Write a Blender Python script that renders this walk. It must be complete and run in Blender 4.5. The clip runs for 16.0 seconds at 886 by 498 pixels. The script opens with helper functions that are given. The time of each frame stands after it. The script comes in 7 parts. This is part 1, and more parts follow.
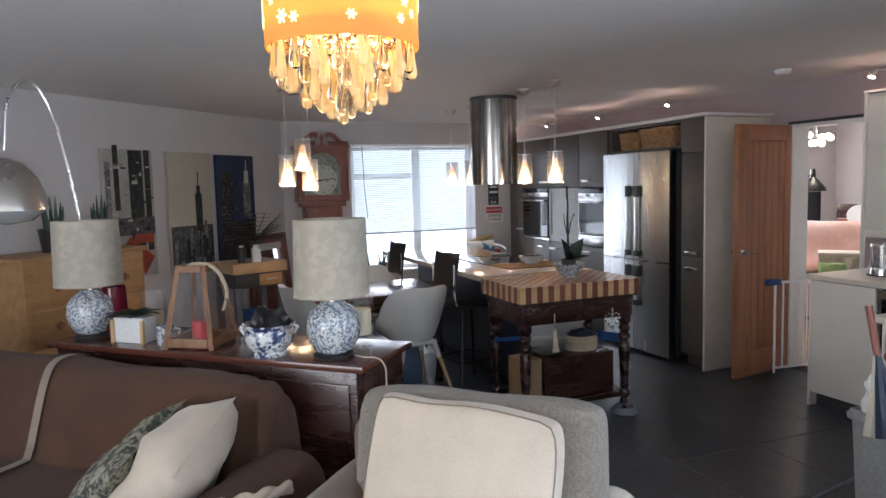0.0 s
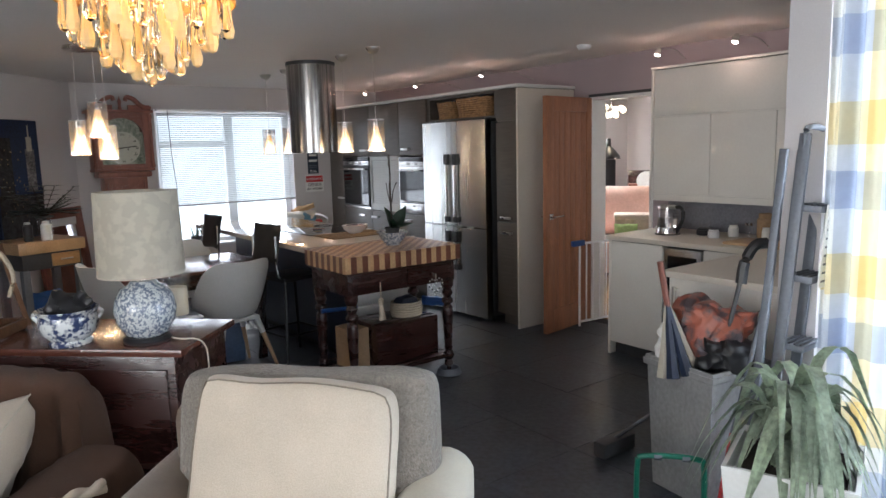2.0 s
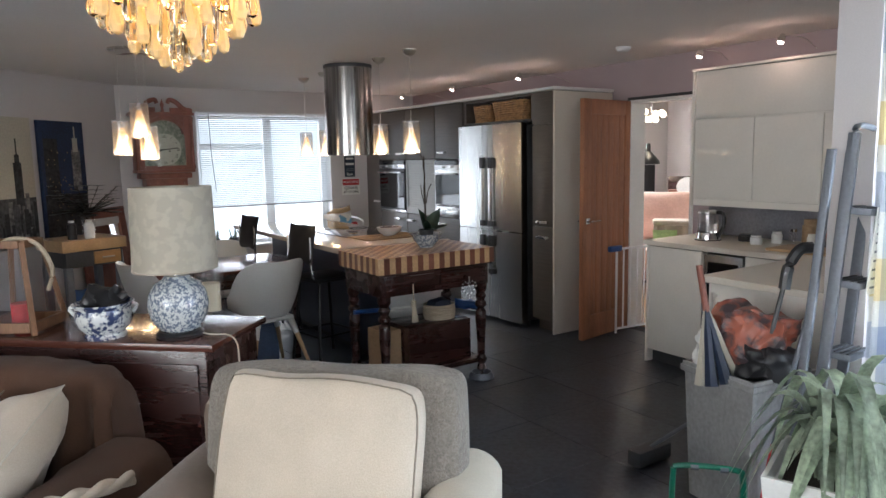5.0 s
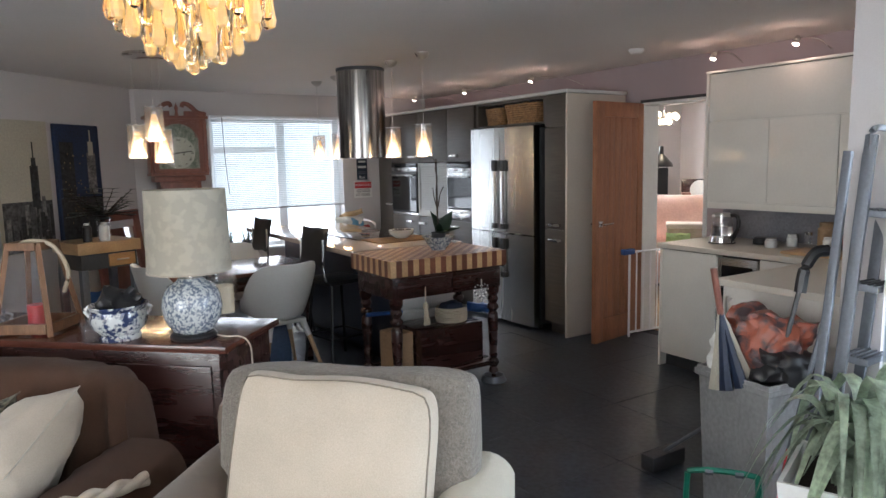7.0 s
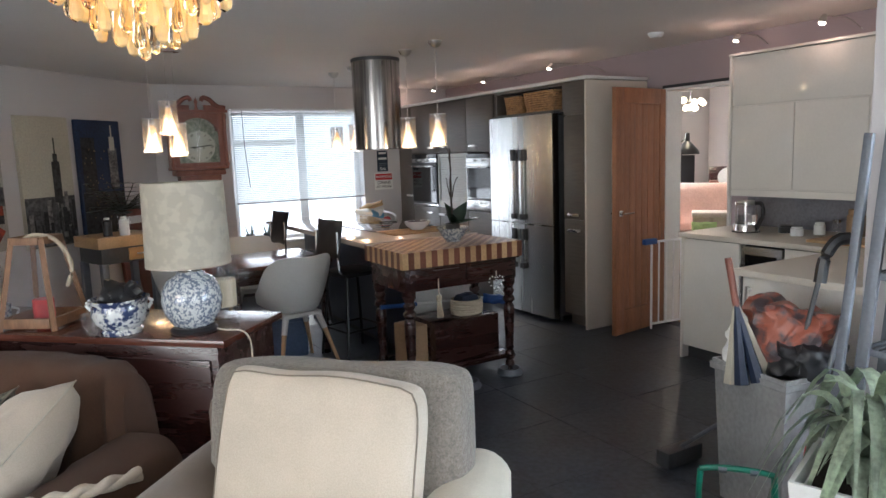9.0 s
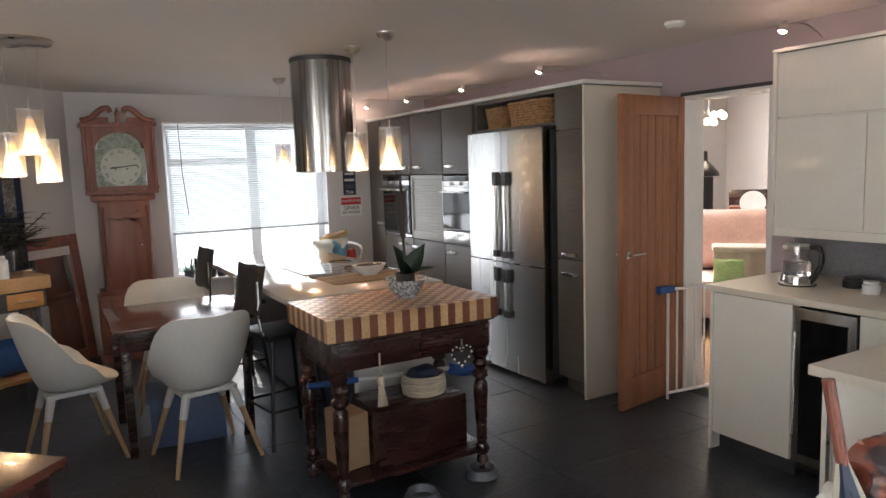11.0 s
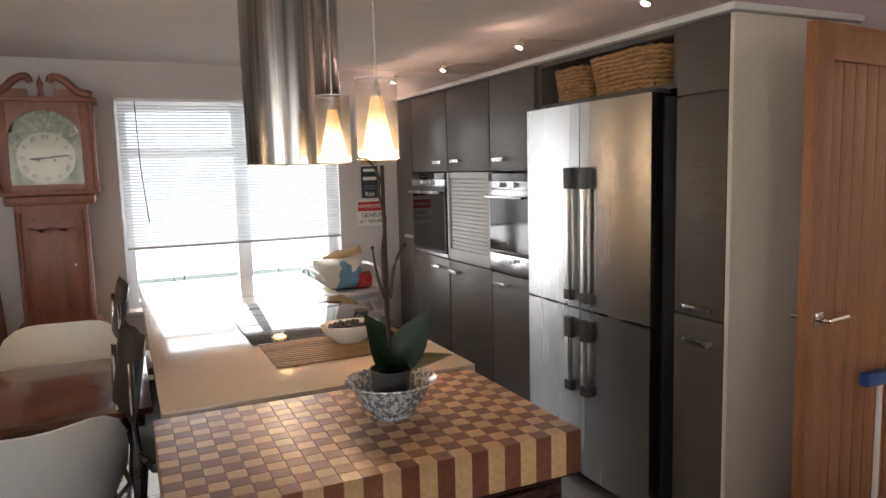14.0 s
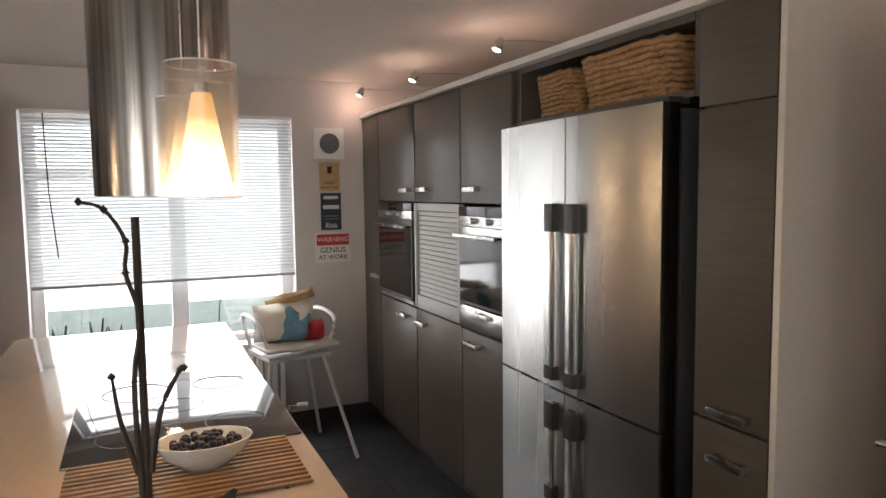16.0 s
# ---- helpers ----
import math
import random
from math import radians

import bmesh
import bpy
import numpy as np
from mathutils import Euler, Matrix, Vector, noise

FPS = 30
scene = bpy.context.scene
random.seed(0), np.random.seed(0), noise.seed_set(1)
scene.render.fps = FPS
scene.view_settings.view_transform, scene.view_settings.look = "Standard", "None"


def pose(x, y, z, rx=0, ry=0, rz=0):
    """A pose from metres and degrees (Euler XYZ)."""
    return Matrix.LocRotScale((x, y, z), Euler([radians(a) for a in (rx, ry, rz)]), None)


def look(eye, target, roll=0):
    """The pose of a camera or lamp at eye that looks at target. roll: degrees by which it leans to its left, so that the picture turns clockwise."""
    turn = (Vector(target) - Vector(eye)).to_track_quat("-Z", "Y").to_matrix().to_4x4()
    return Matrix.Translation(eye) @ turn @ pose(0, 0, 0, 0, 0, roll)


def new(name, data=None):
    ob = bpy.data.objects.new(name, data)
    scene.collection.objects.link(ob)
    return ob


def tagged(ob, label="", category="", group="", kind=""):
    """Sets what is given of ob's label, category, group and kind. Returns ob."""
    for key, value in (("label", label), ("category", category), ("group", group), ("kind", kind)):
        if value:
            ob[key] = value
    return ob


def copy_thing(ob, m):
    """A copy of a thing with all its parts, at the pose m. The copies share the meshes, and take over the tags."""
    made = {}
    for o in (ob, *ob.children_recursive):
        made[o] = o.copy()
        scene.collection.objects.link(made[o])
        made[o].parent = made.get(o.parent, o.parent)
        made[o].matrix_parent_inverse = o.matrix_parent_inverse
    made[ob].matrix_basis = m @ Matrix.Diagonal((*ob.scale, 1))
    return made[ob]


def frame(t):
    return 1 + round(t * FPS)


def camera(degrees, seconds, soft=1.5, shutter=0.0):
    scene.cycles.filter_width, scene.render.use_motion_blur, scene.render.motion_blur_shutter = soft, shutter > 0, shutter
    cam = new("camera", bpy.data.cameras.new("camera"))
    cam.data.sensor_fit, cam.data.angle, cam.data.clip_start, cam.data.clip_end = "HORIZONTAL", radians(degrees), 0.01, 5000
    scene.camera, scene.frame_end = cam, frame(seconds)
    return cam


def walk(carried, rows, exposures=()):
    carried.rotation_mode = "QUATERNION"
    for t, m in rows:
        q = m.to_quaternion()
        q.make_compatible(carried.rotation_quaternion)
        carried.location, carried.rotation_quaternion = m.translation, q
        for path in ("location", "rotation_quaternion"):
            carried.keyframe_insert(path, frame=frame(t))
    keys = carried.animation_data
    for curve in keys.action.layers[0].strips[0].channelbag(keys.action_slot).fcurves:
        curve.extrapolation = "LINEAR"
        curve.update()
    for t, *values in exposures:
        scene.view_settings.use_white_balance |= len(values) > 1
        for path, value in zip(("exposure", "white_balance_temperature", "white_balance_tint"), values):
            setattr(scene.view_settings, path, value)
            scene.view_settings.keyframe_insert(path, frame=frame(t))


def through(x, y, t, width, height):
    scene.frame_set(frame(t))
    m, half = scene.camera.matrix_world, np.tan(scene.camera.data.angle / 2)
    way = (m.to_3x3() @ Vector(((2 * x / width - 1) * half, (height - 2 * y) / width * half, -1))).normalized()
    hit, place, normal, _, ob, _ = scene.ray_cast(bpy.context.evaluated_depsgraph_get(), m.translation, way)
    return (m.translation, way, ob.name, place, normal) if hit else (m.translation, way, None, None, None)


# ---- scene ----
cam = camera(65.6, 16.0)
PATH = [
    (0, (-0.023, 0.416, 1.574), (0.72, 2.264, 1.391), -1.5),
    (0.5, (-0.059, 0.396, 1.585), (0.875, 2.153, 1.388), -2.4),
    (1, (-0.067, 0.386, 1.594), (1.071, 2.017, 1.384), -2.0),
    (1.5, (-0.056, 0.417, 1.563), (1.089, 2.036, 1.302), -2.9),
    (2, (-0.028, 0.453, 1.576), (1.157, 2.038, 1.289), -1.5),
    (2.5, (-0.016, 0.455, 1.56), (1.157, 2.044, 1.248), -2.3),
    (3, (-0.012, 0.458, 1.558), (1.144, 2.06, 1.248), -1.0),
    (3.5, (-0.018, 0.469, 1.538), (1.133, 2.077, 1.238), -1.0),
    (4, (-0.005, 0.46, 1.566), (1.137, 2.072, 1.25), -1.4),
    (4.2, (-0.004, 0.461, 1.567), (1.128, 2.081, 1.259), -1.5),
    (6.3, (0.019, 0.472, 1.494), (1.095, 2.14, 1.252), -0.7),
    (6.5, (0.0, 0.468, 1.519), (1.08, 2.133, 1.267), -0.9),
    (7, (0.002, 0.47, 1.541), (1.075, 2.138, 1.285), -1.2),
    (7.5, (0.003, 0.47, 1.522), (1.068, 2.143, 1.269), -0.8),
    (8, (0.011, 0.462, 1.517), (1.071, 2.138, 1.258), -1.2),
    (8.5, (0.033, 0.46, 1.512), (1.104, 2.131, 1.264), -1.2),
    (9, (0.132, 0.466, 1.528), (1.127, 2.179, 1.25), -2.0),
    (9.5, (0.242, 0.606, 1.499), (1.281, 2.297, 1.25), -2.4),
    (9.7, (0.328, 0.709, 1.524), (1.327, 2.426, 1.298), -2.9),
    (11.8, (1.313, 1.735, 1.578), (2.289, 3.462, 1.328), -1.0),
    (12, (1.381, 1.829, 1.541), (2.305, 3.584, 1.287), -0.9),
    (12.5, (1.584, 2.117, 1.538), (2.446, 3.91, 1.338), -2.2),
    (13, (1.691, 2.355, 1.554), (2.527, 4.154, 1.298), -2.2),
    (13.5, (1.838, 2.67, 1.568), (2.731, 4.448, 1.364), -2.0),
    (14, (1.973, 2.908, 1.539), (2.81, 4.709, 1.308), -1.5),
    (14.5, (2.176, 3.131, 1.573), (2.974, 4.955, 1.386), -1.7),
    (15, (2.315, 3.315, 1.561), (3.195, 5.101, 1.376), -1.3),
    (15.5, (2.461, 3.505, 1.569), (3.323, 5.306, 1.444), 0.0),
    (16, (2.559, 3.555, 1.579), (3.371, 5.375, 1.411), -0.7),
]
EXPOSURES = [(0.0, 0.47, 5750, 11), (1.5, 0.45, 5900, 10), (9.5, 0.55, 5950, 9), (11.8, 0.74, 6550, 11), (14.5, 0.72, 6650, 12), (16.0, 0.62, 6750, 12)]
walk(cam, [(t, look(eye, target, roll)) for t, eye, target, roll in PATH], EXPOSURES)

# ---- world and large lights ----
world = bpy.data.worlds.new("sky")
scene.world = world
world.use_nodes = True
_n = world.node_tree.nodes
_sky = _n.new("ShaderNodeTexSky")
_sky.sky_type = "NISHITA"
_sky.sun_disc = False
_sky.sun_elevation, _sky.sun_rotation = radians(38), radians(-25)
world.node_tree.links.new(_sky.outputs[0], _n["Background"].inputs[0])
_n["Background"].inputs[1].default_value = 0.12


def area_lamp(name, m, sx, sy, watts, colour):
    d = bpy.data.lights.new(name, "AREA")
    d.shape, d.size, d.size_y, d.energy, d.color = "RECTANGLE", sx, sy, watts, colour
    ob = new(name, d)
    ob.matrix_world = m
    return ob


def point_lamp(name, p, watts, colour, radius=0.03):
    d = bpy.data.lights.new(name, "POINT")
    d.energy, d.color, d.shadow_soft_size = watts, colour, radius
    ob = new(name, d)
    ob.location = p
    return ob


_sd = bpy.data.lights.new("sun", "SUN")
_sd.energy, _sd.angle, _sd.color = 2.2, radians(0.6), (1.0, 0.94, 0.84)
_sun = new("sun", _sd)
_sun.matrix_world = look((3.6, 14, 6), (2.7, 8.1, 1.0))
CEIL = 2.32
area_lamp("window_daylight", look((2.75, 8.42, 1.35), (2.75, 0, 0.9)), 1.6, 1.55, 27, (0.97, 0.97, 1.0))
area_lamp("patio_daylight", look((3.35, 0.1, 1.25), (-3, 0.6, 0.9)), 3.0, 2.1, 165, (0.86, 0.93, 1.0))
area_lamp("west_daylight", look((-3.35, 0.3, 1.35), (4, 1.6, 0.9)), 3.4, 1.7, 126, (1.0, 0.95, 0.88))
# fill lamp added behind the viewer; no window is known on that side
area_lamp("south_fill", look((0.6, -2.55, 1.4), (1.6, 4, 1.0)), 2.4, 1.5, 34, (1.0, 0.96, 0.90))
area_lamp("lounge_daylight", look((6.0, 7.2, 1.5), (6.2, 0, 0.8)), 1.6, 1.5, 120, (1.0, 0.96, 0.88))
point_lamp("chandelier_light", (0.33, 1.74, 1.93), 3.0, (1.0, 0.70, 0.36), 0.1)

# ---- materials ----
def mat(name, base, rough=0.6, metal=0.0, var=0.12, scale=6.0, grain=60.0, bump=0.05, stretch=(1, 1, 1), spec=0.5, second=None, rand=0.0, coat=0.0, sheen=0.0, sharp=0.3):
    """Principled paint with stains, fine grain, bump; second: colour of the stains; rand: change from piece to piece."""
    m = bpy.data.materials.new(name)
    m.use_nodes = True
    nt = m.node_tree
    b = nt.nodes["Principled BSDF"]
    L = nt.links.new
    tc = nt.nodes.new("ShaderNodeTexCoord")
    mp = nt.nodes.new("ShaderNodeMapping")
    mp.inputs["Scale"].default_value = stretch
    L(tc.outputs["Object"], mp.inputs[0])
    big = nt.nodes.new("ShaderNodeTexNoise")
    big.inputs["Scale"].default_value = scale
    big.inputs["Detail"].default_value = 5
    fine = nt.nodes.new("ShaderNodeTexNoise")
    fine.inputs["Scale"].default_value = grain
    fine.inputs["Detail"].default_value = 3
    L(mp.outputs[0], big.inputs["Vector"])
    L(mp.outputs[0], fine.inputs["Vector"])
    add = nt.nodes.new("ShaderNodeMath")
    add.operation = "ADD"
    L(big.outputs[0], add.inputs[0])
    L(fine.outputs[0], add.inputs[1])
    mr = nt.nodes.new("ShaderNodeMapRange")
    mr.inputs[1].default_value, mr.inputs[2].default_value = 1 - sharp, 1 + sharp
    L(add.outputs[0], mr.inputs[0])
    mix = nt.nodes.new("ShaderNodeMix")
    mix.data_type = "RGBA"
    lo = second or tuple(c * (1 - 2 * var) for c in base)
    mix.inputs[6].default_value = (*lo, 1)
    mix.inputs[7].default_value = (*(base if second else tuple(min(1, c * (1 + var)) for c in base)), 1)
    L(mr.outputs[0], mix.inputs[0])
    out = mix.outputs[2]
    if rand:
        oi = nt.nodes.new("ShaderNodeObjectInfo")
        hs = nt.nodes.new("ShaderNodeHueSaturation")
        r2 = nt.nodes.new("ShaderNodeMapRange")
        r2.inputs[3].default_value, r2.inputs[4].default_value = 1 - rand, 1 + rand
        L(oi.outputs["Random"], r2.inputs[0])
        L(r2.outputs[0], hs.inputs["Value"])
        L(out, hs.inputs["Color"])
        out = hs.outputs[0]
    L(out, b.inputs["Base Color"])
    rr = nt.nodes.new("ShaderNodeMapRange")
    rr.inputs[3].default_value, rr.inputs[4].default_value = max(0.02, rough - 0.07), min(1, rough + 0.07)
    L(big.outputs[0], rr.inputs[0])
    L(rr.outputs[0], b.inputs["Roughness"])
    b.inputs["Metallic"].default_value = metal
    b.inputs["Specular IOR Level"].default_value = spec
    b.inputs["Coat Weight"].default_value = coat
    b.inputs["Sheen Weight"].default_value = sheen
    if bump:
        bp = nt.nodes.new("ShaderNodeBump")
        bp.inputs["Strength"].default_value = bump
        bp.inputs["Distance"].default_value = 0.01
        L(add.outputs[0], bp.inputs["Height"])
        L(bp.outputs[0], b.inputs["Normal"])
    return m


def glow(name, colour, strength):
    m = bpy.data.materials.new(name)
    m.use_nodes = True
    b = m.node_tree.nodes["Principled BSDF"]
    b.inputs["Base Color"].default_value = (*colour, 1)
    b.inputs["Emission Color"].default_value = (*colour, 1)
    b.inputs["Emission Strength"].default_value = strength
    return m


def glass(name, colour=(1, 1, 1), rough=0.0, ior=1.45):
    m = bpy.data.materials.new(name)
    m.use_nodes = True
    b = m.node_tree.nodes["Principled BSDF"]
    b.inputs["Base Color"].default_value = (*colour, 1)
    b.inputs["Roughness"].default_value = rough
    b.inputs["IOR"].default_value = ior
    b.inputs["Transmission Weight"].default_value = 1
    return m


def clear_pane(name, haze=0.0, gloss=0.10):
    m = bpy.data.materials.new(name)
    m.use_nodes = True
    nt = m.node_tree
    nt.nodes.remove(nt.nodes["Principled BSDF"])
    t, g, x = nt.nodes.new("ShaderNodeBsdfTransparent"), nt.nodes.new("ShaderNodeBsdfGlossy"), nt.nodes.new("ShaderNodeMixShader")
    g.inputs["Roughness"].default_value = 0.02
    x.inputs[0].default_value = gloss
    nt.links.new(t.outputs[0], x.inputs[1])
    nt.links.new(g.outputs[0], x.inputs[2])
    last = x
    if haze:
        d, last = nt.nodes.new("ShaderNodeBsdfTranslucent"), nt.nodes.new("ShaderNodeMixShader")
        last.inputs[0].default_value = haze
        nt.links.new(x.outputs[0], last.inputs[1])
        nt.links.new(d.outputs[0], last.inputs[2])
    nt.links.new(last.outputs[0], nt.nodes["Material Output"].inputs[0])
    return m


def thin_cloth(name, base, through=0.5, pattern=None, print_scale=30, low=0.86):
    """Diffuse and translucent: blinds, shades, curtains. pattern: (stripe colours) for a woven check."""
    m = bpy.data.materials.new(name)
    m.use_nodes = True
    nt = m.node_tree
    nt.nodes.remove(nt.nodes["Principled BSDF"])
    d, t, x = nt.nodes.new("ShaderNodeBsdfDiffuse"), nt.nodes.new("ShaderNodeBsdfTranslucent"), nt.nodes.new("ShaderNodeMixShader")
    x.inputs[0].default_value = through
    tc = nt.nodes.new("ShaderNodeTexCoord")
    no = nt.nodes.new("ShaderNodeTexNoise")
    no.inputs["Scale"].default_value = print_scale
    nt.links.new(tc.outputs["Object"], no.inputs["Vector"])
    mx = nt.nodes.new("ShaderNodeMix")
    mx.data_type = "RGBA"
    mx.inputs[6].default_value = (*(c * low for c in base), 1)
    mx.inputs[7].default_value = (*base, 1)
    if print_scale != 30:
        edge = nt.nodes.new("ShaderNodeMapRange")
        edge.inputs[1].default_value, edge.inputs[2].default_value = 0.46, 0.56
        nt.links.new(no.outputs[0], edge.inputs[0])
        nt.links.new(edge.outputs[0], mx.inputs[0])
    else:
        nt.links.new(no.outputs[0], mx.inputs[0])
    col = mx.outputs[2]
    if pattern:
        uv = nt.nodes.new("ShaderNodeUVMap")
        sp = nt.nodes.new("ShaderNodeSeparateXYZ")
        nt.links.new(uv.outputs[0], sp.inputs[0])
        for axis, stripes in (("X", pattern), ("Y", pattern)):
            fr = nt.nodes.new("ShaderNodeMath")
            fr.operation = "FRACT"
            nt.links.new(sp.outputs[axis], fr.inputs[0])
            ra = nt.nodes.new("ShaderNodeValToRGB")
            ra.color_ramp.interpolation = "CONSTANT"
            for k, (pos, c) in enumerate(stripes):
                e = ra.color_ramp.elements[k] if k < 2 else ra.color_ramp.elements.new(pos)
                e.position, e.color = pos, (*c, 1)
            nt.links.new(fr.outputs[0], ra.inputs[0])
            mu = nt.nodes.new("ShaderNodeMix")
            mu.data_type, mu.blend_type = "RGBA", "MULTIPLY"
            mu.inputs[0].default_value = 0.6
            nt.links.new(col, mu.inputs[6])
            nt.links.new(ra.outputs[0], mu.inputs[7])
            col = mu.outputs[2]
    for s in (d, t):
        nt.links.new(col, s.inputs[0])
    nt.links.new(d.outputs[0], x.inputs[1])
    nt.links.new(t.outputs[0], x.inputs[2])
    nt.links.new(x.outputs[0], nt.nodes["Material Output"].inputs[0])
    return m


M_WALL = mat("grey_wall_paint", (0.60, 0.575, 0.575), 0.75, var=0.03, scale=1.5, grain=180, bump=0.05)
M_MAUVE = mat("mauve_wall_paint", (0.40, 0.33, 0.345), 0.75, var=0.04, scale=1.5, grain=180, bump=0.05)
M_CEIL = mat("ceiling_paint", (0.80, 0.77, 0.75), 0.85, var=0.03, scale=0.9, grain=90, bump=0.06)
M_SLATE = mat("dark_slate", (0.045, 0.052, 0.066), 0.42, var=0.28, scale=2.2, grain=35, bump=0.10, rand=0.10)
M_GROUT = mat("dark_grout", (0.040, 0.043, 0.050), 0.9)
M_WHITE = mat("white_upvc", (0.80, 0.81, 0.82), 0.35, var=0.02)
M_WPAINT = mat("white_woodwork", (0.72, 0.72, 0.70), 0.45, var=0.03)
# white woodwork again, with warm lamplight mixed into its colour
M_WARMLIT = mat("warm_lit_end_board", (0.66, 0.61, 0.53), 0.32, var=0.03, scale=3, bump=0.01)
M_GLOSSW = mat("gloss_cream_cabinet", (0.78, 0.755, 0.70), 0.10, var=0.02, bump=0.005, coat=0.4)
M_DARKCAB = mat("dark_oak_laminate", (0.100, 0.085, 0.072), 0.36, var=0.14, scale=5, grain=70, bump=0.05, stretch=(1, 1, 14))
M_STEEL = mat("brushed_steel", (0.62, 0.62, 0.605), 0.27, 1.0, var=0.03, scale=3, grain=220, bump=0.012, stretch=(1, 1, 0.02))
_b = M_STEEL.node_tree.nodes["Principled BSDF"]
_b.inputs["Anisotropic"].default_value, _b.inputs["Anisotropic Rotation"].default_value = 0.9, 0.25
M_SHUT = mat("pale_aluminium_slat", (0.50, 0.51, 0.50), 0.58, 0.35, var=0.03, bump=0.01)
# dark upright streaks in the colour stand for reflections on the hood
M_HOOD = mat("reflection_streak_steel", (0.42, 0.41, 0.40), 0.2, 1.0, var=0.32, scale=9, grain=30, bump=0.01, stretch=(2.2, 2.2, 0.03))
M_STEELH = mat("brushed_steel_across", (0.55, 0.55, 0.54), 0.22, 1.0, var=0.05, scale=4, grain=200, bump=0.01, stretch=(9, 9, 0.05))
M_CHROME = mat("polished_chrome", (0.75, 0.75, 0.74), 0.09, 1.0, var=0.02, bump=0)
M_NICKEL = mat("satin_nickel", (0.62, 0.60, 0.57), 0.28, 1.0, var=0.03, bump=0)
M_BLACKM = mat("black_metal", (0.012, 0.012, 0.013), 0.35, 0.3, var=0.05, bump=0)
M_BLACKP = mat("black_plastic", (0.015, 0.015, 0.017), 0.4, var=0.1, bump=0.02)
M_DKGREY = mat("dark_grey_paint", (0.05, 0.052, 0.056), 0.5)
M_OVENGL = mat("black_oven_glass", (0.006, 0.006, 0.007), 0.05, var=0.05, bump=0, spec=0.6)
M_HOB = mat("black_glass_hob", (0.010, 0.010, 0.012), 0.05, var=0.05, bump=0, spec=1.0, coat=1.0)
M_TOP = mat("pale_worktop", (0.50, 0.44, 0.38), 0.13, var=0.03, scale=40, grain=240, bump=0.004, coat=0.6)
M_CREAMT = mat("cream_worktop", (0.66, 0.61, 0.53), 0.42, var=0.03, scale=70, grain=300, bump=0.004)
M_OAKD = mat("oak_veneer_door", (0.34, 0.148, 0.075), 0.42, var=0.18, scale=3, grain=40, bump=0.05, stretch=(6, 6, 0.5))
M_MAHOG = mat("dark_mahogany", (0.036, 0.013, 0.011), 0.27, var=0.16, scale=3, grain=40, bump=0.03, stretch=(0.8, 5, 5), coat=0.25)
M_MAHOG2 = mat("red_mahogany_top", (0.095, 0.031, 0.020), 0.22, var=0.18, scale=3, grain=40, bump=0.02, stretch=(0.8, 6, 6), coat=0.3)
M_CLOCKW = mat("clock_mahogany", (0.25, 0.095, 0.068), 0.38, var=0.2, scale=3, grain=40, bump=0.03, stretch=(5, 5, 0.7))
M_MAPLE = mat("maple_block", (0.52, 0.34, 0.18), 0.3, var=0.12, scale=8, grain=80, bump=0.02, rand=0.15)
M_WALNUT = mat("walnut_block", (0.17, 0.065, 0.04), 0.3, var=0.15, scale=8, grain=80, bump=0.02, rand=0.2)
M_PINE = mat("waxed_pine", (0.42, 0.24, 0.10), 0.42, var=0.16, scale=3, grain=40, bump=0.03, stretch=(0.7, 6, 6))
M_BEECH = mat("pale_beech", (0.50, 0.33, 0.18), 0.45, var=0.1, scale=3, grain=50, bump=0.03, stretch=(5, 5, 0.7))
M_LANT = mat("aged_lantern_wood", (0.22, 0.115, 0.06), 0.55, var=0.18, scale=4, grain=50, bump=0.04, stretch=(5, 5, 0.7))
M_BAMBOO = mat("brown_bamboo", (0.27, 0.17, 0.09), 0.5, var=0.2, scale=5, grain=60, bump=0.03, stretch=(0.7, 6, 6), rand=0.2)
M_CHAIRW = mat("white_moulded_plastic", (0.66, 0.65, 0.62), 0.4, var=0.02, bump=0.01)
M_LINEN = mat("grey_woven_linen", (0.20, 0.178, 0.15), 0.95, var=0.17, scale=90, grain=190, bump=0.6, sheen=0.2)
M_TAN = mat("taupe_upholstery", (0.16, 0.125, 0.098), 0.95, var=0.12, scale=8, grain=300, bump=0.3, sheen=0.2)
M_CREAMF = mat("cream_cotton", (0.47, 0.41, 0.33), 0.95, var=0.07, scale=6, grain=260, bump=0.18, sheen=0.2)
M_CREAMA = mat("cream_arm_cover", (0.46, 0.43, 0.35), 0.9, var=0.06, scale=6, grain=260, bump=0.15, sheen=0.2)
M_BROWN = mat("brown_throw_wool", (0.066, 0.031, 0.017), 1.0, var=0.15, scale=6, grain=240, bump=0.3, sheen=0.05)
M_PIPING = mat("dark_piping", (0.20, 0.17, 0.135), 0.9)
M_DAMASK = mat("green_damask", (0.24, 0.23, 0.17), 0.95, second=(0.035, 0.04, 0.035), scale=22, grain=60, bump=0.2, sharp=0.1)
M_PORC = mat("blue_white_porcelain", (0.54, 0.57, 0.57), 0.14, second=(0.15, 0.18, 0.24), scale=62, grain=120, bump=0, coat=0.5, sharp=0.07)
M_PEONY = mat("peony_porcelain", (0.60, 0.62, 0.62), 0.14, second=(0.035, 0.05, 0.12), scale=19, grain=60, bump=0, coat=0.5, sharp=0.09)
M_PORCP = mat("pale_porcelain", (0.68, 0.70, 0.71), 0.14, var=0.05, bump=0, coat=0.5)
M_COBALT = mat("cobalt_glaze", (0.02, 0.03, 0.12), 0.15, var=0.3, bump=0)
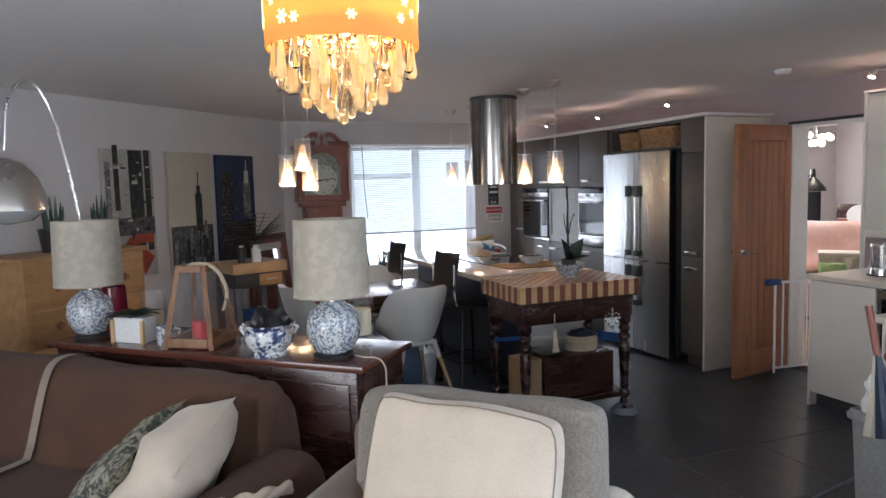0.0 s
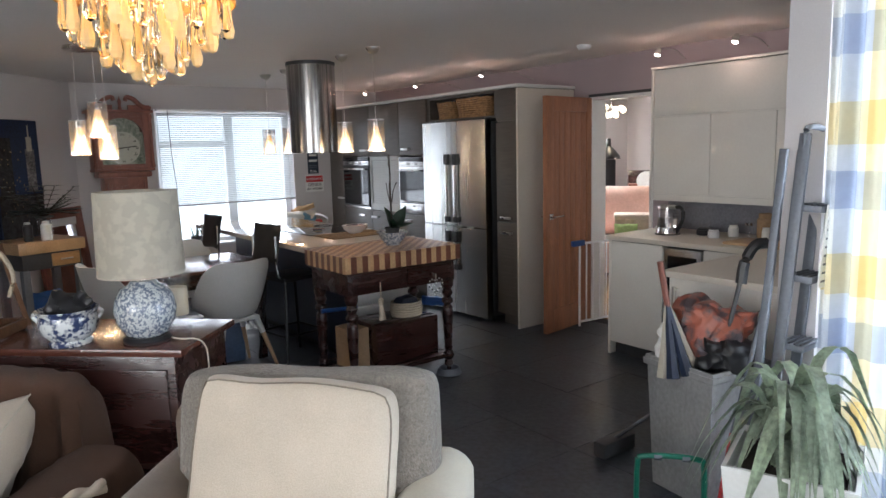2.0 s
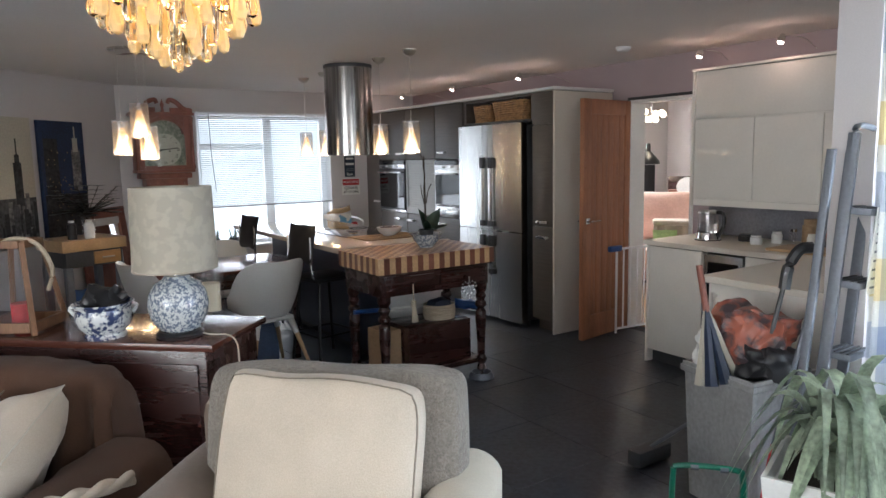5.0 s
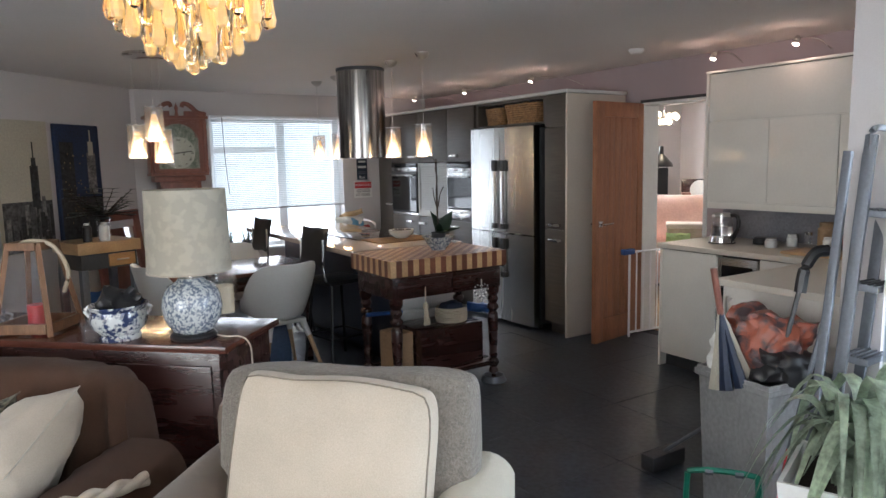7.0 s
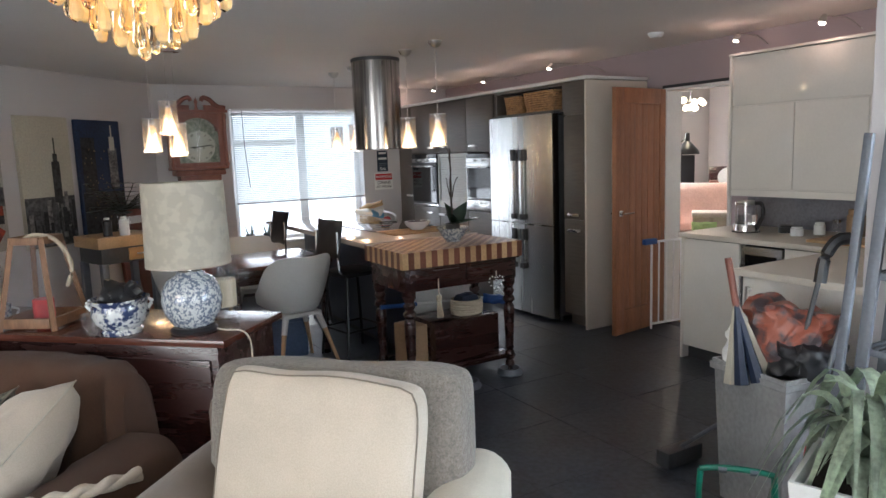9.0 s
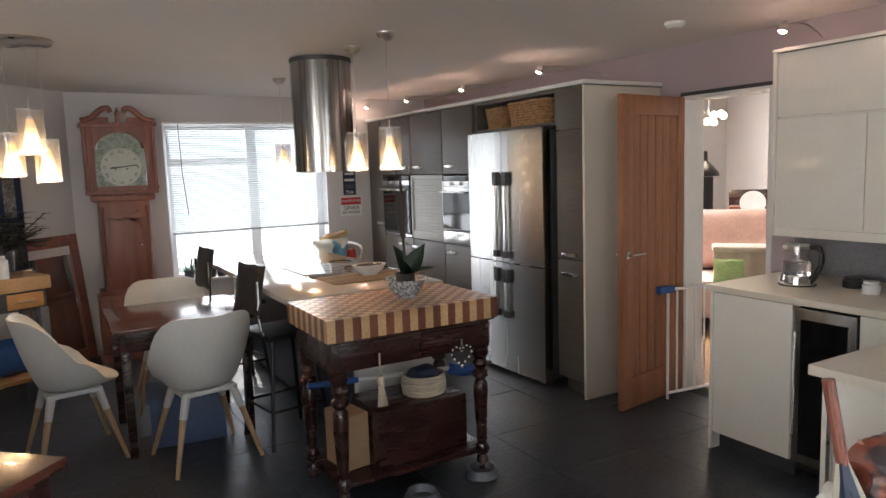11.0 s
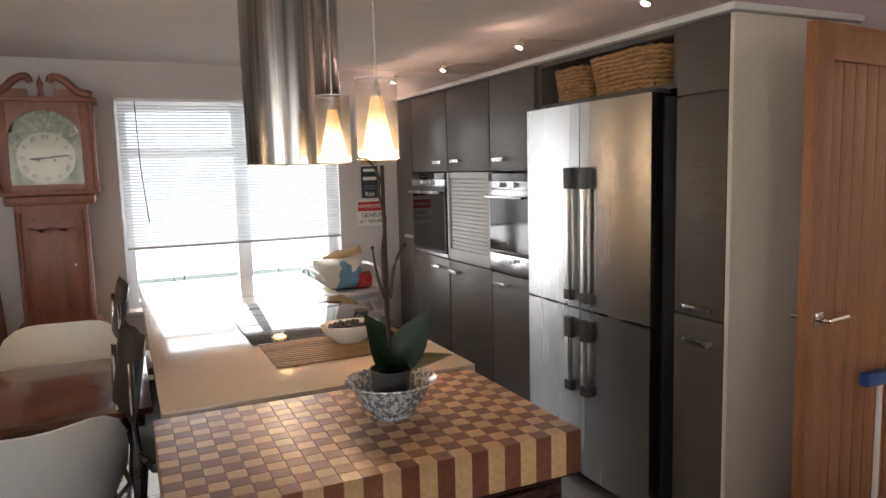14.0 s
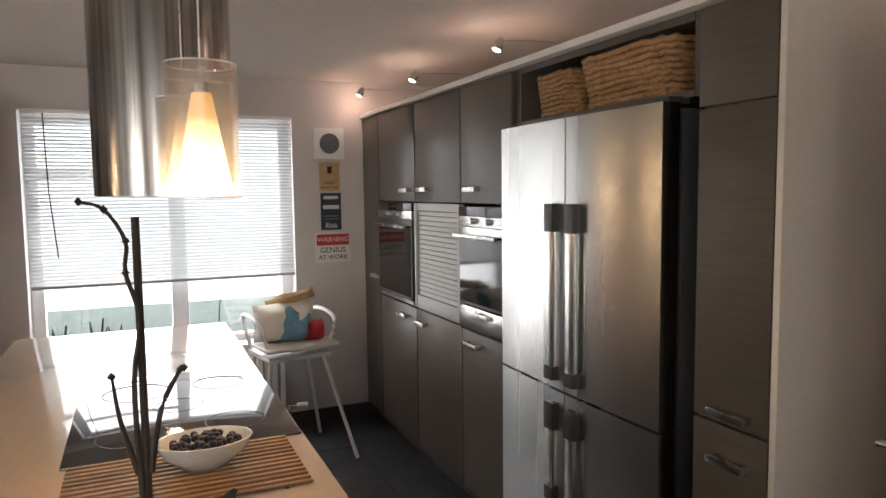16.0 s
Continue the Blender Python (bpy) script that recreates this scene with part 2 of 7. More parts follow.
M_SHADE = thin_cloth("ivory_lampshade", (0.56, 0.52, 0.43), 0.30, None, 20, 0.88)
M_GOLDSH = thin_cloth("gold_organza_shade", (0.85, 0.50, 0.16), 0.55)
M_BLIND = thin_cloth("white_blind_slat", (0.78, 0.81, 0.82), 0.17)
M_CURT = thin_cloth("checked_curtain", (0.74, 0.73, 0.71), 0.28, ((0.0, (0.95, 0.95, 0.92)), (0.3, (0.42, 0.50, 0.68)), (0.55, (0.95, 0.94, 0.9)), (0.72, (0.92, 0.72, 0.24))))
M_VOILE = thin_cloth("white_voile", (0.9, 0.92, 0.94), 0.75)
M_PANE = clear_pane("window_glass")
M_CRYSTAL = glass("amber_crystal", (1.0, 0.90, 0.70), 0.03, 1.5)
M_TUMBLER = clear_pane("clear_glass_shade")
M_CLOCKGL = clear_pane("old_clock_glass", 0.0, 0.012)
M_HAZY = clear_pane("hazy_pendant_glass", 0.16)
M_FROST = glow("lit_frosted_glass", (1.0, 0.58, 0.20), 1.3)
_nt = M_FROST.node_tree
_tc, _sx, _rp = _nt.nodes.new("ShaderNodeTexCoord"), _nt.nodes.new("ShaderNodeSeparateXYZ"), _nt.nodes.new("ShaderNodeValToRGB")
_rp.color_ramp.elements[0].color, _rp.color_ramp.elements[1].color = (3.2, 2.1, 1.1, 1), (0.42, 0.22, 0.07, 1)
_rp.color_ramp.elements[0].position, _rp.color_ramp.elements[1].position = 0.12, 0.75
_nt.links.new(_tc.outputs["Generated"], _sx.inputs[0])
_nt.links.new(_sx.outputs["Z"], _rp.inputs[0])
_nt.links.new(_rp.outputs[0], _nt.nodes["Principled BSDF"].inputs["Emission Color"])
M_MILKY = thin_cloth("milky_amber_glass", (0.98, 0.82, 0.52), 0.65)
M_BULB = glow("warm_bulb", (1.0, 0.80, 0.48), 28.0)
M_SPOT = glow("spot_bulb", (1.0, 0.90, 0.78), 14.0)
M_LEAF = mat("deep_green_leaf", (0.020, 0.052, 0.026), 0.35, var=0.2, scale=12, bump=0.03)
M_LEAFL = mat("pale_strap_leaf", (0.42, 0.50, 0.37), 0.38, var=0.25, scale=10, bump=0.03, rand=0.25)
M_STEM = mat("brown_stem", (0.05, 0.035, 0.025), 0.7)
M_SOIL = mat("potting_soil", (0.03, 0.02, 0.015), 1.0, var=0.3, grain=200, bump=0.5)
M_WICKER = mat("woven_water_hyacinth", (0.37, 0.205, 0.09), 0.7, var=0.25, scale=30, grain=90, bump=0.2)
M_ROPE = mat("cream_rope", (0.50, 0.43, 0.32), 0.9, var=0.15, grain=160, bump=0.3)
M_BLUE = mat("blue_plastic", (0.02, 0.08, 0.28), 0.4)
M_TEAL = mat("green_metal_tube", (0.01, 0.16, 0.10), 0.35)
M_RED = mat("red_print", (0.50, 0.03, 0.035), 0.5)
M_CARD = mat("brown_cardboard", (0.36, 0.24, 0.14), 0.85, var=0.1)
M_PAPER = mat("white_paper", (0.75, 0.75, 0.72), 0.8, var=0.03)
M_BLACKI = mat("black_print", (0.015, 0.015, 0.015), 0.7)
M_CHALK = mat("chalkboard_print", (0.03, 0.045, 0.07), 0.8, var=0.2)
M_KRAFT = mat("kraft_print", (0.55, 0.38, 0.2), 0.8)
M_MIRROR = mat("mirror_silver", (0.8, 0.8, 0.8), 0.015, 1.0, var=0.0, bump=0)
M_ALU = mat("dull_aluminium", (0.18, 0.195, 0.225), 0.5, 0.6, var=0.08, bump=0.02)
M_PINK = mat("pink_velvet", (0.60, 0.40, 0.33), 0.9, var=0.08, sheen=0.4)
M_LIME = mat("lime_fabric", (0.36, 0.50, 0.20), 0.9)
M_OAKF = mat("oak_floor", (0.35, 0.2, 0.1), 0.4, var=0.15, stretch=(1, 8, 1))
M_ORANGE = mat("orange_bag_plastic", (0.30, 0.085, 0.05), 0.36, second=(0.06, 0.045, 0.05), scale=8, grain=18, bump=0.15, sharp=0.09)
M_BERRY = mat("dark_berries", (0.02, 0.012, 0.03), 0.35, var=0.3)
M_WAX = mat("ivory_wax", (0.75, 0.66, 0.48), 0.5, var=0.03)
M_DIAL = mat("painted_dial", (0.50, 0.51, 0.43), 0.3, var=0.06, scale=9)
M_DIALG = mat("dial_painting", (0.40, 0.42, 0.34), 0.35, second=(0.10, 0.14, 0.10), scale=18, bump=0)
M_NAVY = mat("navy_melamine", (0.02, 0.03, 0.06), 0.4)
M_LAWN = mat("bright_garden", (0.5, 0.55, 0.45), 0.9)

# ---- mesh helpers ----
def box(bm, c, s, bevel=0.0, m=None):
    r = bmesh.ops.create_cube(bm, size=1)
    vs = r["verts"]
    bmesh.ops.scale(bm, vec=s, verts=vs)
    if bevel:
        es = list({e for v in vs for e in v.link_edges})
        r2 = bmesh.ops.bevel(bm, geom=es, offset=bevel, segments=2, affect="EDGES", profile=0.6)
        vs = list({v for f in r2["faces"] for v in f.verts} | {v for v in vs if v.is_valid})
    bmesh.ops.transform(bm, matrix=(m or Matrix()) @ Matrix.Translation(c), verts=vs)
    return vs


def bx(c, s, bevel=0.0, m=None):
    bm = bmesh.new()
    box(bm, c, s, bevel, m)
    return bm


def lathe(bm, profile, seg=32, at=(0, 0, 0), m=None):
    """Turned solid from (radius, height) pairs."""
    rings = []
    for r, z in profile:
        if r < 1e-5:
            rings.append([bm.verts.new((at[0], at[1], at[2] + z))])
        else:
            rings.append([bm.verts.new((at[0] + r * math.cos(2 * math.pi * k / seg), at[1] + r * math.sin(2 * math.pi * k / seg), at[2] + z)) for k in range(seg)])
    for a, b in zip(rings, rings[1:]):
        for k in range(seg):
            q = [a[k % len(a)], a[(k + 1) % len(a)], b[(k + 1) % len(b)], b[k % len(b)]]
            q = list(dict.fromkeys(q))
            if len(q) > 2:
                bm.faces.new(q)
    if m:
        bmesh.ops.transform(bm, matrix=m, verts=[v for r in rings for v in r])
    return bm


def tube(bm, pts, r, seg=8, taper=None):
    pts = [Vector(p) for p in pts]
    rings = []
    n = len(pts)
    up = Vector((0, 0, 1))
    for k, p in enumerate(pts):
        d = (pts[min(k + 1, n - 1)] - pts[max(k - 1, 0)]).normalized()
        a = d.cross(up if abs(d.z) < 0.95 else Vector((1, 0, 0))).normalized()
        b = d.cross(a)
        rr = r if taper is None else r + (taper - r) * k / (n - 1)
        rings.append([bm.verts.new(p + rr * (math.cos(2 * math.pi * j / seg) * a + math.sin(2 * math.pi * j / seg) * b)) for j in range(seg)])
    for a, b in zip(rings, rings[1:]):
        for j in range(seg):
            bm.faces.new([a[j], a[(j + 1) % seg], b[(j + 1) % seg], b[j]])
    bm.faces.new(rings[0])
    bm.faces.new(rings[-1][::-1])
    return bm


def curve_pts(pts, n=8):
    """Catmull-Rom through points."""
    p = [Vector(q) for q in pts]
    p = [2 * p[0] - p[1]] + p + [2 * p[-1] - p[-2]]
    out = []
    for k in range(1, len(p) - 2):
        for j in range(n):
            t = j / n
            a, b, c, d = p[k - 1], p[k], p[k + 1], p[k + 2]
            out.append(0.5 * (2 * b + (c - a) * t + (2 * a - 5 * b + 4 * c - d) * t * t + (3 * b - a - 3 * c + d) * t ** 3))
    out.append(p[-2])
    return out


def cushion(bm, w, h, t, m=None, n=14, sag=0.0, seed=0, sharp=3.0):
    """Stuffed rectangle in the xz plane, thick along y, with pinched seams and soft dents."""
    grid = {}
    for side in (1, -1):
        for i in range(n + 1):
            for j in range(n + 1):
                a, b = 2 * i / n - 1, 2 * j / n - 1
                edge = i in (0, n) or j in (0, n)
                if side == -1 and edge:
                    grid[side, i, j] = grid[1, i, j]
                    continue
                f = ((1 - abs(a) ** sharp) * (1 - abs(b) ** sharp)) ** 0.45
                pin = 1 - 0.05 * (1 - abs(a * b)) * (abs(a) ** 4 + abs(b) ** 4)
                x, z = a * w / 2 * pin, b * h / 2 * pin
                k = noise.noise(Vector((a * 1.6 + seed, b * 1.6, side * 3 + seed)))
                y = side * t / 2 * f * (1 + 0.28 * k)
                z -= sag * (1 - a * a) * (b + 1) / 2
                grid[side, i, j] = bm.verts.new((x, y, z + 0.02 * k * (1 - a * a)))
    for side in (1, -1):
        for i in range(n):
            for j in range(n):
                q = [grid[side, i, j], grid[side, i + 1, j], grid[side, i + 1, j + 1], grid[side, i, j + 1]]
                bm.faces.new(q if side == -1 else q[::-1])
    if m:
        bmesh.ops.transform(bm, matrix=m, verts=bm.verts)
    return bm


def edge_line(w, h, n=10):
    """Closed seam of a cushion."""
    pts = []
    for a, b, c, d in ((-1, -1, 1, -1), (1, -1, 1, 1), (1, 1, -1, 1), (-1, 1, -1, -1)):
        for k in range(n):
            s = k / n
            x, z = a + (c - a) * s, b + (d - b) * s
            pin = 1 - 0.05 * (1 - abs(x * z)) * (x ** 4 + z ** 4)
            pts.append((x * w / 2 * pin, 0, z * h / 2 * pin))
    return pts + pts[:1]


def finish(bm, name, smooth=35):
    bmesh.ops.recalc_face_normals(bm, faces=bm.faces)
    me = bpy.data.meshes.new(name)
    bm.to_mesh(me)
    bm.free()
    if smooth:
        me.shade_smooth()
        me.set_sharp_from_angle(angle=radians(smooth))
    return me


def part(name, bm, material, parent, label="", m=None, smooth=35):
    me = finish(bm, name, smooth)
    me.materials.append(material)
    ob = new(name, me)
    ob.parent = parent
    if m is not None:
        ob.matrix_local = m
    return tagged(ob, label)


def thing(name, label, category, m=None, group=""):
    ob = new(name)
    ob.empty_display_size = 0.1
    ob.matrix_world = m or Matrix()
    return tagged(ob, label, category, group)


def solid(name, bm, material, label, category, m=None, group="", kind="", smooth=35):
    me = finish(bm, name, smooth)
    me.materials.append(material)
    ob = new(name, me)
    ob.matrix_world = m or Matrix()
    return tagged(ob, label, category, group, kind)


def words(name, text, size, material, parent, m, label=""):
    c = bpy.data.curves.new(name, "FONT")
    c.body, c.size, c.extrude, c.align_x, c.align_y = text, size, 0.0008, "CENTER", "CENTER"
    ob = new(name + "_curve", c)
    dg = bpy.context.evaluated_depsgraph_get()
    me = bpy.data.meshes.new_from_object(ob.evaluated_get(dg))
    bpy.data.objects.remove(ob)
    me.materials.clear()
    me.materials.append(material)
    o = new(name, me)
    o.parent = parent
    o.matrix_local = m
    return tagged(o, label)


def living(u, v, z=0.0, turn=0.0):
    """The lounge end lies askew to the kitchen: u to its right, v away from its open side."""
    a = radians(-43.5)
    return pose(u * math.cos(a) - v * math.sin(a), u * math.sin(a) + v * math.cos(a), z, 0, 0, -43.5 + turn)


def along(s, off, z=0.0, turn=0.0):
    """Against the slanting wall: s metres from its far corner towards the lounge, off from the wall into the room. Local y points into the wall."""
    q = 0.70711
    return pose(1.2 - s * q + off * q, 8.13 - s * q - off * q, z, 0, 0, 45 + turn)


# ---- structure ----
YW, XW = 8.13, 4.70
WX0, WX1, WZ0, WZ1 = 1.97, 3.52, 0.58, 2.07


def structure(name, bm, material, label, category, m=None):
    return solid(name, bm, material, label, category, m, kind="structure", smooth=0)


bm = bmesh.new()
T = 0.26
box(bm, ((0.9 + WX0) / 2, YW + T / 2, CEIL / 2), (WX0 - 0.9, T, CEIL))
box(bm, ((WX1 + 5.0) / 2, YW + T / 2, CEIL / 2), (5.0 - WX1, T, CEIL))
box(bm, ((WX0 + WX1) / 2, YW + T / 2, WZ0 / 2), (WX1 - WX0, T, WZ0))
box(bm, ((WX0 + WX1) / 2, YW + T / 2, (WZ1 + CEIL) / 2), (WX1 - WX0, T, CEIL - WZ1))
structure("wall_north", bm, M_WALL, "grey painted plaster wall around the kitchen window", "wall")
bm = bmesh.new()
DY0, DY1, DZ = 3.90, 4.56, 1.99
TW = 0.15
box(bm, (XW + TW / 2, (DY1 + YW) / 2, CEIL / 2), (TW, YW - DY1, CEIL))
box(bm, (XW + TW / 2, (DY0 + 1.72) / 2, CEIL / 2), (TW, DY0 - 1.72, CEIL))
box(bm, (XW + TW / 2, (DY0 + DY1) / 2, (DZ + CEIL) / 2), (TW, DY1 - DY0, CEIL - DZ))
structure("wall_east", bm, M_MAUVE, "muted mauve painted wall behind the kitchen units", "wall")
bm = bx(((2.79 + XW) / 2, 1.8, CEIL / 2), (XW - 2.79, 0.16, CEIL))
structure("wall_nib", bm, M_WALL, "grey painted wall end beside the patio window", "wall")
bm = bmesh.new()
box(bm, (2.87, -2.35, CEIL / 2), (0.16, 0.7, CEIL))
box(bm, (2.87, -0.14, 2.26), (0.16, 3.72, 0.12))
structure("wall_patio", bm, M_WALL, "grey painted wall over the patio window", "wall")
# the opening here is made up to go with the south fill lamp
bm = bmesh.new()
box(bm, (-1.95, -2.78, CEIL / 2), (2.3, 0.16, CEIL))
box(bm, (2.55, -2.78, CEIL / 2), (1.1, 0.16, CEIL))
box(bm, (0.6, -2.78, 0.3), (2.8, 0.16, 0.6))
box(bm, (0.6, -2.78, 2.26), (2.8, 0.16, 0.12))
structure("wall_back", bm, M_WALL, "plain grey wall closing the lounge, with an added unseen window", "wall")
bm = bmesh.new()
box(bm, (-2.98, -2.13, CEIL / 2), (0.16, 1.3, CEIL))
box(bm, (-2.98, 3.05, CEIL / 2), (0.16, 2.0, CEIL))
box(bm, (-2.98, 0.285, 0.22), (0.16, 3.53, 0.44))
box(bm, (-2.98, 0.285, 2.25), (0.16, 3.53, 0.14))
structure("wall_west", bm, M_WALL, "plain grey wall with a wide window closing the lounge", "wall")
structure("wall_slanting", bx((2.95, 0.08, CEIL / 2), (6.5, 0.16, CEIL)), M_WALL, "pale grey painted wall hung with canvases", "wall", along(0, 0) @ pose(0, 0, 0, 0, 0, 180) @ pose(0, -0.16, 0))
bm = bx((0.9, 2.75, CEIL + 0.06), (7.95, 11.3, 0.12))
structure("ceiling", bm, M_CEIL, "smooth off-white plaster ceiling", "ceiling")
structure("floor", bx((0.9, 2.75, -0.07), (7.95, 11.3, 0.12)), M_GROUT, "dark floor of slate tiles with fine joints", "floor")

bm = bmesh.new()
box(bm, ((0.95 + XW) / 2 + 0.1, YW - 0.008, 0.05), (3.2, 0.016, 0.1), 0.003)
structure("baseboard", bm, M_DKGREY, "dark slate skirting along the window wall", "baseboard")

# kitchen window
win = tagged(thing("window_1", "white plastic casement window over a sill", "window"), kind="structure")
bm = bmesh.new()
YF = YW + 0.16
for x in (WX0 + 0.035, 2.80, WX1 - 0.035):
    box(bm, (x, YF, (WZ0 + WZ1) / 2), (0.07 if x != 2.80 else 0.10, 0.07, WZ1 - WZ0), 0.006)
for z in (WZ0 + 0.035, WZ1 - 0.035):
    for a, b in ((WX0 + 0.07, 2.75), (2.85, WX1 - 0.07)):
        box(bm, ((a + b) / 2, YF, z), (b - a, 0.066, 0.07), 0.006)
box(bm, ((WX0 + 0.07 + 2.75) / 2, YF, 1.70), (2.75 - WX0 - 0.07, 0.066, 0.075), 0.006)
part("window_frame", bm, M_WHITE, win)
part("window_sill", bx(((WX0 + WX1) / 2, YW + 0.05, WZ0 + 0.012), (WX1 - WX0 + 0.08, 0.17, 0.024), 0.006), M_WHITE, win)
for a, b, c, d in ((WX0 + 0.07, 2.75, WZ0 + 0.07, 1.66), (WX0 + 0.07, 2.75, 1.74, WZ1 - 0.07), (2.85, WX1 - 0.07, WZ0 + 0.07, WZ1 - 0.07)):
    o = part("pane", bx(((a + b) / 2, YF, (c + d) / 2), (b - a, 0.006, d - c)), M_PANE, win)
    o.visible_shadow = False
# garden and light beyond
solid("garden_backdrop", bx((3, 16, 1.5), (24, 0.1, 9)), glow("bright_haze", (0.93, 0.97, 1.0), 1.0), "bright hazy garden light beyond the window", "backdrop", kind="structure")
solid("ground", bx((3, 30, -0.35), (300, 300, 0.2)), M_LAWN, "sunlit ground outside the house", "ground", kind="structure")

# venetian blind
bl = thing("venetian_blind", "white venetian blind lowered two thirds with a cord", "blind", pose(0, YW - 0.012, 0))
BX0, BX1 = 1.99, 3.51
part("headrail", bx(((BX0 + BX1) / 2, 0, 2.062), (BX1 - BX0, 0.03, 0.026), 0.003), M_WHITE, bl)
part("bottom_rail", bx(((BX0 + BX1) / 2, 0, 1.045), (BX1 - BX0, 0.028, 0.02), 0.005), mat("grey_rail", (0.45, 0.45, 0.46), 0.4), bl)
slat = bx((0, 0, 0), (BX1 - BX0, 0.025, 0.0012), 0, pose(0, 0, 0, 33))
slat_me = finish(slat, "slat", 0)
slat_me.materials.append(M_BLIND)
for k in range(47):
    o = new("slat", slat_me)
    o.parent = bl
    o.location = ((BX0 + BX1) / 2, 0, 1.066 + k * 0.0208)
for x in (2.25, 2.75, 3.25):
    bm = bmesh.new()
    tube(bm, [(x, -0.014, 1.05), (x, -0.014, 2.05)], 0.0012, 5)
    part("ladder_cord", bm, M_WHITE, bl)
bm = bmesh.new()
tube(bm, [(2.1, -0.024, 2.05), (2.11, -0.024, 1.6), (2.14, -0.024, 1.22)], 0.004, 6)
part("tilt_wand", bm, M_DKGREY, bl)

# doorway
dr = tagged(thing("door_1", "oak plank door standing open into the kitchen", "door"), kind="structure")
bm = bmesh.new()
for y in (DY0 + 0.015, DY1 - 0.015):
    box(bm, (XW + TW / 2, y, DZ / 2), (TW + 0.03, 0.03, DZ), 0.003)
box(bm, (XW + TW / 2, (DY0 + DY1) / 2, DZ - 0.012), (TW + 0.03, DY1 - DY0 - 0.06, 0.024), 0.003)
part("door_frame", bm, M_WPAINT, dr, "white painted door lining")
DM = pose(4.715, 4.565, 0.008, 0, 0, math.degrees(math.atan2(4.463 - 4.565, 4.028 - 4.715)))
DW, DH, DT = 0.695, 1.975, 0.04
bm = bmesh.new()
for a, b, c, d in ((0, 0.105, 0, DH), (DW - 0.105, DW, 0, DH), (0.105, DW - 0.105, DH - 0.12, DH), (0.105, DW - 0.105, 0, 0.20)):
    box(bm, ((a + b) / 2, 0, (c + d) / 2), (b - a, DT, d - c), 0.003)
leaf = part("door_leaf", bm, M_OAKD, dr, m=DM)
pw = (DW - 0.21) / 6
for k in range(6):
    part("plank", bx((0.105 + pw * (k + 0.5), 0, DH / 2 + 0.04), (pw - 0.004, DT - 0.018, DH - 0.32), 0.004), M_OAKD, leaf)
for s in (1, -1):
    bm = bmesh.new()
    box(bm, (DW - 0.055, s * (DT / 2 + 0.004), 0.99), (0.05, 0.008, 0.05), 0.002)
    tube(bm, [(DW - 0.055, s * 0.02, 0.99), (DW - 0.055, s * 0.07, 0.99)], 0.009, 10)
    tube(bm, [(DW - 0.05, s * 0.065, 0.99), (DW - 0.17, s * 0.065, 0.99)], 0.008, 10)
    part("door_handle", bm, M_CHROME, leaf, "chrome lever handle")
for z in (0.25, 1.0, 1.75):
    bm = bmesh.new()
    tube(bm, [(0, 0.024, z - 0.045), (0, 0.024, z + 0.045)], 0.006, 8)
    part("hinge", bm, M_CHROME, leaf)
structure("trim", bx((XW - 0.006, (DY0 + DY1) / 2, DZ + 0.012), (0.012, DY1 - DY0 + 0.04, 0.024), 0.002), M_DKGREY, "thin dark strip over the doorway", "trim")

# ---- kitchen: tall units ----
FX = 4.0


def bar_handle(parent, y, z, length=0.13, upright=False):
    bm = bmesh.new()
    if upright:
        box(bm, (-0.03, y, z), (0.012, 0.014, length), 0.002)
        for s in (-1, 1):
            box(bm, (-0.012, y, z + s * (length / 2 - 0.02)), (0.028, 0.012, 0.012))
    else:
        box(bm, (-0.03, y, z), (0.014, length, 0.022), 0.002)
        for s in (-1, 1):
            box(bm, (-0.012, y + s * (length / 2 - 0.012), z), (0.026, 0.012, 0.018))
    return part("handle", bm, M_NICKEL, parent, "flat satin nickel bar handle")


def tall_unit(y0, y1, fronts, label, body=((0.10, 2.075),)):
    """fronts: (z0, z1, handle z or None, handle y)."""
    t = thing("tall_cabinet", label, "cabinet", pose(FX, 0, 0), "tall kitchen units")
    for a, b in body:
        part("body", bx((0.345, (y0 + y1) / 2, (a + b) / 2), (0.64, y1 - y0 - 0.002, b - a)), M_DARKCAB, t)
    part("plinth", bx((0.37, (y0 + y1) / 2, 0.05), (0.58, y1 - y0 - 0.002, 0.1)), M_DARKCAB, t)
    for z0, z1, hz, hy in fronts:
        d = part("door", bx((0.011, (y0 + y1) / 2, (z0 + z1) / 2), (0.022, y1 - y0 - 0.005, z1 - z0 - 0.004), 0.0015), M_DARKCAB, t)
        if hz:
            bar_handle(d, hy, hz)
    return t


tall_unit(7.785, 8.115, ((0.11, 2.07, 1.03, 7.83),), "narrow dark wood-grain filler cabinet with one long door")
tall_unit(7.165, 7.78, ((1.525, 2.07, 1.585, 7.27), (0.11, 0.915, 0.85, 7.34)), "dark wood-grain oven housing with upper and lower door", ((0.10, 0.92), (1.52, 2.075)))
tall_unit(6.57, 7.16, ((1.525, 2.07, 1.588, 7.0), (0.11, 0.915, 0.845, 7.06)), "dark wood-grain tall unit around a roller shutter", ((0.10, 0.92), (1.52, 2.075)))
tall_unit(6.07, 6.565, ((1.525, 2.07, 1.585, 6.42), (0.11, 0.91, 0.85, 6.42)), "dark wood-grain housing of the second oven", ((0.10, 0.92), (1.52, 2.075)))
tall_unit(4.772, 5.03, ((1.80, 2.07, None, 0), (0.935, 1.795, 0.97, 4.885), (0.11, 0.93, 0.838, 4.885)), "slim dark wood-grain larder beside the fridge")


